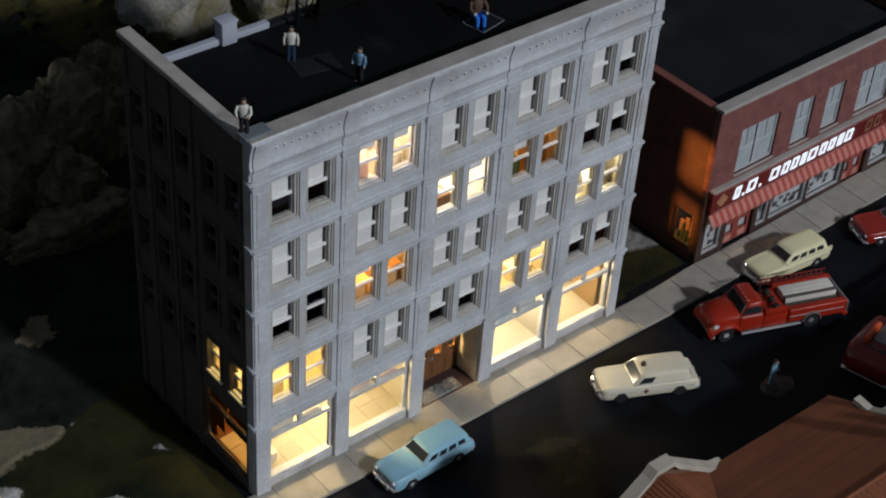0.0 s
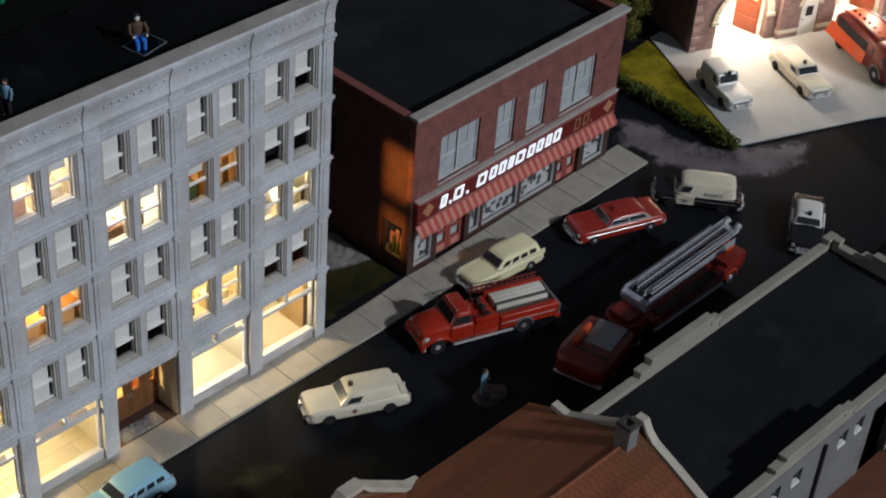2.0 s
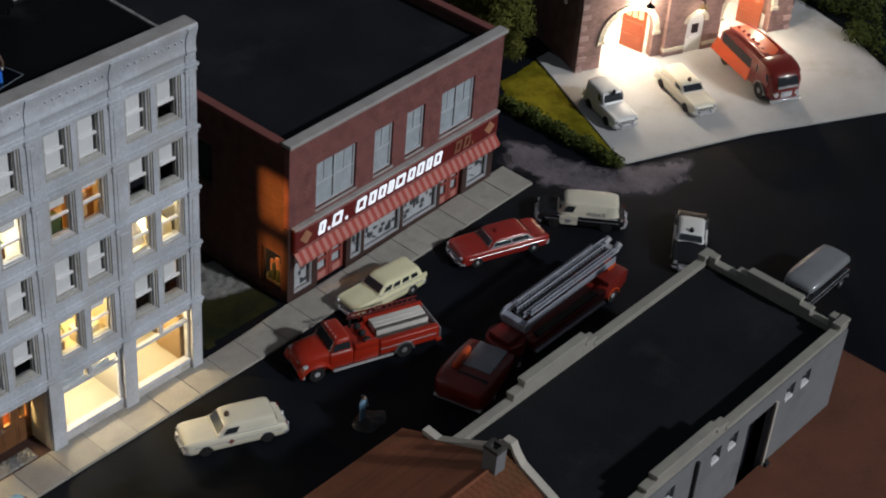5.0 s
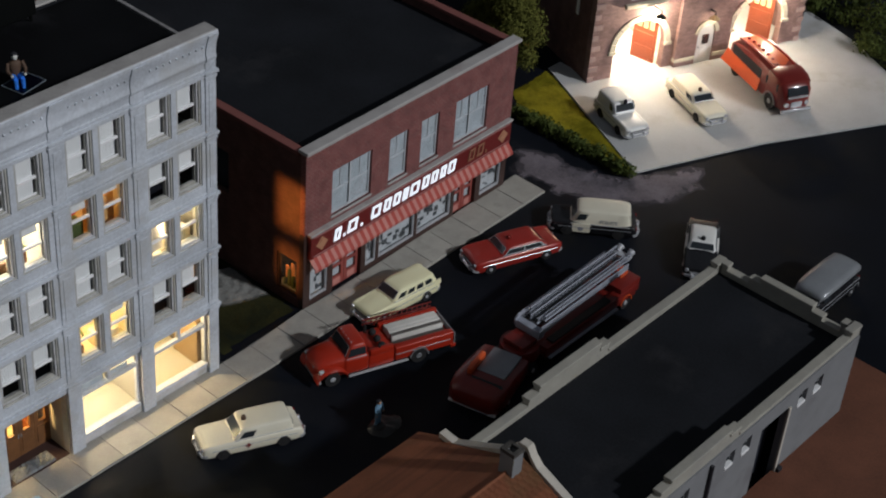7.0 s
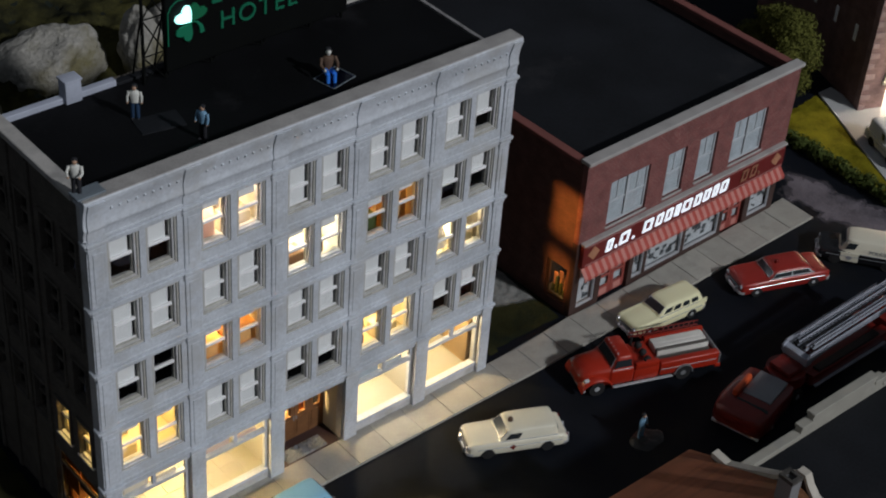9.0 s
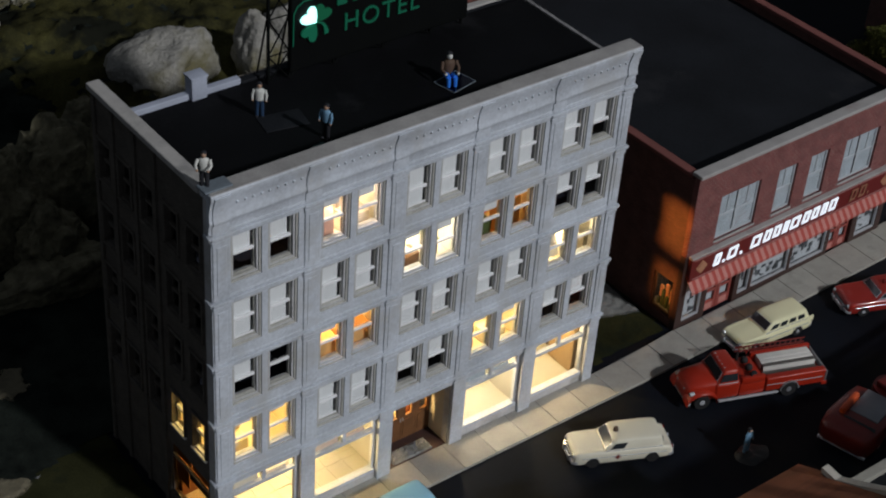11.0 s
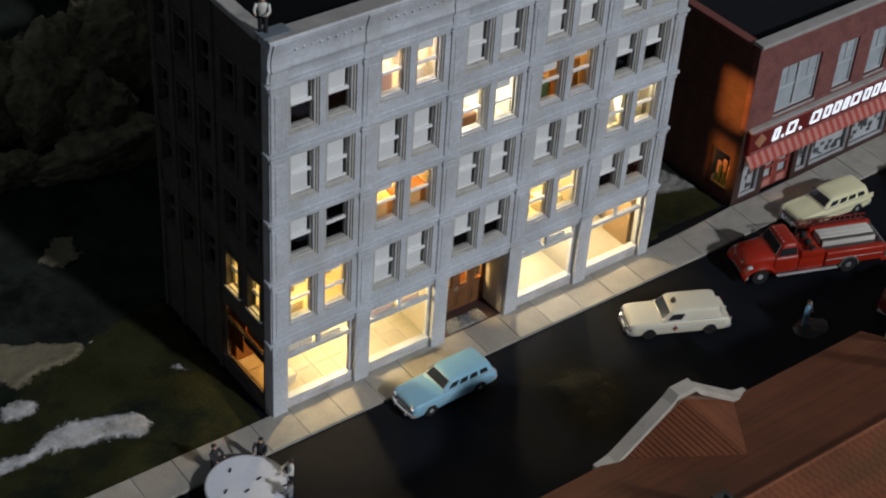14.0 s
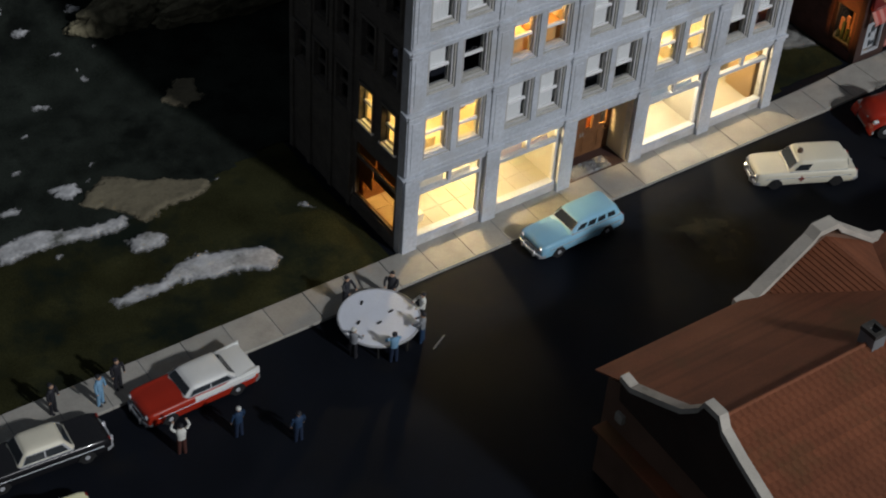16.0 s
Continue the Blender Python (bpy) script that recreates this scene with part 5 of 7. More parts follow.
def stepped(along, at, foot, steps):
    """A parapet along a wall: runs of coping at their heights."""
    for a, b, z in steps:
        bm = bmesh.new()
        if along == "x":
            box(bm, a, b, at - 0.2, at + 0.2, foot, z - 0.22)
            rbox(bm, a - 0.04, b + 0.04, at - 0.27, at + 0.27, z - 0.2, z, 0.04)
        else:
            box(bm, at - 0.2, at + 0.2, a, b, foot, z - 0.22)
            rbox(bm, at - 0.27, at + 0.27, a - 0.04, b + 0.04, z - 0.2, z, 0.04)
        part("coping", bm, "gar_cap", garage)


long_steps = [(GX0, 29.3, 6.45), (29.3, 30.1, 6.9), (30.1, 35.2, 7.35), (35.2, 36.0, 6.9), (36.0, GX1 - 0.75, 6.45), (GX1 - 0.75, GX1 + 0.1, 6.8)]
stepped("x", GY1 - 0.2, GZ, long_steps)
near_steps = [(GX0, 28.4, 7.0), (28.4, 29.2, 7.3), (29.2, 34.3, 7.6), (34.3, 35.2, 7.3), (35.2, GX1 - 0.95, 6.9), (GX1 - 0.95, GX1 + 0.05, 7.25)]
stepped("x", GY0 + 0.3, GZ, near_steps)
short = [(GY0 + 0.6, GY0 + 1.05, 7.15), (GY0 + 1.05, GY0 + 2.2, 6.5), (GY0 + 2.2, GY0 + 2.9, 6.8), (GY0 + 2.9, GY0 + 6.3, 7.15), (GY0 + 6.3, GY0 + 7.0, 6.8), (GY0 + 7.0, GY1 - 0.9, 6.45), (GY0 + 9.35 - 0.9, GY1 - 0.5, 6.8)]
stepped("y", GX1 - 0.2, GZ, short)
for a, b in wins:
    bm = bmesh.new()
    for p0, p1, c, d in ((a, a + 0.13, 5.0, 5.9), (b - 0.08, b, 5.0, 5.9), (a + 0.13, b - 0.08, 5.8, 5.9), (a + 0.13, b - 0.08, 5.36, 5.42)):
        box(bm, p0, p1, GY0 + 0.2, GY0 + 0.3, c, d)
    w = part("window", bm, "gar_wall", garage, "small square window with a white sill")
    g = bmesh.new()
    box(g, a + 0.13, b - 0.08, GY0 + 0.25, GY0 + 0.265, 5.0, 5.8)
    part("pane", g, "carglass", w)
    g = bmesh.new()
    rbox(g, a - 0.04, b - 0.12, GY0 - 0.06, GY0 + 0.22, 4.93, 5.12, 0.02)
    part("sill", g, "sash", w)
# dark sheet behind the doorway, in place of the shade inside
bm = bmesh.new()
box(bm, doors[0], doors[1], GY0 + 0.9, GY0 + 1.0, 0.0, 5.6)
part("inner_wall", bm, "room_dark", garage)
bm = bmesh.new()
rbox(bm, doors[1] - 0.16, doors[1] + 0.04, GY0 - 0.14, GY0, 0.0, 5.6, 0.03)
part("door_post", bm, "coping", garage, "pale door post")
bm = bmesh.new()
rbox(bm, doors[1] - 0.1, doors[1] + 0.3, GY0 - 0.35, GY0 - 0.02, 1.0, 1.3, 0.05)
part("door_stone", bm, "fig_dark", garage)
bm = bmesh.new()
cyl(bm, (32.7, GY0 - 0.1, 0.8), (32.7, GY0 - 0.1, 6.3), 0.11, n=8)
part("downpipe", bm, "fig_dark", garage, "dark downpipe", smooth=40)

# ---- the depot: long tiled roof with a cross gable and coped gable ends ----
depot = thing("depot", "long depot with red tiled gable roof and pale coped gables", "station building")
DX0, DX1, EY, EZ, RY, RZ, NY, NZ = -0.6, 24.35, -15.6, 5.9, -22.4, 9.02, -29.2, 5.9
bm = bmesh.new()
upright_y = [(EY - 0.6, 0), (EY - 0.6, EZ - 0.1), (RY, RZ - 0.45), (NY + 0.6, NZ - 0.1), (NY + 0.6, 0)]
loft(bm, [[(x, y, z) for y, z in upright_y] for x in (DX0 + 0.25, DX1 - 0.35)])
part("wall", bm, "brownwall", depot)


def courses(x0, x1, eave, ridge, n, lap, name="tile_course", wave=0.0, pitch=0.3):
    """One slope as n overlapping rows of tiles, each row tilted a little over the one below."""
    (ey, ez), (ry, rz) = eave, ridge
    L = math.hypot(ry - ey, rz - ez)
    dy, dz = (ry - ey) / L, (rz - ez) / L
    ny, nz = (-dz, dy) if dy > 0 else (dz, -dy)
    for k in range(n):
        a, b = L * k / n, L * (k + 1) / n + 0.05
        bm = bmesh.new()
        p = [(ey + dy * a + ny * lap, ez + dz * a + nz * lap), (ey + dy * b, ez + dz * b), (ey + dy * b - ny * 0.06, ez + dz * b - nz * 0.06), (ey + dy * a - ny * 0.02, ez + dz * a - nz * 0.02)]
        m = int((x1 - x0) / pitch * 3) if wave else 1
        secs = []
        for i in range(m + 1):
            u = wave * (0.5 - 0.5 * math.cos(math.tau * (i / 3 + 0.5 * (k % 2))))
            secs.append([(x0 + (x1 - x0) * i / m, y + ny * u * (j < 2), z + nz * u * (j < 2)) for j, (y, z) in enumerate(p)])
        loft(bm, secs)
        part(name, bm, "tile", depot)


MID = EZ + (RZ - EZ) * 0.25
courses(DX0, DX1, (EY, EZ), (EY - 1.7, MID), 8, 0.012)
courses(DX0 + 0.2, DX1 - 0.42, (EY - 1.7, MID), (RY, RZ), 22, 0.012)
courses(DX0 + 0.2, DX1 - 0.42, (NY, NZ), (RY, RZ), 22, 0.08, wave=0.075, pitch=0.36)
bm = bmesh.new()
cyl(bm, (DX0 + 0.3, RY, RZ + 0.02), (DX1 - 0.45, RY, RZ + 0.02), 0.09, n=10)
part("ridge", bm, "tile", depot)


def gable_coping(x, pts, w=0.45, h=0.3):
    """A stepped coping along a gable end: pts are y and z along its top."""
    bm = bmesh.new()
    loft(bm, [[(x - w / 2, y, z - h), (x + w / 2, y, z - h), (x + w / 2, y, z), (x - w / 2, y, z)] for y, z in pts])
    part("gable_coping", bm, "coping", depot, "weathered pale gable coping")


ENDS = ((DX0 - 0.02, [(-17.35, 7.2), (-18.0, 7.1), (-19.6, 7.85), (-20.9, 8.5), (-21.7, 9.3), (-21.95, 9.85), (-22.8, 9.85), (-23.1, 9.3), (-24.2, 8.7), (-28.6, 6.65)]),
        (DX1 - 0.15, [(-17.2, 7.15), (-18.1, 7.05), (-19.5, 7.8), (-20.9, 8.6), (-21.8, 9.4), (-22.0, 9.8), (-22.5, 9.8), (-22.8, 9.3), (-23.2, 8.9), (-24.6, 8.3), (-28.6, 6.5)]))
for x, line in ENDS:
    gable_coping(x, line)
    # end walls get the darkened brown in place of their shade
    bm = bmesh.new()
    loft(bm, [[(xx, y, z) for y, z in [(line[0][0] - 0.1, 5.8)] + [(y, z - 0.25) for y, z in line] + [(line[-1][0] + 0.1, 5.0)]] for xx in (x - 0.15, x + 0.15)])
    part("gable_wall", bm, "sooty_wall", depot)
bm = bmesh.new()  # low canopy round the gable end, and the end block of the coping
rbox(bm, -1.1, 0.3, -28.2, -16.5, 3.3, 3.5, 0.04)
part("canopy", bm, "tile", depot, "low tiled canopy along the gable end")
bm = bmesh.new()
rbox(bm, -0.55, -0.1, -17.6, -17.1, 4.2, 4.7, 0.08)
part("end_block", bm, "gar_cap", depot)
# cross gable towards the street
CX, CW, CZ0, CZ1, CY = 12.0, 4.3, 5.5, 8.15, -15.7
for s in (-1, 1):
    for k in range(22):
        t0, t1 = k / 22, (k + 1) / 22 + 0.006
        bm = bmesh.new()
        pts = []
        for t, up in ((t0, 0.05), (t1, 0.0)):
            x, z = CX + s * CW * (1 - t), CZ0 + (CZ1 - 0.3 - CZ0) * t
            yb = EY + (z - EZ) / (RZ - EZ) * (RY - EY)
            pts.append(((x, CY, z + up), (x, yb - 0.3, z + up), (x, yb - 0.3, z - 0.1), (x, CY, z - 0.1)))
        loft(bm, pts)
        part("tile_course", bm, "tile", depot)
bm = bmesh.new()
upright(bm, [(CX - CW - 0.3, EZ - 1.5), (CX + CW + 0.3, EZ - 1.5), (CX + CW + 0.3, CZ0 + 0.1), (CX, CZ1 - 0.1), (CX - CW - 0.3, CZ0 + 0.1)], CY - 0.1, CY + 0.25)
part("gable_wall", bm, "brownwall", depot)
bm = bmesh.new()
prof = [(CX - CW - 0.3, CZ0 + 0.35), (CX - CW + 0.5, CZ0 + 0.55), (CX - 0.9, CZ1 - 0.05), (CX - 0.55, CZ1 + 0.35), (CX + 0.55, CZ1 + 0.35), (CX + 0.9, CZ1 - 0.05), (CX + CW - 0.5, CZ0 + 0.55), (CX + CW + 0.3, CZ0 + 0.35)]
loft(bm, [[(x, CY - 0.25, z - 0.3), (x, CY + 0.4, z - 0.3), (x, CY + 0.4, z), (x, CY - 0.25, z)] for x, z in prof])
part("gable_coping", bm, "coping", depot, "weathered pale gable coping")
for x, zt in ((7.9, 9.75), (22.95, 10.35)):
    bm = bmesh.new()
    for a, b, c, d in ((x - 0.35, x + 0.35, -22.78, -22.6), (x - 0.35, x + 0.35, -22.15, -21.97), (x - 0.35, x - 0.2, -22.6, -22.15), (x + 0.2, x + 0.35, -22.6, -22.15)):
        box(bm, a, b, c, d, 8.6, zt - 0.2)
    ch = part("chimney", bm, "gar_wall", depot, "square grey chimney with a sooty rim")
    c = bmesh.new()
    for a, b, d, e in ((x - 0.37, x + 0.37, -22.8, -22.6), (x - 0.37, x + 0.37, -22.15, -21.95), (x - 0.37, x - 0.2, -22.6, -22.15), (x + 0.2, x + 0.37, -22.6, -22.15)):
        box(c, a, b, d, e, zt - 0.2, zt)
    part("rim", c, "soot", ch, "soot-blackened rim")
    c = bmesh.new()
    box(c, x - 0.2, x + 0.2, -22.6, -22.15, 9.0, zt - 0.5)
    part("flue", c, "room_dark", ch)


# ---- ground, road edges, pavements, lawns, rocks ----
bm = bmesh.new()
box(bm, -110, 190, -130, 130, -3, 0.0)
solid("ground", bm, "asphalt", "black asphalt street of the model town", "road", kind="structure")
pav = thing("pavement", "pale concrete pavement of square slabs along the street", "pavement", kind="structure")
random.seed(3)


def slab(x0, x1, yb0, yb1, yf0, yf1, z=0.16):
    bm = bmesh.new()
    g = 0.016
    dz = random.uniform(-0.015, 0.015)
    pts = [(x0 + g, yf0), (x1 - g, yf1), (x1 - g, yb1), (x0 + g, yb0)]
    prism(bm, pts, 0.0, z + dz)
    bmesh.ops.bevel(bm, geom=[e for e in bm.edges if e.verts[0].co.z > 0.1 and e.verts[1].co.z > 0.1], offset=0.025, segments=1, affect="EDGES")
    part("slab", bm, "slab", pav)


bm = bmesh.new()
prism(bm, [(-27.6, -2.12), (25.2, -2.12), (52.3, -1.6), (52.3, 0.9), (32.2, 0.3), (25.2, -0.02), (-27.6, -0.02)], 0.0, 0.125)
part("bedding", bm, "gar_wall", pav)
x = -27.6
while x < 26.0:
    slab(x, x + 2.2, 0.0, 0.0, -2.15, -2.15)
    x += 2.2
n = 11
for k in range(n):
    a, b = x + (52.4 - x) * k / n, x + (52.4 - x) * (k + 1) / n
    f = lambda u: -2.15 + 0.55 * (u - x) / (52.4 - x)
    h = lambda u: 0.02 + (1.0 * (u - x) / (52.4 - x) if u > 32 else 0.35 * (u - x) / (32 - x))
    slab(a, b, h(a) - 0.02, h(b) - 0.02, f(a), f(b))


def sheet(name, outline, z, material, label, category, bumps=0.06, step=0.5, edge=0.6, hill=None, kind="structure", warp=0.0):
    """A patch of scenery: an uneven sheet inside an outline, sunk at its edge."""
    def inside(px, py):
        c = False
        for (x0, y0), (x1, y1) in zip(outline, outline[1:] + outline[:1]):
            if (y0 > py) != (y1 > py) and px < (x1 - x0) * (py - y0) / (y1 - y0) + x0:
                c = not c
        return c

    def rim(px, py):
        best = 1e9
        for (x0, y0), (x1, y1) in zip(outline, outline[1:] + outline[:1]):
            dx, dy = x1 - x0, y1 - y0
            t = max(0, min(1, ((px - x0) * dx + (py - y0) * dy) / (dx * dx + dy * dy)))
            best = min(best, math.hypot(px - x0 - t * dx, py - y0 - t * dy))
        return best
    xs, ys = [p[0] + d for p in outline for d in (-warp, warp)], [p[1] + d for p in outline for d in (-warp, warp)]
    nx, ny = int((max(xs) - min(xs)) / step) + 3, int((max(ys) - min(ys)) / step) + 3
    bm = bmesh.new()
    cover = bm.verts.layers.float.new("cover")
    grid = {}
    for i in range(nx):
        for j in range(ny):
            px, py = min(xs) - step + i * step, min(ys) - step + j * step
            jx = px + 0.35 * step * noise.noise((px * 1.3, py * 1.3, 5))
            jy = py + 0.35 * step * noise.noise((px * 1.3, py * 1.3, 9))
            tx = jx + warp * (noise.noise((px * 0.8, py * 0.8, 21)) + 0.6 * noise.noise((px * 2.4, py * 2.4, 22)) + 0.5 * noise.noise((px * 6.5, py * 6.5, 23)))
            ty = jy + warp * (noise.noise((px * 0.8, py * 0.8, 31)) + 0.6 * noise.noise((px * 2.4, py * 2.4, 32)) + 0.5 * noise.noise((px * 6.5, py * 6.5, 33)))
            if not inside(tx, ty):
                continue
            e = min(1, rim(tx, ty) / edge)
            h = z * (0.25 + 0.75 * e) + bumps * e * (noise.noise((px * 0.9, py * 0.9, 1)) + 0.6 * noise.noise((px * 2.7, py * 2.7, 2)))
            if hill:
                h += hill(jx, jy)
            grid[i, j] = bm.verts.new((jx, jy, max(h, 0.01)))
            grid[i, j][cover] = e
    for (i, j) in grid:
        k = [(i, j), (i + 1, j), (i + 1, j + 1), (i, j + 1)]
        if all(q in grid for q in k):
            bm.faces.new([grid[q] for q in k])
    bm.normal_update()
    for v in list(bm.verts):
        if not v.link_faces:
            bm.verts.remove(v)
    ob = solid(name, bm, material, label, category, kind=kind, smooth=60)
    return ob


def back_hill(px, py):
    t = max(0.0, min(1.0, (py - 19) / 17))
    s = max(0.0, min(1.0, (px + 14) / 16))
    return (6.0 * t * t * (3 - 2 * t)) * (0.35 + 0.65 * s) + 1.1 * t * noise.noise((px * 0.25, py * 0.25, 3))


sheet("lawn", [(-60, -0.7), (-0.02, -0.7), (-0.05, 10.6), (25.2, 10.6), (31.8, 8.0), (31.8, 90), (-60, 90)], 0.075, "grass", "dark olive foam grass lawn beside the hotel", "lawn", bumps=0.05, step=0.5, edge=0.12, hill=back_hill)
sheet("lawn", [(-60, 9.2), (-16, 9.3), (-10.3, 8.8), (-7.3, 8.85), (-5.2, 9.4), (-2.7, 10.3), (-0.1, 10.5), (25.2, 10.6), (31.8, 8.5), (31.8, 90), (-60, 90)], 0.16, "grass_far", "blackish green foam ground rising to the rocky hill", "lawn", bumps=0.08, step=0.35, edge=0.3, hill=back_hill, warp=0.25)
sheet("lawn", [(25.25, 0.45), (31.9, 0.6), (31.9, 9.0), (25.25, 10.4)], 0.12, "grass", "dark green foam grass strip between hotel and store", "lawn", step=0.3)
sheet("rubble", [(28.6, 3.6), (31.7, 2.4), (31.8, 6.5), (29.6, 7.4), (27.6, 6.0)], 0.3, "shoulder_light", "grey rubble on the grass strip", "rubble", bumps=0.22, step=0.14, kind="stuff")
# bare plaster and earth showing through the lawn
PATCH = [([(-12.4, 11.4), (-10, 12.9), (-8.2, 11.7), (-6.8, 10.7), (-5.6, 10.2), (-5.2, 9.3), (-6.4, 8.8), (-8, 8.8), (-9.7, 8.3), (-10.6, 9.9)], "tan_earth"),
         ([(-17.4, 10.3), (-15.2, 10.8), (-12.8, 9.9), (-10.6, 9.7), (-10.0, 9.1), (-11, 8.2), (-13.2, 8.7), (-15.1, 9.0), (-17.2, 8.8)], "plaster"),
         ([(-11.3, 7.7), (-10, 8.0), (-9.0, 7.0), (-9.6, 6.2), (-11.3, 6.4)], "plaster"),
         ([(-12.7, 13.3), (-11.4, 13.1), (-11.2, 12.1), (-12.2, 11.7), (-13.0, 12.3)], "plaster"),
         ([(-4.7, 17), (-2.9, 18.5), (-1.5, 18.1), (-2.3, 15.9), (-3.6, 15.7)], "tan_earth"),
         ([(-2.5, 6.1), (-1.7, 5.8), (-1.5, 4.9), (-2.4, 5.4)], "plaster"),
         ([(-14.1, 4.2), (-12.4, 4.6), (-10.9, 4.4), (-9.3, 5.3), (-7.2, 4.8), (-5.2, 3.9), (-4.9, 2.7), (-6.2, 2.1), (-8.2, 2.9), (-10, 3.5), (-11.6, 3.2), (-13.6, 3.5)], "plaster")]
for x, y, r in ((-8.8, 25.3, 0.6), (-7.9, 23.2, 0.45), (-7.1, 21.5, 0.4), (-12.1, 17.9, 0.5), (-7.5, 28.0, 0.9), (-4.9, 9.6, 0.4), (-13.6, 15.2, 0.55), (-10.6, 12.9, 0.3), (-12.9, 11.2, 0.3), (-15.2, 12.4, 0.7), (-16.6, 13.4, 0.9), (-9.4, 27.2, 0.5), (-10.8, 23.9, 0.45), (-13.1, 6.6, 0.2), (-6.4, 27.6, 1.0), (-5.6, 25.4, 0.7), (-7.2, 20.8, 0.5), (-5.8, 22.6, 0.35), (-9.9, 14.0, 0.35), (-10.3, 19.6, 0.6), (-14.4, 8.2, 0.5)):
    PATCH.append(([(x + r * math.cos(k), y + 0.7 * r * math.sin(k)) for k in range(6)], "plaster"))
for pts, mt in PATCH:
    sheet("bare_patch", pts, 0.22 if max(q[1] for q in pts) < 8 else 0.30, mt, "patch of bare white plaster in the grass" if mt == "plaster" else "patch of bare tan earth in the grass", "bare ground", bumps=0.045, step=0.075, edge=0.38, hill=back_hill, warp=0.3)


def boulder(x, y, z, sx, sy, sz, seed, material="rock", crumple=0.0):
    t = bmesh.new()
    bmesh.ops.create_icosphere(t, subdivisions=5, radius=1)
    o = Vector((seed * 3.7, seed * 1.3, seed * 2.1))
    for v in t.verts:
        d = v.co.normalized()
        k = 1 + 0.30 * noise.noise(d * 1.4 + o) - 0.22 * abs(noise.noise(d * 2.0 + o)) - 0.07 * abs(noise.noise(d * 5.5 + o)) + 0.03 * noise.noise(d * 13 + o)
        if crumple:
            near = noise.voronoi(d * 1.5 + o)[0]
            k += crumple * ((near[1] - near[0]) * 0.55 - 0.25 * near[0]) + 0.5 * crumple * (0.25 - abs(noise.noise(d * 4.0 + o)))
        v.co = Vector((d.x * sx, d.y * sy, d.z * sz)) * (k + 0.1)
    solid("boulder", t, material, "weathered grey boulder on the slope behind the hotel", "rock", place(x, y, z), group="boulders", smooth=50)


for row in ((16.6, 34.0, 5.9, 3.6, 2.5, 2.5, 1), (21.8, 31.0, 7.0, 1.5, 1.5, 2.4, 2), (24.6, 31.5, 5.2, 1.3, 1.3, 1.6, 12), (3.5, 47, 9.0, 3.0, 2.6, 2.4, 3), (26.0, 33.0, 6.5, 2.5, 2.0, 1.8, 8), (9.5, 46, 8.4, 2.2, 2, 1.6, 9), (7.6, 42.4, 7.0, 1.2, 1.0, 1.3, 31), (11.6, 44.0, 8.2, 1.1, 0.9, 0.7, 32)):
    boulder(*row)
sheet("hill_moss", [(8, 27), (30, 26), (31, 44), (22, 52), (6, 44)], 0.35, "hill_moss", "olive moss between the boulders of the hill", "moss", bumps=0.5, step=0.35, hill=back_hill, warp=1.2)
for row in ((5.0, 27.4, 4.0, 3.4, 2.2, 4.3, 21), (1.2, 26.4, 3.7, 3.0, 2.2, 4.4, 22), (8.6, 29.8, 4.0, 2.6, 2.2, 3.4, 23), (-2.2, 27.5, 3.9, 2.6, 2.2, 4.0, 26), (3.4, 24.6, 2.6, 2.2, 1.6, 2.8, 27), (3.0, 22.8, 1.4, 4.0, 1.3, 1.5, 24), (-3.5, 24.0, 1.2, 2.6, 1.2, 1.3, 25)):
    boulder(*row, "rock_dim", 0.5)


# hedge and bright turf beside the station yard
sheet("turf", [(58.9, 6.3), (60.6, 8.2), (64.85, 8.3), (58.9, -4.2), (57.9, -2.0), (58.2, 3.0)], 0.14, "moss", "bright yellow-green turf beside the hedge", "lawn", step=0.1, warp=0.15)
rng = random.Random(8)
cl = []
for k in range(38):
    t = k / 37
    cl.append((58.55 - 0.35 * t + rng.uniform(-0.3, 0.2), 6.0 - 10.0 * t + rng.uniform(-0.25, 0.25), 0.28 + 0.14 * t + rng.uniform(-0.08, 0.14), rng.uniform(0.42, 0.7)))
leaves("hedge", cl, 0.11, 420, "leaf", 2, label="ragged dark green hedge along the yard", category="hedge")


def tree(x, y, h, spread, seed):
    t = thing("tree", "small dark green model tree beside the store", "tree", place(x, y))
    bm = bmesh.new()
    rng = random.Random(seed)
    cyl(bm, (0, 0, 0), (0.1, 0.05, h * 0.55), 0.28, 0.16, 8)
    cl = []
    for k in range(22):
        a, z0 = k * 2.4, h * rng.uniform(0.25, 0.6)
        u = rng.uniform(0.2, 1.0)
        q = (math.cos(a) * spread * 0.85 * (1.05 - u * 0.75), math.sin(a) * spread * 0.85 * (1.05 - u * 0.75), h * (0.3 + 0.65 * u))
        cyl(bm, (0.05, 0.03, min(z0, q[2])), q, 0.07, 0.025, 6)
        cl.append((*q, spread * rng.uniform(0.22, 0.42)))
    cl.append((0, 0, h * 0.98, spread * 0.2))
    part("trunk", bm, "bark", t)
    leaves("crown", cl, 0.085, 620, "leaf_tree", seed, t)


tree(60.6, 9.4, 5.6, 2.4, 4)
tree(62.0, 9.8, 7.0, 2.8, 5)
tree(62.8, 12.2, 6.0, 2.6, 6)

# gravel shoulder at the street corner, station yard, brick paving by the garage
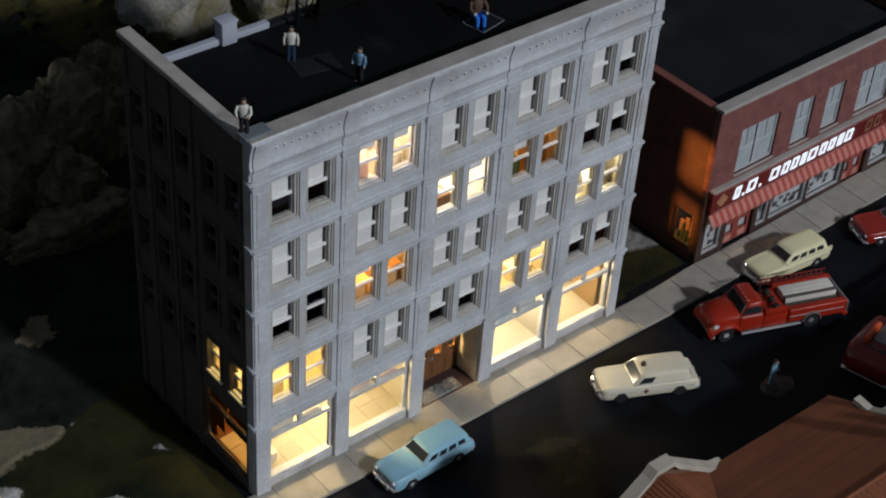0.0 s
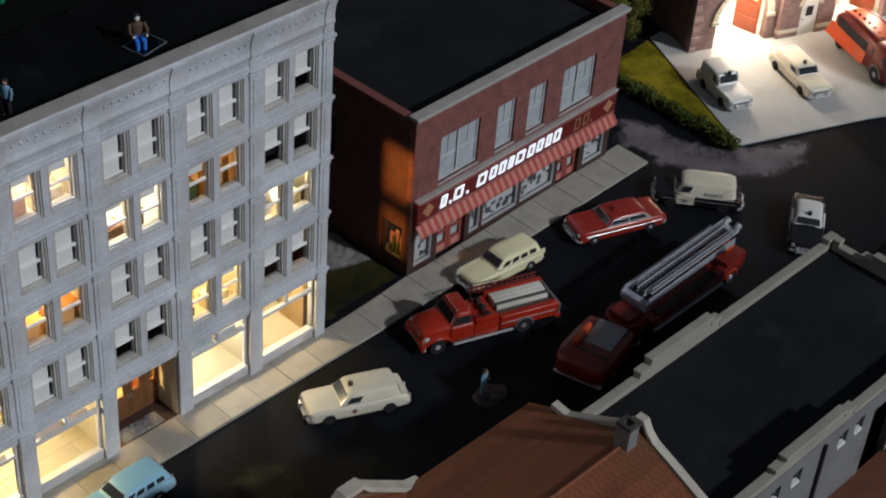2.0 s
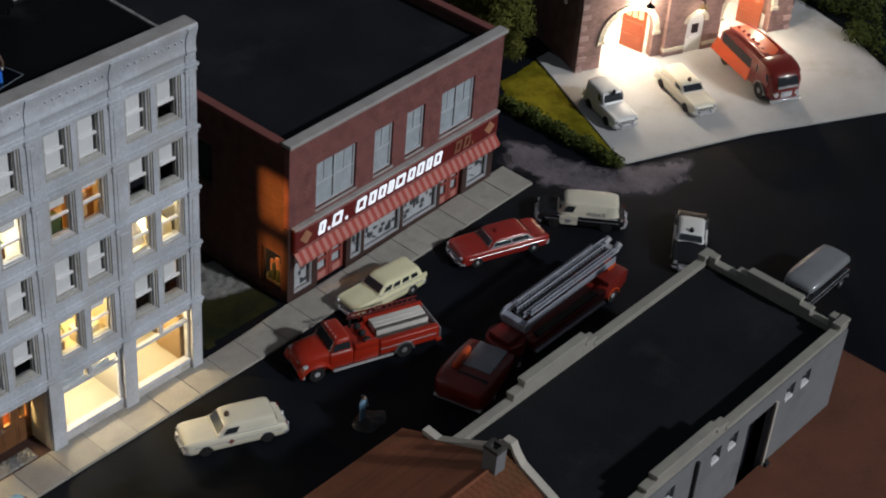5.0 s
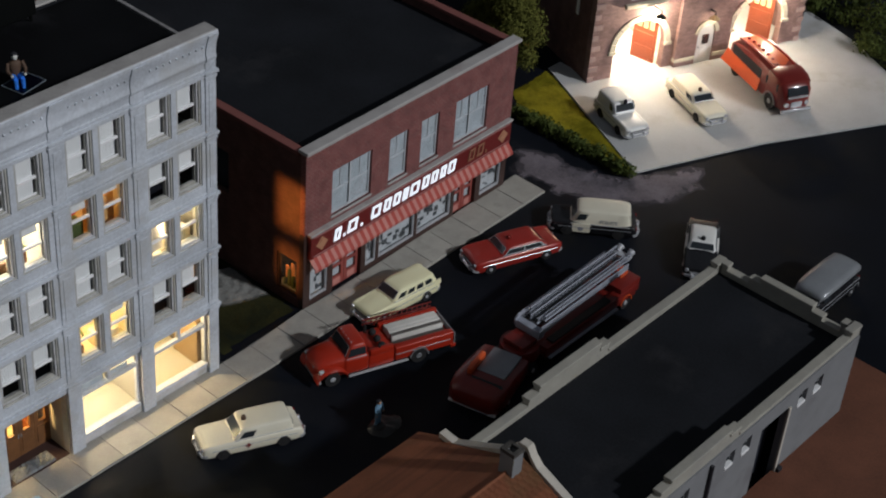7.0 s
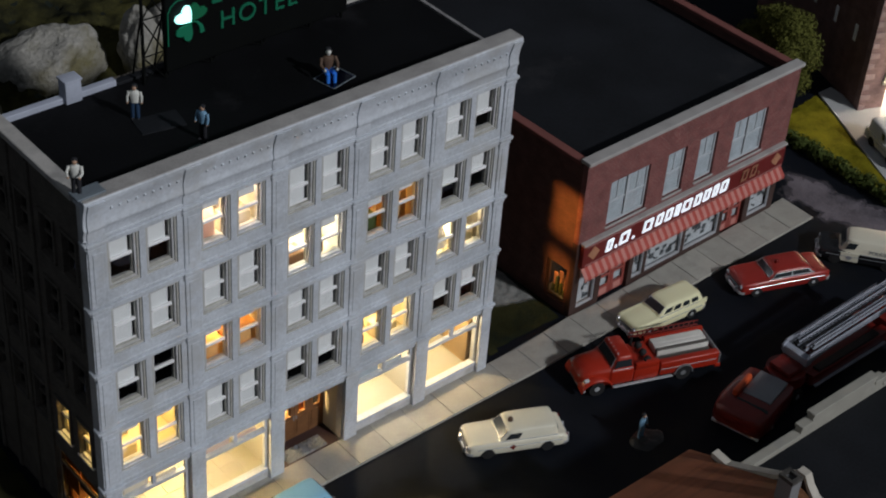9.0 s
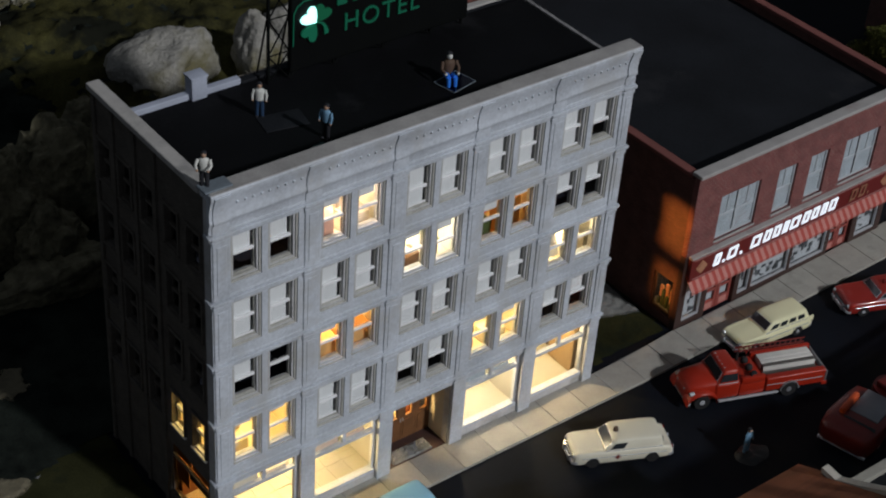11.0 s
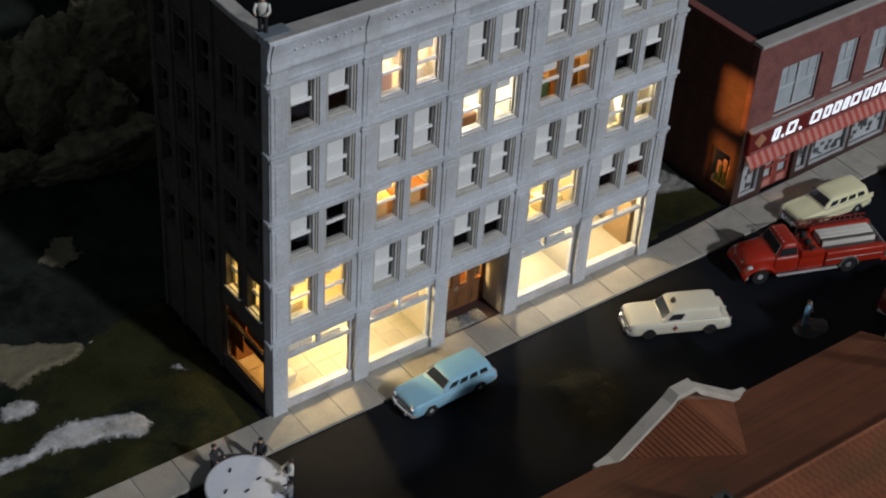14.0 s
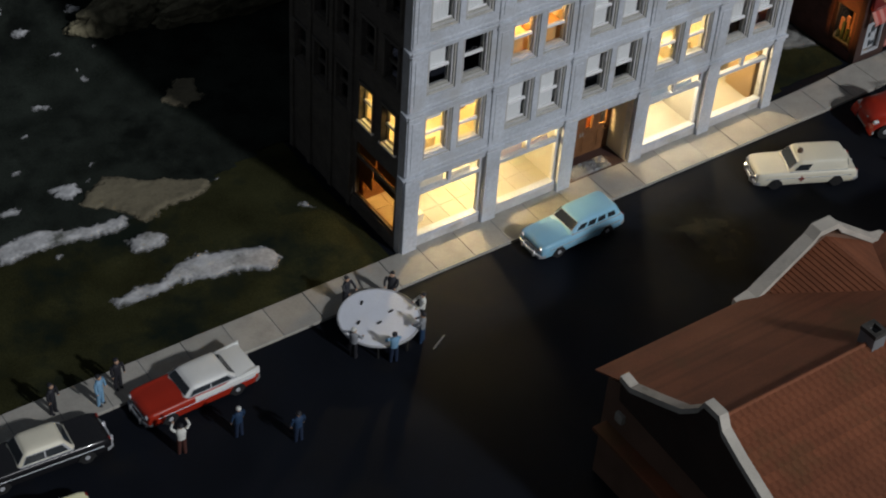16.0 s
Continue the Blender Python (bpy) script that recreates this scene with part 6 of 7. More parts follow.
sheet("shoulder", [(52.4, 1.4), (55.2, 3.8), (56.5, 1.6), (57.0, -1.6), (57.8, -3.6), (59.4, -4.6), (62.6, -6.2), (63.6, -7.4), (61.0, -8.8), (57.2, -8.4), (54.4, -6.2), (52.6, -2.6)], 0.05, "shoulder", "grey-violet gravel shoulder fading into the asphalt", "gravel", bumps=0.03, step=0.12, edge=1.5, warp=0.6)
bm = bmesh.new()
prism(bm, [(58.75, -4.35), (68.6, -8.3), (78.0, -13.1), (82.5, -15.4), (84.0, -9.5), (86.4, -5.0), (88.0, 0.5), (83.2, -1.7), (66.2, 5.3), (66.4, 8.4), (65.0, 8.4)], 0.0, 0.14)
solid("yard", bm, "apron", "pale concrete yard before the fire station", "yard", kind="structure")
bm = bmesh.new()
prism(bm, [(24, -44), (51.65, -44), (51.65, -25.2), (46.9, -25.2), (46.9, -27.45), (24, -27.45)], 0.0, 1.05)
solid("paving", bm, "paving", "reddish brown paving beside the garage", "paving", kind="structure")
scrub = []
for k in range(46):
    t = k / 45
    bx, by = 82.3 + 6.5 * t, -13.6 + 15.5 * t
    d = rng.uniform(0, 1) ** 2 * 7
    scrub.append((bx + 0.7 + d + rng.uniform(-0.4, 0.4), by - 0.35 * d + rng.uniform(-0.4, 0.4), 0.5 + 0.25 * d * rng.random(), rng.uniform(0.6, 1.2)))
leaves("hedge", scrub, 0.14, 190, "leaf", 9, label="dark ragged scrub along the edge of the yard", category="hedge")
# shop-window light on the road, painted in as a thin sheet
sheet("road_dust", [(11.4, -2.9), (16.6, -3.4), (18.8, -7.0), (15.6, -12.4), (11.0, -10.6), (11.2, -6.0)], 0.02, "road_dust", "olive-brown shop light painted on the asphalt", "road", bumps=0.004, step=0.15, edge=3.4, warp=0.5)


# ---- vehicles: all point along +x of their own axes ----
def wheel(parent, x, y, r=0.37, w=0.24, hub="silver", arch=None):
    s = 1 if y > 0 else -1
    bm = bmesh.new()
    cyl(bm, (x, y - s * w, r), (x, y, r), r, n=18)
    wh = part("wheel", bm, "tyre", parent, smooth=40)
    bm = bmesh.new()
    cyl(bm, (x, y - s * 0.04, r), (x, y + s * 0.02, r), r * 0.42, r * 0.32, 14)
    part("rim", bm, hub, wh, smooth=40)
    if arch:
        bm = bmesh.new()
        n = 12
        for k in range(n):
            a0, a1 = math.pi * k / n, math.pi * (k + 1) / n
            ri, ro = (r * 1.12, r * 1.26) if r > 0.4 else (r * 1.1, r * 1.26)
            pts = [(x + ri * math.cos(a0), r + ri * math.sin(a0)), (x + ro * math.cos(a0), r + ro * math.sin(a0)), (x + ro * math.cos(a1), r + ro * math.sin(a1)), (x + ri * math.cos(a1), r + ri * math.sin(a1))]
            upright(bm, pts, y - s * 0.35, y + s * (0.06 if r > 0.4 else 0.025))
        part("wheel_arch", bm, arch, wh, smooth=40)
    return wh


def ring(x, w, zb, zt, crown=0.07, tuck=0.9):
    half = [(w * tuck, zb), (w, zb + 0.12), (w * 1.01, (zb + zt) / 2), (w * 0.99, zt - 0.16), (w * 0.92, zt - 0.04), (w * 0.6, zt + crown * 0.6)]
    return [(x, -y, z) for y, z in half] + [(x, 0, zt + crown)] + [(x, y, z) for y, z in half[::-1]]


def lerp(a, b, t):
    return tuple(p + (q - p) * t for p, q in zip(a, b))


def pane_on(c00, c10, c11, c01, u0, u1, v0, v1):
    """A sub-rectangle of a four-cornered face."""
    f = lambda u, v: lerp(lerp(c00, c10, u), lerp(c01, c11, u), v)
    return f(u0, v0), f(u1, v0), f(u1, v1), f(u0, v1)


def cabin(car, x0, x1, wb, zb, xt0, xt1, wt, zt, paint, sides=2, rear=True, blank_from=9, glass_mat="carglass", zfrac=(0.12, 0.86), soft=0.2):
    """Pillars, roof and panes over the body: x0 to x1 at the belt, xt0 to xt1 at the eaves."""
    bm = bmesh.new()
    z1 = zt - 0.12

    def oval(a, b, w, z, e):
        out = []
        for k in range(32):
            q = math.tau * (k + 0.5) / 32
            c, s = math.cos(q), math.sin(q)
            out.append(((a + b) / 2 + (b - a) / 2 * math.copysign(abs(c) ** e, c), w * math.copysign(abs(s) ** e, s), z))
        return out
    lt, wd = xt1 - xt0, wt
    loft(bm, [oval(x0, x1, wb, zb, soft), oval(xt0, xt1, wt, z1, soft + 0.04), oval(xt0 + 0.03 * lt, xt1 - 0.03 * lt, wd * 0.94, z1 + 0.055, soft + 0.1), oval(xt0 + 0.08 * lt, xt1 - 0.09 * lt, wd * 0.82, z1 + 0.095, 0.38), oval(xt0 + 0.2 * lt, xt1 - 0.22 * lt, wd * 0.55, zt, 0.5), oval(xt0 + 0.38 * lt, xt1 - 0.4 * lt, wd * 0.2, zt + 0.015, 0.7)])
    cab = part("roof", bm, paint, car, smooth=35)
    b = {(0, 0): (x0, -wb, zb), (1, 0): (x1, -wb, zb), (1, 1): (x1, wb, zb), (0, 1): (x0, wb, zb)}
    t = {(0, 0): (xt0, -wt, z1), (1, 0): (xt1, -wt, z1), (1, 1): (xt1, wt, z1), (0, 1): (xt0, wt, z1)}
    v0, v1 = zfrac if zfrac[0] > 0.2 else (0.22, 0.80) if sides < 4 else (0.30, 0.78)
    bm = bmesh.new()  # bright frames round the glass and along the belt
    quad(bm, *pane_on(b[1, 0], b[1, 1], t[1, 1], t[1, 0], 0.07, 0.93, v0 - 0.03, 0.93), 0.012)
    for s in (-1, 1):
        box(bm, x0 + 0.12, x1 - 0.1, min(s * (wb - 0.03), s * (wb + 0.02)), max(s * (wb - 0.03), s * (wb + 0.02)), zb + 0.03, zb + 0.065)
    if blank_from > 4 and sides == 2:
        for s in (0, 1):
            q = ((b[0, 0], b[1, 0], t[1, 0], t[0, 0]), (b[1, 1], b[0, 1], t[0, 1], t[1, 1]))[s]
            quad(bm, *pane_on(*q, 0.05, 0.95, v0 - 0.05, v1 + 0.06), 0.01)
    part("window_trim", bm, "chrome", cab)
    bm = bmesh.new()
    quad(bm, *pane_on(b[1, 0], b[1, 1], t[1, 1], t[1, 0], 0.09, 0.91, v0, 0.9), 0.03)
    part("windscreen", bm, glass_mat, cab)
    if rear:
        bm = bmesh.new()
        quad(bm, *pane_on(b[0, 1], b[0, 0], t[0, 0], t[0, 1], 0.12, 0.88, v0, 0.86), 0.02)
        part("rear_window", bm, glass_mat, cab)
    for k in range(sides):
        if k >= blank_from:
            continue
        u1 = 0.93 - 0.86 * k / sides
        u0 = 0.93 - 0.86 * (k + 1) / sides + (0.035 if sides < 3 else 0.06)
        for s in (0, 1):
            bm = bmesh.new()
            if s == 0:
                quad(bm, *pane_on(b[0, 0], b[1, 0], t[1, 0], t[0, 0], u0, u1, v0, v1), 0.03)
            else:
                quad(bm, *pane_on(b[1, 1], b[0, 1], t[0, 1], t[1, 1], 1 - u1, 1 - u0, v0, v1), 0.03)
            part("side_window", bm, glass_mat, cab)
    return cab


def motor_car(label, m, L=5.6, W=2.0, H=1.62, paint="white", roof_paint=None, style="sedan", side_paint=None, hub="silver", category="car", chrome=True, fins=0.0, beacon=None, fwd=0.0, back=0.0, soft=0.2, top=0.78):
    car = thing({"wagon": "station_wagon", "delivery": "ambulance", "panel": "panel_van"}.get(style, "car"), label, category, m, group="parked vehicles")
    h, w = L / 2, W / 2
    belt, zb = 0.99, 0.19

    def station(x, k, zt, hood, low):
        """One cross-section: rocker, full sides, wing tops, and the bonnet or boot between them."""
        half = [(0.80 * k * w, low), (0.95 * k * w, low + 0.03), (0.99 * k * w, low + 0.12), (1.01 * k * w, low + 0.32), (1.005 * k * w, zt - 0.22), (0.985 * k * w, zt - 0.10), (0.94 * k * w, zt - 0.02), (0.86 * k * w, zt + 0.015), (0.76 * k * w, zt), (0.66 * k * w, zt - 0.03 + 0.4 * hood), (0.4 * k * w, zt - 0.02 + 0.85 * hood)]
        return [(x, -y, z) for y, z in half] + [(x, 0, zt - 0.02 + hood)] + [(x, y, z) for y, z in half[::-1]]
    rows = [(h + 0.02, 0.80, belt - 0.24, 0.0, zb + 0.14), (h, 0.90, belt - 0.15, 0.01, zb + 0.06), (h - 0.08, 0.955, belt - 0.07, 0.03, zb + 0.02), (h - 0.3, 0.985, belt - 0.015, 0.05, zb), (h - 0.9, 1.0, belt, 0.075, zb), (h - 1.6, 1.0, belt + 0.01, 0.09, zb), (h - 2.0, 1.0, belt + 0.015, 0.07, zb), (0.0, 1.0, belt + 0.02, 0.03, zb), (-h + 1.7, 1.0, belt + 0.015, 0.04, zb), (-h + 0.9, 1.0, belt + 0.01, 0.035, zb), (-h + 0.35, 0.985, belt - 0.02, 0.01, zb), (-h + 0.1, 0.955, belt - 0.08, 0.0, zb + 0.04), (-h + 0.0, 0.90, belt - 0.18, -0.01, zb + 0.1), (-h - 0.02, 0.82, belt - 0.28, -0.01, zb + 0.18)]
    bm = bmesh.new()
    loft(bm, [station(*r) for r in rows])
    body = part("body", bm, paint, car, smooth=50)
    if side_paint:
        for s in (-1, 1):
            bm = bmesh.new()
            rbox(bm, -h + 0.2, h - 2.3, s * w * 0.9, s * (w * 1.01 + 0.012), belt - 0.28, belt - 0.02, 0.02, 1)
            part("side_panel", bm, side_paint, body)
    for s in (-1, 1):  # lamps under hooded wings, chrome strip
        bm = bmesh.new()
        cyl(bm, (h - 0.12, s * (w - 0.25), belt - 0.24), (h + 0.06, s * (w - 0.25), belt - 0.25), 0.15, 0.12, 12)
        part("headlight", bm, "chrome" if chrome else "silver", car, smooth=40)
        bm = bmesh.new()
        rbox(bm, -h - 0.03, -h + 0.12, s * (w - 0.24) - 0.1, s * (w - 0.24) + 0.1, belt - 0.38, belt - 0.1, 0.04)
        part("tail_light", bm, "lamp_red", car, smooth=40)
        bm = bmesh.new()
        rbox(bm, -h + 0.35, h - 0.45, s * (w * 1.005) - 0.02, s * (w * 1.005) + 0.025, belt - 0.33, belt - 0.29, 0.01, 1)
        part("trim_strip", bm, "chrome" if paint == "red_car" else "trim_grey", body)
        if fins:
            bm = bmesh.new()
            loft(bm, [[(x, s * (w - 0.08) - 0.09, belt - 0.2), (x, s * (w - 0.08) + 0.06, belt - 0.2), (x, s * (w - 0.08) + 0.03, z), (x, s * (w - 0.08) - 0.05, z)] for x, z in ((-h + 1.8, belt - 0.02), (-h + 0.6, belt + fins * 0.6), (-h - 0.02, belt + fins))])
            part("tail_fin", bm, side_paint or paint, body)
    for x, s in ((h, 1), (-h, -1)):  # bumpers
        bm = bmesh.new()
        prof = [(-w * 0.98, -0.20), (-w * 0.85, 0.02), (-w * 0.4, 0.09), (0, 0.11), (w * 0.4, 0.09), (w * 0.85, 0.02), (w * 0.98, -0.20)]
        loft(bm, [[(x + s * d, y, 0.27), (x + s * (d + 0.09), y, 0.30), (x + s * (d + 0.09), y, 0.44), (x + s * d, y, 0.47)] for y, d in prof])
        for y in (-w * 0.45, w * 0.45):
            rbox(bm, min(x + s * 0.05, x + s * 0.24), max(x + s * 0.05, x + s * 0.24), y - 0.06, y + 0.06, 0.24, 0.58, 0.03)
        part("bumper", bm, "chrome" if chrome else "trim_grey", car, smooth=40)
    bm = bmesh.new()
    rbox(bm, h - 0.1, h + 0.03, -w * 0.62, w * 0.62, 0.47, belt - 0.26, 0.03)
    grille = part("grille", bm, "tyre", car)
    for k in range(3):
        g = bmesh.new()
        box(g, h + 0.02, h + 0.06, -w * 0.6, w * 0.6, 0.49 + k * 0.07, 0.52 + k * 0.07)
        part("grille_bar", g, "chrome", grille)
    for x in (h - 1.05, -h + 1.15):
        for s in (-1, 1):
            # dark half-disc on the body side stands in for the wheel opening's shade
            well = bmesh.new()
            upright(well, [(x + 0.41 * math.cos(math.pi * k / 12), 0.22 + 0.43 * math.sin(math.pi * k / 12)) for k in range(13)], s * (w - 0.2), s * (w * 1.01 + 0.012))
            part("wheel_well", well, "tyre", car)
            wheel(car, x, s * (w * 1.01 + 0.02), 0.34, hub=hub)
    rp = roof_paint or paint
    if style == "wagon":
        cab = cabin(car, -h + 0.15, h - 1.75, w * 0.93, belt, -h + 0.42, h - 2.4, w * 0.80, H, rp, sides=4)
    elif style == "delivery":
        cab = cabin(car, -h + 0.5, h - 1.65, w * 0.93, belt, -h + 0.62, h - 2.2, w * 0.83, H + 0.06, rp, sides=3, blank_from=1)
    elif style == "panel":
        cab = cabin(car, -h + 0.1 + back, h - 1.7 + fwd, w * 0.97, belt - 0.1, -h + 0.22 + back, h - 2.2 + fwd, w * 0.84, H + 0.35, rp, sides=4, blank_from=1, zfrac=(0.38, 0.85), soft=soft)
    else:
        cab = cabin(car, -h + 1.0 + back, h - 1.85, w * 0.90, belt, -h + 1.45 + back, h - 2.28, w * top, H - 0.03, rp, sides=2)
    if beacon:
        bm = bmesh.new()
        zr = H + {"delivery": 0.06, "panel": 0.35}.get(style, -0.05)
        cyl(bm, (0.3, 0, zr - 0.06), (0.3, 0, zr + 0.1), 0.15, 0.14, 12)
        ball(bm, (0.3, 0, zr + 0.1), 0.14)
        part("beacon", bm, beacon, cab, smooth=50)
    return car


def cross_on(car, x, y, z, s=0.16, material="red_dark"):
    bm = bmesh.new()
    box(bm, x - s, x + s, y - 0.015, y + 0.015, z - s * 0.33, z + s * 0.33)
    box(bm, x - s * 0.33, x + s * 0.33, y - 0.017, y + 0.017, z - s, z + s)
    part("cross", bm, material, car, "small dark cross badge")


amb = motor_car("ivory ambulance wagon with dark cross on its door", place(22.1, -5.62, 0, 155.2), 5.6, 2.0, 1.62, "ivory_car", style="delivery", hub="tyre", beacon="fig_brown", category="ambulance")
for s in (-1, 1):
    cross_on(amb, 0.35, s * 1.015, 0.62)
motor_car("powder blue station wagon parked at the kerb by the hotel", place(8.45, -3.2, 0, 181), 5.3, 1.95, 1.62, "blue_car", style="wagon", category="car")
motor_car("cream station wagon parked at the kerb by the store", place(36.55, -2.9, 0, 175), 5.6, 1.9, 1.65, "cream_car", style="wagon", category="car", fins=0.12)
motor_car("red fire chief sedan with chrome trim and low fins", place(45.3, -4.6, 0, 160), 6.2, 2.2, 1.55, "red_car", style="sedan", fins=0.0, beacon="lamp_red", category="car")
pv = motor_car("black and white police panel van with lettered side", place(51.6, -6.25, 0, 128), 5.5, 2.05, 1.52, "black", roof_paint="ivory_car", style="panel", category="police van", hub="tyre", fwd=0.6, back=0.25, soft=0.3)
pc = motor_car("black police sedan with white roof and dark beacon", place(54.4, -12.8, 0, 212), 5.6, 2.05, 1.55, "black", roof_paint="white", style="sedan", beacon="fig_dark", category="police car")
sv = motor_car("dark panel van with silver roof behind the garage", place(55.6, -20.7, 0, 181), 6.9, 2.25, 1.5, "black", style="panel", category="van", soft=0.34)
wv = motor_car("rounded white panel van in the station yard", place(63.0, 0.2, 0.14, 248), 4.6, 2.0, 1.5, "white", style="panel", beacon="fig_dark", category="van", hub="tyre", soft=0.36)
bm = bmesh.new()
loft(bm, [[(x, -w, z - 0.34), (x, -w * 0.985, z - 0.2), (x, -w * 0.9, z - 0.07), (x, -w * 0.6, z), (x, 0, z + 0.03), (x, w * 0.6, z), (x, w * 0.9, z - 0.07), (x, w * 0.985, z - 0.2), (x, w, z - 0.34)]
          for x, w, z in ((-3.5, 0.72, 1.62), (-3.42, 0.9, 1.76), (-3.2, 1.02, 1.87), (-2.4, 1.07, 1.94), (-0.8, 1.09, 1.97), (0.4, 1.08, 1.96), (1.0, 1.03, 1.9), (1.3, 0.95, 1.8), (1.42, 0.8, 1.68))])
part("roof_shell", bm, "van_silver", sv, "rounded silver roof", smooth=55)
motor_car("ivory ambulance sedan parked in the station yard", place(68.85, -2.15, 0.14, 246), 5.6, 2.0, 1.5, "ivory_car", style="delivery", hub="tyre", beacon="fig_brown", category="ambulance")
motor_car("red and white two-tone sedan with tail fins at the kerb", place(-13.1, -3.2, 0, 181), 5.6, 2.05, 1.5, "red_truck", roof_paint="white", side_paint="white", fins=0.16, category="car", chrome=False)
motor_car("black sedan with pale roof at the kerb", place(-20.7, -3.3, 0, 176), 6.0, 1.95, 1.66, "black", roof_paint="ivory_car", category="car", back=0.55, top=0.68)
motor_car("cream sedan standing in the dark street", place(-22.8, -7.3, 0, 178), 5.6, 2.05, 1.5, "cream_car", category="car")
# white tail deck of the two-tone car and white doors of the police van
for ob in list(scene.objects):
    if ob.get("label", "").startswith("red and white two-tone"):
        bm = bmesh.new()
        rbox(bm, -2.76, -1.25, -0.95, 0.95, 0.80, 1.06, 0.08)
        part("boot_lid", bm, "white", ob, smooth=40)
for s in (-1, 1):
    bm = bmesh.new()
    rbox(bm, 0.25, 1.4, s * 1.0, s * 1.045, 0.30, 0.98, 0.02, 1)
    part("door", bm, "ivory_car", pv, "white door with a dark badge")
    bm = bmesh.new()
    upright(bm, [(x + 0.55, z) for x, z in ((0.1, 0.68), (0.3, 0.72), (0.5, 0.68), (0.46, 0.5), (0.3, 0.42), (0.14, 0.5))], s * 1.05 - 0.015, s * 1.05 + 0.015)
    part("badge", bm, "fig_grey", pv)


def lettering(text, size, m, material, parent, extrude=0.01):
    fc = bpy.data.curves.new("lettering", "FONT")
    fc.body, fc.size, fc.extrude = text, size * K, extrude * K
    fo = bpy.data.objects.new("lettering", fc)
    scene.collection.objects.link(fo)
    bpy.context.view_layer.update()
    me = bpy.data.meshes.new_from_object(fo.evaluated_get(bpy.context.evaluated_depsgraph_get()))
    bpy.data.objects.remove(fo)
    me.materials.clear()
    me.materials.append(M[material])
    ob = new("lettering", me)
    ob.parent = parent
    ob.matrix_basis = m
    return ob


lettering("POLICE", 0.36, pose(-0.3 * K, 0.985 * K, 1.06 * K, 81, 0, 180), "fig_grey", pv)
lettering("POLICE", 0.36, pose(-1.7 * K, -0.985 * K, 1.06 * K, 81, 0, 0), "fig_grey", pv)
for s in (-1, 1):  # white doors of the police sedan
    bm = bmesh.new()
    rbox(bm, -0.75, 0.6, min(s * 0.87, s * 1.05), max(s * 0.87, s * 1.05), 0.32, 1.03, 0.03, 1)
    part("door", bm, "white", pc, "white front door")

# pumper: round-nosed engine with open hose bed
pump = thing("fire_engine", "red pumper fire engine with open hose bed and ladder rack", "fire engine", place(32.2, -5.7, 0, 160) @ Matrix.Scale(1.07, 4), group="parked vehicles")
bm = bmesh.new()
loft(bm, [ring(4.14, 0.45, 0.5, 0.98, 0.1), ring(4.08, 0.66, 0.46, 1.12, 0.12), ring(3.92, 0.8, 0.42, 1.27, 0.14), ring(3.6, 0.88, 0.4, 1.38, 0.16), ring(3.1, 0.94, 0.4, 1.45, 0.17), ring(2.65, 1.0, 0.4, 1.5, 0.16), ring(2.4, 1.04, 0.4, 1.5, 0.12)])
part("bonnet", bm, "red_truck", pump, smooth=50)
for s in (-1, 1):
    bm = bmesh.new()
    n = 10
    rings = []
    for k in range(n + 1):
        a = math.pi * (0.02 + 0.98 * k / n)
        x, z = 3.28 + 0.88 * math.cos(a), 0.42 + 0.68 * math.sin(a)
        rings.append([(x, s * 0.55, z - 0.14), (x, s * 1.16, z - 0.18), (x, s * 1.19, z - 0.07), (x, s * 1.1, z + 0.02), (x, s * 0.9, z + 0.07), (x, s * 0.55, z + 0.09)])
    loft(bm, rings)
    part("front_wing", bm, "red_truck", pump, smooth=50)
    bm = bmesh.new()
    cyl(bm, (3.75, s * 0.92, 0.98), (4.0, s * 0.92, 0.96), 0.14, 0.12, 12)
    part("headlight", bm, "chrome", pump, smooth=40)
    bm = bmesh.new()
    rbox(bm, -1.2, 2.35, min(s * 1.04, s * 1.2), max(s * 1.04, s * 1.2), 0.34, 0.41, 0.02)
    part("running_board", bm, "silver", pump)
bm = bmesh.new()
rbox(bm, 3.95, 4.15, -1.15, 1.15, 0.35, 0.52, 0.05)
part("bumper", bm, "chrome", pump, smooth=40)
bm = bmesh.new()
rbox(bm, 4.02, 4.13, -0.5, 0.5, 0.58, 1.1, 0.08)
part("grille", bm, "chrome", pump, smooth=40)
bm = bmesh.new()
rbox(bm, 1.15, 2.6, -1.1, 1.1, 0.42, 1.5, 0.16, 3)
part("cab_body", bm, "red_truck", pump, smooth=50)
cabin(pump, 1.18, 2.55, 1.04, 1.42, 1.3, 2.2, 0.9, 2.25, "red_truck", sides=1)
for k in range(5):
    bm = bmesh.new()
    ball(bm, (2.05, -0.6 + 0.3 * k, 2.2), 0.06)
    part("roof_lamp", bm, "chrome", pump)
bm = bmesh.new()  # pump panel behind the cab
rbox(bm, -0.35, 1.14, -1.05, 1.05, 0.42, 1.25, 0.06)
rbox(bm, -0.3, 1.1, 0.8, 1.08, 1.2, 1.62, 0.08)
part("pump_body", bm, "red_truck", pump, smooth=40)
bm = bmesh.new()
for y in (-0.6, 0.0, 0.6):
    ball(bm, (0.2, y, 1.4), 0.22)
cyl(bm, (0.5, -0.9, 1.25), (0.5, -0.9, 1.75), 0.08, n=8)
cyl(bm, (0.5, 0.9, 1.25), (0.5, 0.9, 1.75), 0.08, n=8)
part("pump_gear", bm, "tyre", pump, smooth=40)
bm = bmesh.new()
rbox(bm, -3.9, -0.35, -1.15, -0.9, 0.5, 1.5, 0.06)
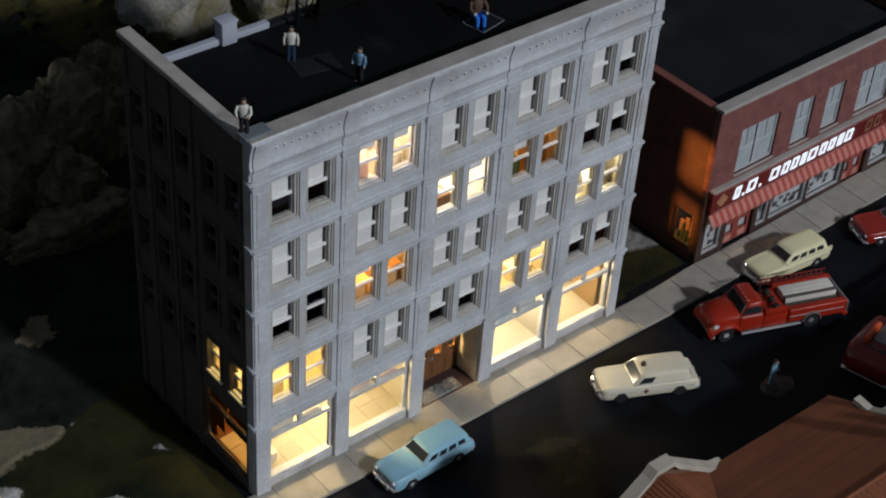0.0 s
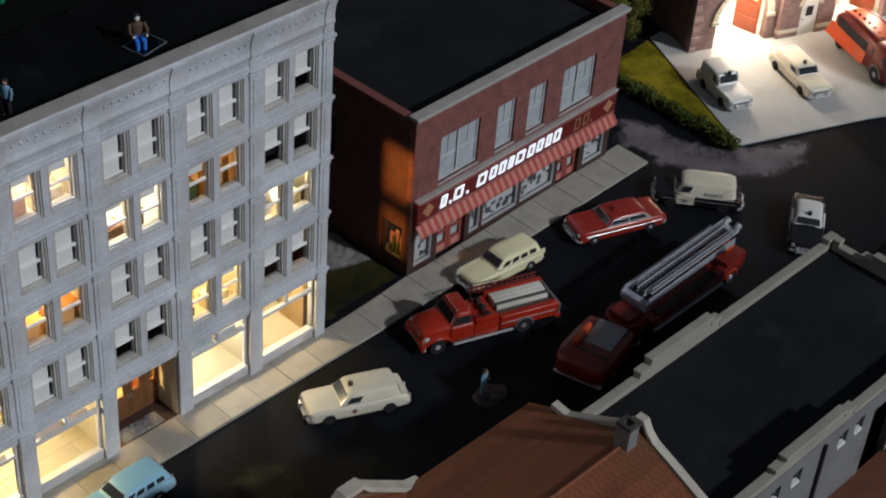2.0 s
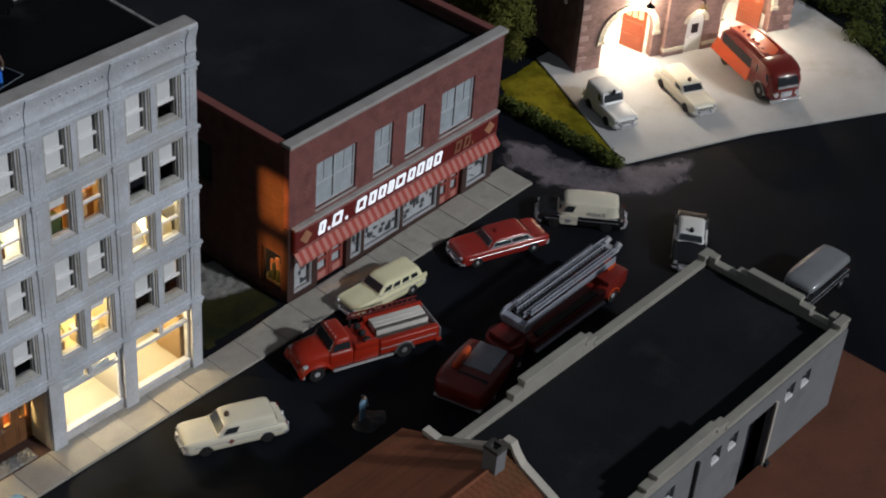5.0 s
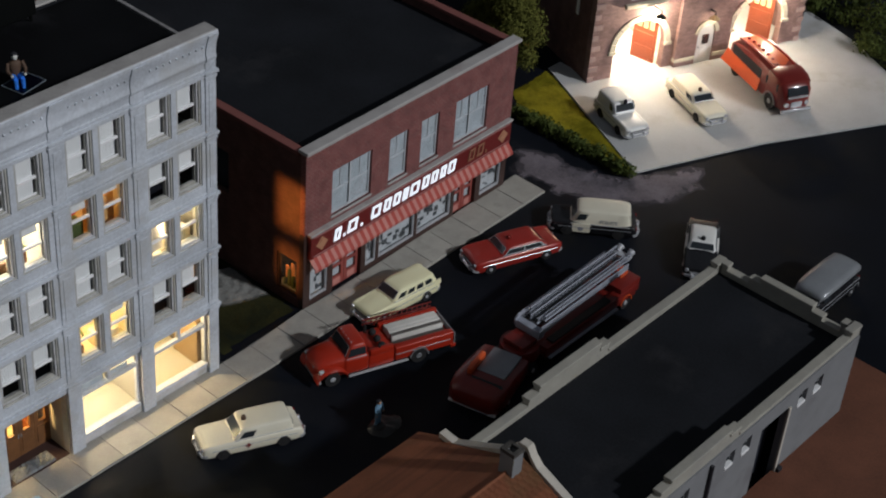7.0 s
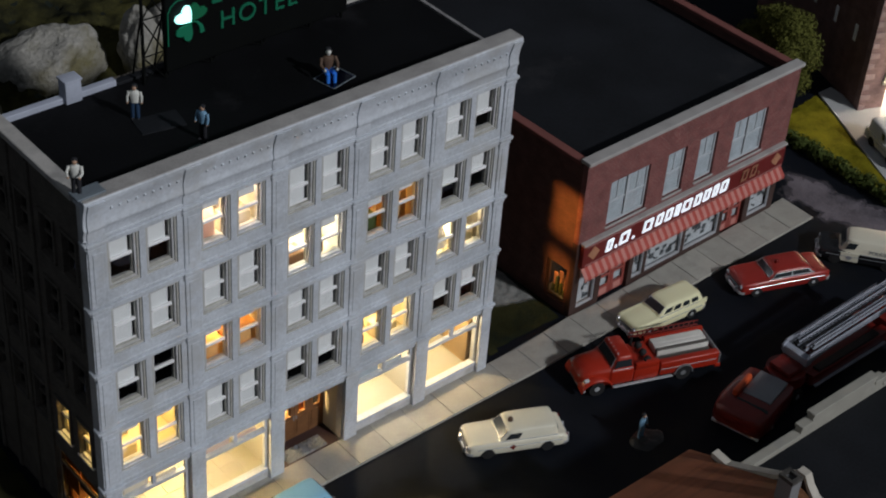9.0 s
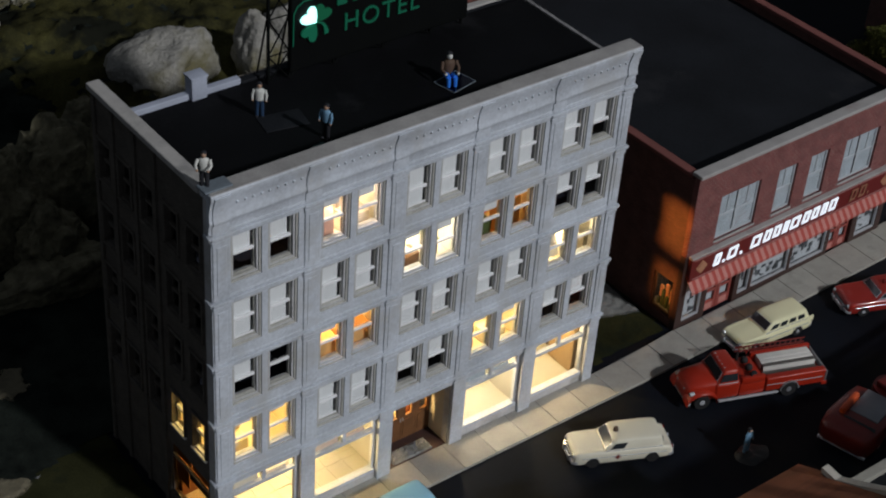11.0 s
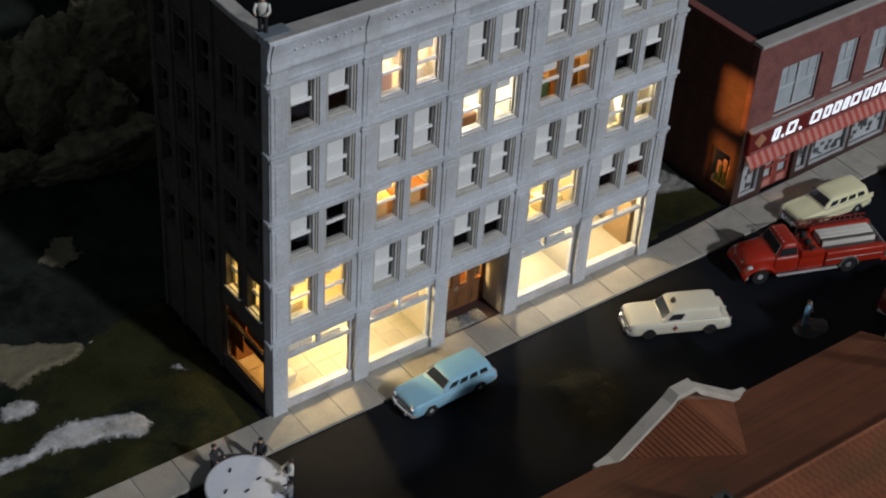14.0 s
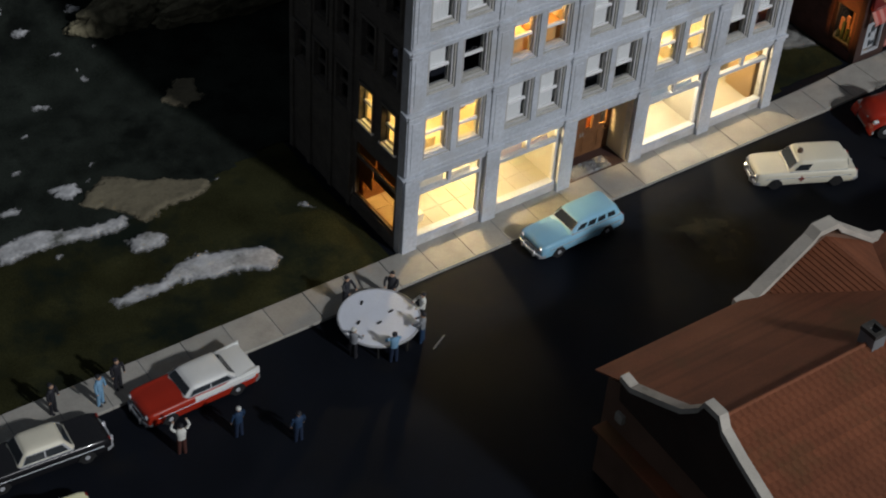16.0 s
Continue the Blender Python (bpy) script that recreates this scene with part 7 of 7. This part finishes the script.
rbox(bm, -3.9, -0.35, 0.72, 1.15, 0.5, 1.42, 0.1, 3)
rbox(bm, -3.9, -0.35, -0.9, 0.72, 0.5, 1.0, 0.04)
rbox(bm, -4.05, -3.7, -1.2, 1.2, 0.4, 0.6, 0.05)
part("hose_body", bm, "red_truck", pump, smooth=40)
bm = bmesh.new()
for k in range(3):
    rbox(bm, -3.7, -0.6, -0.88 + 0.25 * k, -0.635 + 0.25 * k, 1.0, 1.44 + 0.015 * (k % 2), 0.03)
rbox(bm, -3.7, -0.6, 0.12, 0.2, 1.0, 1.38, 0.03)
part("hose", bm, "hose", pump, "folded white canvas hose", smooth=40)
bm = bmesh.new()
rbox(bm, -3.7, -0.6, -0.1, 0.06, 1.0, 1.4, 0.03)
part("hose_tray", bm, "van_dark", pump, "dark hose tray")
bm = bmesh.new()
rbox(bm, -4.0, -3.9, -1.14, 1.14, 0.5, 1.3, 0.04)
part("tailboard", bm, "trim_grey", pump, smooth=40)
bm = bmesh.new()
rbox(bm, -3.7, -0.5, 0.22, 0.70, 1.0, 1.12, 0.02)
part("locker_lid", bm, "van_dark", pump)
bm = bmesh.new()
for z in (1.6, 1.88):
    box(bm, -3.6, 0.6, -1.13, -1.07, z, z + 0.06)
for k in range(13):
    x = -3.4 + k * 0.31
    box(bm, x, x + 0.05, -1.12, -1.08, 1.6, 1.9)
for x in (-3.3, -0.2):
    box(bm, x, x + 0.08, -1.13, -1.06, 1.4, 1.64)
part("ladder", bm, "red_dark", pump)
bm = bmesh.new()
box(bm, -3.7, -0.4, -1.17, -1.155, 0.95, 1.0)
box(bm, -3.7, -0.4, 1.155, 1.17, 0.95, 1.0)
part("trim_strip", bm, "chrome", pump)
for s in (-1, 1):
    wheel(pump, 3.28, s * 1.14, 0.45, 0.28)
    wheel(pump, -1.8, s * 1.18, 0.46, 0.32, hub="trim_grey", arch="trim_grey")

# aerial ladder truck: tractor with open cab, turntable and long trailer
aer = thing("ladder_truck", "dark red aerial ladder fire truck with grey ladder", "fire engine", place(40.2, -11.6, 0, 180.5), group="parked vehicles")
SWING = Matrix.Translation((2.6, 0, 0)) @ Matrix.Rotation(radians(14), 4, "Z") @ Matrix.Translation((-2.6, 0, 0))


def swung(name, bm, *rest, **more):
    """A part of the tractor, which stands at an angle to its trailer."""
    bm.transform(SWING)
    return part(name, bm, *rest, **more)


bm = bmesh.new()
loft(bm, [ring(7.9, 1.0, 0.5, 1.35), ring(7.7, 1.25, 0.42, 1.62), ring(6.9, 1.34, 0.4, 1.78), ring(5.2, 1.3, 0.4, 1.7), ring(4.2, 1.28, 0.4, 1.55), ring(3.6, 1.22, 0.45, 1.5)])
bm.transform(Matrix.Translation((0, -0.38, 0)) @ Matrix.Diagonal((1, 1.2, 1, 1)))
swung("tractor_body", bm, "red_dark", aer, smooth=50)
bm = bmesh.new()
rbox(bm, 7.55, 7.9, -1.85, 1.1, 0.36, 0.52, 0.06)
swung("bumper", bm, "chrome", aer, smooth=40)
for s in (-1, 1):
    bm = bmesh.new()
    cyl(bm, (7.55, s * 0.95 - 0.38, 1.0), (7.84, s * 0.95 - 0.38, 1.0), 0.17, 0.15, 12)
    swung("headlight", bm, "chrome", aer, smooth=40)
bm = bmesh.new()
quad(bm, (6.95, -1.0, 1.75), (6.95, 1.0, 1.75), (6.88, 0.95, 1.93), (6.88, -0.95, 1.93), 0.03)
swung("windscreen", bm, "carglass", aer)
bm = bmesh.new()
rbox(bm, 4.9, 6.8, -1.38, -1.02, 1.7, 2.2, 0.14)
swung("seat_back", bm, "red_orange", aer, "bright orange-red seat back", smooth=40)
bm = bmesh.new()
rbox(bm, 3.9, 6.2, -1.0, 0.75, 1.66, 1.86, 0.05)
swung("deck", bm, "trim_grey", aer, "grey tread deck", smooth=40)
bm = bmesh.new()
cyl(bm, (2.6, 0, 1.0), (2.6, 0, 1.7), 1.2, 1.15, 24)
rbox(bm, 1.9, 3.3, -0.75, 0.75, 1.7, 2.05, 0.1)
part("turntable", bm, "red_dark", aer, smooth=40)
bm = bmesh.new()
rbox(bm, -7.4, 3.4, -0.9, 0.9, 0.75, 1.15, 0.06)
rbox(bm, -7.2, 1.6, -1.25, -0.6, 0.6, 1.35, 0.06)
rbox(bm, -7.2, 1.6, 0.6, 1.25, 0.6, 1.35, 0.06)
rbox(bm, -7.6, -5.6, -1.2, 1.2, 0.7, 1.7, 0.12)
part("trailer", bm, "red_dark", aer, smooth=40)
bm = bmesh.new()
for s in (-1, 1):
    rbox(bm, -5.2, 1.4, min(s * 1.25, s * 1.45), max(s * 1.25, s * 1.45), 0.55, 0.66, 0.02)
part("running_board", bm, "ladder", aer)
bm = bmesh.new()
for s in (-1, 1):
    rbox(bm, -4.6, 1.0, min(s * 0.7, s * 1.2), max(s * 0.7, s * 1.2), 1.36, 1.5, 0.02)
part("locker_lid", bm, "tyre", aer)
bm = bmesh.new()
rbox(bm, -7.2, -6.4, -0.5, 0.5, 1.7, 2.2, 0.1)
cyl(bm, (-6.3, 0, 1.7), (-6.1, 0, 2.3), 0.06, n=8)
cyl(bm, (-6.12, 0, 2.28), (-6.05, 0, 2.32), 0.3, n=14)
part("tiller_seat", bm, "red_orange", aer, smooth=40)


def ladder_section(parent, x0, x1, y, z0, z1, w, rail, rungs, plates=False):
    """One truss ladder: rails, hand rails and rungs."""
    bm = bmesh.new()
    for s in (-1, 1):
        for dz, r in ((0, 0.06), (0.34, 0.05)):
            cyl(bm, (x0, y + s * w, z0 + dz), (x1, y + s * w, z1 + dz), r, n=6)
        n = rungs
        for k in range(n):
            t, u = k / n, (k + 1) / n
            cyl(bm, (x0 + (x1 - x0) * t, y + s * w, z0 + (z1 - z0) * t), (x0 + (x1 - x0) * u, y + s * w, z0 + (z1 - z0) * u + 0.34), 0.03, n=5)
    if plates:
        for s in (-1, 1):
            upright(bm, [(x1, z1 + 0.05), (x0, z0 + 0.05), (x0, z0 + 0.30), (x1, z1 + 0.30)], y + s * w - 0.025, y + s * w + 0.025)
    sec = part("ladder_section", bm, rail, parent)
    for k in range(rungs + 1):
        t = k / rungs
        x, z = x0 + (x1 - x0) * t, z0 + (z1 - z0) * t
        bm = bmesh.new()
        cyl(bm, (x, y - w, z), (x, y + w, z), 0.035, n=5)
        part("rung", bm, "rung_dark", sec)


ladder_section(aer, 1.9, -6.4, 0, 2.5, 2.75, 0.88, "ladder", 26, True)
ladder_section(aer, 1.2, -7.1, 0, 2.75, 3.0, 0.55, "ladder", 26)
ladder_section(aer, 1.5, -6.8, 0, 2.58, 2.84, 0.26, "ladder", 26)
bm = bmesh.new()
rbox(bm, 1.55, 2.05, -0.9, 0.9, 2.0, 2.55, 0.06)
for y in (-0.88, 0.88):  # solid cheeks at the foot of the ladder
    upright(bm, [(2.1, 2.2), (0.2, 2.5), (0.2, 2.62), (1.8, 2.86), (2.1, 2.6)], y - 0.05, y + 0.05)
part("ladder_foot", bm, "ladder", aer, smooth=40)
bm = bmesh.new()
cyl(bm, (-7.0, -0.4, 3.1), (-7.4, -0.4, 3.3), 0.16, 0.22, 10)
cyl(bm, (-7.0, 0.4, 3.1), (-7.4, 0.4, 3.3), 0.16, 0.22, 10)
rbox(bm, -7.2, -6.7, -0.6, 0.6, 2.95, 3.12, 0.05)
part("ladder_tip", bm, "silver", aer, "bright ladder tip with lamps", smooth=40)
for s in (-1, 1):
    for wh in [wheel(aer, 6.3, s * 1.58 - 0.38, 0.46, 0.3)]:
        wh.matrix_basis = Matrix.Translation((2.6 * K, 0, 0)) @ Matrix.Rotation(radians(14), 4, "Z") @ Matrix.Translation((-2.6 * K, 0, 0))
    wheel(aer, 2.8, s * 1.3, 0.46, 0.34)
    wheel(aer, -6.2, s * 1.24, 0.46, 0.3, arch="red_orange")

# streamlined tanker engine in the yard
tank = thing("tanker_engine", "red streamlined tanker fire engine with open orange side", "fire engine", place(75.0, -4.3, 0.14, 245) @ Matrix.Scale(1.06, 4), group="parked vehicles")
bm = bmesh.new()
rows = [(3.55, 0.85, 0.5, 1.5), (3.4, 1.08, 0.42, 1.95), (3.0, 1.18, 0.4, 2.3), (2.2, 1.22, 0.4, 2.55), (0.5, 1.22, 0.4, 2.65), (-1.5, 1.22, 0.42, 2.6), (-2.9, 1.18, 0.46, 2.35), (-3.5, 1.05, 0.55, 2.0), (-3.7, 0.85, 0.7, 1.6)]
loft(bm, [ring(x, w, zb, zt, 0.1) for x, w, zb, zt in rows])
tb = part("body", bm, "red_dark", tank, smooth=50)
bm = bmesh.new()
quad(bm, (3.60, -0.82, 1.56), (3.60, 0.82, 1.56), (3.32, 0.78, 2.08), (3.32, -0.78, 2.08), 0.05)
part("windscreen", bm, "carglass", tank)
for s in (-1, 1):
    bm = bmesh.new()
    for x0, x1 in ((2.2, 2.85), (1.35, 2.05)):
        rbox(bm, x0, x1, min(s * 1.2, s * 1.26), max(s * 1.2, s * 1.26), 1.55, 2.15, 0.02)
    part("side_window", bm, "carglass", tank)
    bm = bmesh.new()
    quad(bm, *[(-3.75, s * 1.62, 0.62), (0.75, s * 1.42, 0.50), (0.75, s * 1.24, 1.42), (-3.6, s * 1.26, 1.5)][::s], 0.06)
    part("side_panel", bm, "red_orange", tank, "orange side panel", smooth=40)
    bm = bmesh.new()
    rbox(bm, -3.0, 0.7, min(s * 1.15, s * 1.26), max(s * 1.15, s * 1.27), 1.4, 2.15, 0.04)
    part("side_locker", bm, "fig_dark", tank)
    bm = bmesh.new()
    cyl(bm, (3.35, s * 0.8, 0.9), (3.62, s * 0.8, 0.9), 0.2, 0.17, 12)
    part("headlight", bm, "chrome", tank, smooth=40)
    wheel(tank, 2.2, s * 1.3, 0.56, 0.36, hub="trim_grey", arch="trim_grey")
    wheel(tank, -2.3, s * 1.3, 0.52, 0.34, hub="trim_grey")
bm = bmesh.new()
rbox(bm, 3.5, 3.72, -1.2, 1.2, 0.36, 0.54, 0.06)
part("bumper", bm, "chrome", tank, smooth=40)
bm = bmesh.new()
rbox(bm, 3.42, 3.6, -0.45, 0.45, 0.62, 1.05, 0.05)
part("grille", bm, "chrome", tank, smooth=40)
bm = bmesh.new()
rbox(bm, 3.52, 3.68, -0.8, 0.8, 1.38, 1.5, 0.04)
part("grille_bar", bm, "chrome", tank, smooth=40)
for s in (-1, 1):
    bm = bmesh.new()  # raised rim of the tank with its row of domes
    loft(bm, [[(x, s * y - 0.07, z - 0.1), (x, s * y + 0.07, z - 0.1), (x, s * y + 0.05, z), (x, s * y - 0.05, z)] for x, y, z in ((-3.1, 0.72, 2.5), (-1.5, 0.8, 2.74), (0.5, 0.8, 2.79), (1.4, 0.76, 2.72))])
    part("tank_rim", bm, "red_car", tank, smooth=40)
bm = bmesh.new()  # tank top between the rims
loft(bm, [[(x, -y, z - 0.2), (x, y, z - 0.2), (x, y, z), (x, 0, z + 0.06), (x, -y, z)] for x, y, z in ((-3.1, 0.68, 2.42), (-1.5, 0.76, 2.67), (0.5, 0.76, 2.72), (1.4, 0.72, 2.64))])
part("tank_top", bm, "red_orange", tank, "orange-red tank top", smooth=30)
for k in range(7):
    bm = bmesh.new()
    ball(bm, (-2.6 + k * 0.62, -0.35, 2.66 + 0.12 * math.sin(k * 0.55)), 0.14, 1, 1, 0.7, 8)
    part("dome", bm, "red_car", tank, smooth=60)
bm = bmesh.new()
loft(bm, [ring(x, w, zb, zt, 0.1) for x, w, zb, zt in ((1.5, 1.24, 0.4, 2.6), (1.62, 1.27, 0.4, 2.68), (2.6, 1.27, 0.4, 2.55), (3.0, 1.22, 0.4, 2.38))])
part("cab_shell", bm, "red_dark", tank, smooth=50)


# ---- figurines, life net, small things ----
def figurine(label, m, top="fig_white", legs="fig_blue", head="fig_skin", arms="down", scale=1.0, sit=False, hat=None, shoes="fig_dark", category="figurine"):
    """A plain painted model figure in one mesh, 2 cm high."""
    mats = [top, legs, head, hat or "fig_dark", shoes]
    bm = bmesh.new()

    def add(f, slot):
        k = len(bm.faces)
        f()
        bm.faces.ensure_lookup_table()
        for fc in list(bm.faces)[k:]:
            fc.material_index = slot
    for s in (-1, 1):
        if sit:
            add(lambda: cyl(bm, (0, s * 0.12, 0.30), (0.45, s * 0.13, 0.34), 0.11, 0.09, 8), 1)
            add(lambda: cyl(bm, (0.45, s * 0.13, 0.36), (0.50, s * 0.13, 0.0), 0.09, 0.07, 8), 1)
        else:
            add(lambda: cyl(bm, (0.02 * s, s * 0.13, 0.0), (0, s * 0.10, 0.92), 0.085, 0.12, 8), 1)
            add(lambda: ball(bm, (0.06, s * 0.13, 0.04), 0.09, 1.5, 0.9, 0.5, 8), 4)
    z = 0.92 if not sit else 0.28
    add(lambda: loft(bm, [[(0.11 * math.cos(a) * k, w * math.sin(a), z + h) for a in [math.pi * 2 * q / 10 for q in range(10)]] for h, w, k in ((0, 0.2, 1.2), (0.2, 0.2, 1.25), (0.45, 0.25, 1.35), (0.58, 0.2, 1.1), (0.63, 0.08, 0.7))]), 0)
    for s in (-1, 1):
        if arms == "down":
            pts = ((0, s * 0.26, z + 0.54), (0.04, s * 0.33, z + 0.28), (0.12, s * 0.32, z + 0.02))
        elif arms == "hold":
            pts = ((0, s * 0.26, z + 0.54), (0.18, s * 0.33, z + 0.32), (0.42, s * 0.24, z + 0.22))
        else:
            pts = ((0, s * 0.26, z + 0.54), (0.08, s * 0.42, z + 0.72), (0.14, s * 0.30, z + 1.0))
        add(lambda: cyl(bm, pts[0], pts[1], 0.075, 0.065, 6), 0)
        add(lambda: cyl(bm, pts[1], pts[2], 0.065, 0.05, 6), 0)
        add(lambda: ball(bm, pts[2], 0.06, n=6), 2)
    add(lambda: ball(bm, (0.02, 0, z + 0.78), 0.125, 1.05, 0.92, 1.2, 10), 2)
    add(lambda: ball(bm, (-0.02, 0, z + 0.85), 0.13, 1.1, 1.0, 0.75, 10), 3)
    bm.transform(Matrix.Scale(scale, 4))
    return solid("figurine", bm, mats, label, category, m, group="figurines", smooth=60)


figurine("painted model figure in white shirt standing on the hotel roof", place(6.3, 5.9, ROOF, 230), "fig_white", "fig_blue")
figurine("painted model figure in grey-blue jacket on the hotel roof", place(7.9, 2.7, ROOF, 200), "fig_lblue", "fig_dark")
figurine("painted figure in brown and blue sitting on a clear base", place(15.9, 3.85, ROOF + 0.06, 250), "fig_brown", "fig_cyan", head="fig_white", arms="hold", sit=True, scale=1.3)
figurine("painted model figure in dark clothes at the roof corner", place(0.05, 0.35, TOP + 0.0, 230), "fig_white", "fig_dark", arms="hold")
fb = thing("figure_base", "clear blue-tinted plastic base under a roof figure", "base", place(16.1, 3.55, ROOF, 12))
bm = bmesh.new()
rbox(bm, -0.8, 0.8, -0.65, 0.65, 0, 0.06, 0.02)
part("plate", bm, "clear", fb)
bm = bmesh.new()
for y in (-0.66, 0.66):
    cyl(bm, (-0.8, y, 0.05), (0.8, y, 0.05), 0.025, n=6)
for x in (-0.81, 0.81):
    cyl(bm, (x, -0.66, 0.05), (x, 0.66, 0.05), 0.025, n=6)
part("rim", bm, "plinth_grey", fb)
bm = bmesh.new()
rbox(bm, -1.0, 1.2, -0.7, 0.7, 0, 0.05, 0.02)
solid("roof_hatch", bm, "tar", "flat black hatch on the hotel roof", "hatch", place(6.9, 5.0, ROOF, -10))
bm = bmesh.new()
rbox(bm, -0.35, 0.35, -0.3, 0.3, 0, 0.5, 0.05)
solid("roof_box", bm, "fs_dull_green", "small dull green box by the parapet", "box", place(6.9, 1.6, ROOF, 5))
bm = bmesh.new()
rbox(bm, -0.5, 0.9, -0.2, 0.6, 0, 0.12, 0.05)
solid("corner_block", bm, "plinth_grey", "blue-grey block on the parapet corner", "block", place(0.25, 0.0, TOP, 0))

# life net with its holders
net = thing("life_net", "round white canvas life net held over the street", "life net", place(-3.7, -3.95, 0))
bm = bmesh.new()
cyl(bm, (0, 0, 0.74), (0, 0, 0.82), 1.92, n=40)
part("canvas", bm, "net", net, smooth=40)
bm = bmesh.new()
for k in range(40):
    a0, a1 = math.tau * k / 40, math.tau * (k + 1) / 40
    cyl(bm, (1.95 * math.cos(a0), 1.95 * math.sin(a0), 0.79), (1.95 * math.cos(a1), 1.95 * math.sin(a1), 0.79), 0.06, n=6)
part("rim", bm, "silver", net, smooth=40)
for k in range(8):
    a = math.tau * k / 8 + 0.2
    bm = bmesh.new()
    cyl(bm, (1.9 * math.cos(a), 1.9 * math.sin(a), 0), (1.9 * math.cos(a), 1.9 * math.sin(a), 0.76), 0.05, n=6)
    part("leg", bm, "tyre", net)
rng = random.Random(12)
for k in range(4):
    a, r = rng.uniform(0, 6.28), rng.uniform(0.2, 1.5)
    bm = bmesh.new()
    rbox(bm, -0.14, 0.14, -0.05, 0.05, 0.82, 0.88, 0.02, 1)
    bm.transform(Matrix.Translation((r * math.cos(a), r * math.sin(a), 0)) @ Matrix.Rotation(a * 2.3, 4, "Z"))
    part("grommet", bm, "tyre", net)
for k, (ang, top, legs) in enumerate(((104, "fig_dark", "fig_dark"), (41, "fig_dark", "fig_dark"), (345, "fig_white", "fig_dark"), (308, "fig_grey", "fig_blue"), (256, "fig_lblue", "fig_navy"), (204, "fig_grey", "fig_dark"))):
    a = radians(ang)
    figurine("painted model fireman holding the life net", place(-3.7 + 2.16 * math.cos(a), -3.95 + 2.16 * math.sin(a), 0 if -3.95 + 2.16 * math.sin(a) < -2.3 else 0.16, ang + 180), top, legs, arms="hold", hat="fig_dark" if k != 5 else "fig_white")
bm = bmesh.new()
cyl(bm, (0, 0, 0.05), (0.95, 0.5, 0.05), 0.04, n=6)
solid("pole", bm, "trim_grey", "thin pole lying in the street by the net", "pole", place(-2.2, -6.4))

# bystanders in the street
for x, y, rz, top, legs, arms, lab in ((27.9, -9.7, 280, "fig_lblue", "fig_lblue", "down", "painted model figure in pale blue standing in the street"),
                                       (-15.2, -6.0, 80, "fig_white", "fig_maroon", "up", "painted model figure in white shirt beside the two-tone car"),
                                       (-12.6, -6.4, 100, "fig_blue", "fig_navy", "down", "painted model figure in dark blue with pale cap"),
                                       (-10.5, -8.0, 90, "fig_blue", "fig_navy", "down", "painted model figure in dark blue in the street"),
                                       (-17.0, -1.7, 300, "fig_lblue", "fig_lblue", "down", "painted model figure in pale blue on the pavement"),
                                       (-15.9, -1.2, 280, "fig_dark", "fig_dark", "down", "painted model figure in black on the pavement"),
                                       (-19.0, -1.1, 300, "fig_dark", "fig_dark", "down", "painted model figure in dark clothes on the pavement")):
    figurine(lab, place(x, y, 0.17 if y > -2.1 else 0.0 if x < 0 else 0.12, rz), top, legs, arms=arms, hat="fig_white" if x == -12.6 else None, shoes="fig_white" if legs == "fig_maroon" else "fig_dark")
bm = bmesh.new()
ringv = []
for j in range(7):
    q = j / 6
    for k in range(28):
        a = math.tau * k / 28
        r = (1.05 + 0.28 * noise.noise((math.cos(a) * 1.6, math.sin(a) * 1.6, 4))) * (1 - q)
        h = 0.22 * (1 - (1 - q) ** 3) + (0.16 * noise.noise((r * math.cos(a) * 2.6, r * math.sin(a) * 2.6, 7)) if 0 < j else 0)
        ringv.append(bm.verts.new((r * math.cos(a), 0.8 * r * math.sin(a), max(0.0, h))))
for j in range(6):
    for k in range(28):
        n = (k + 1) % 28
        bm.faces.new((ringv[j * 28 + k], ringv[j * 28 + n], ringv[(j + 1) * 28 + n], ringv[(j + 1) * 28 + k]))
bmesh.ops.remove_doubles(bm, verts=bm.verts, dist=0.0005)
solid("figure_base", bm, "base_dark", "lumpy dark base under the street figure", "base", place(28.2, -9.9), smooth=60)
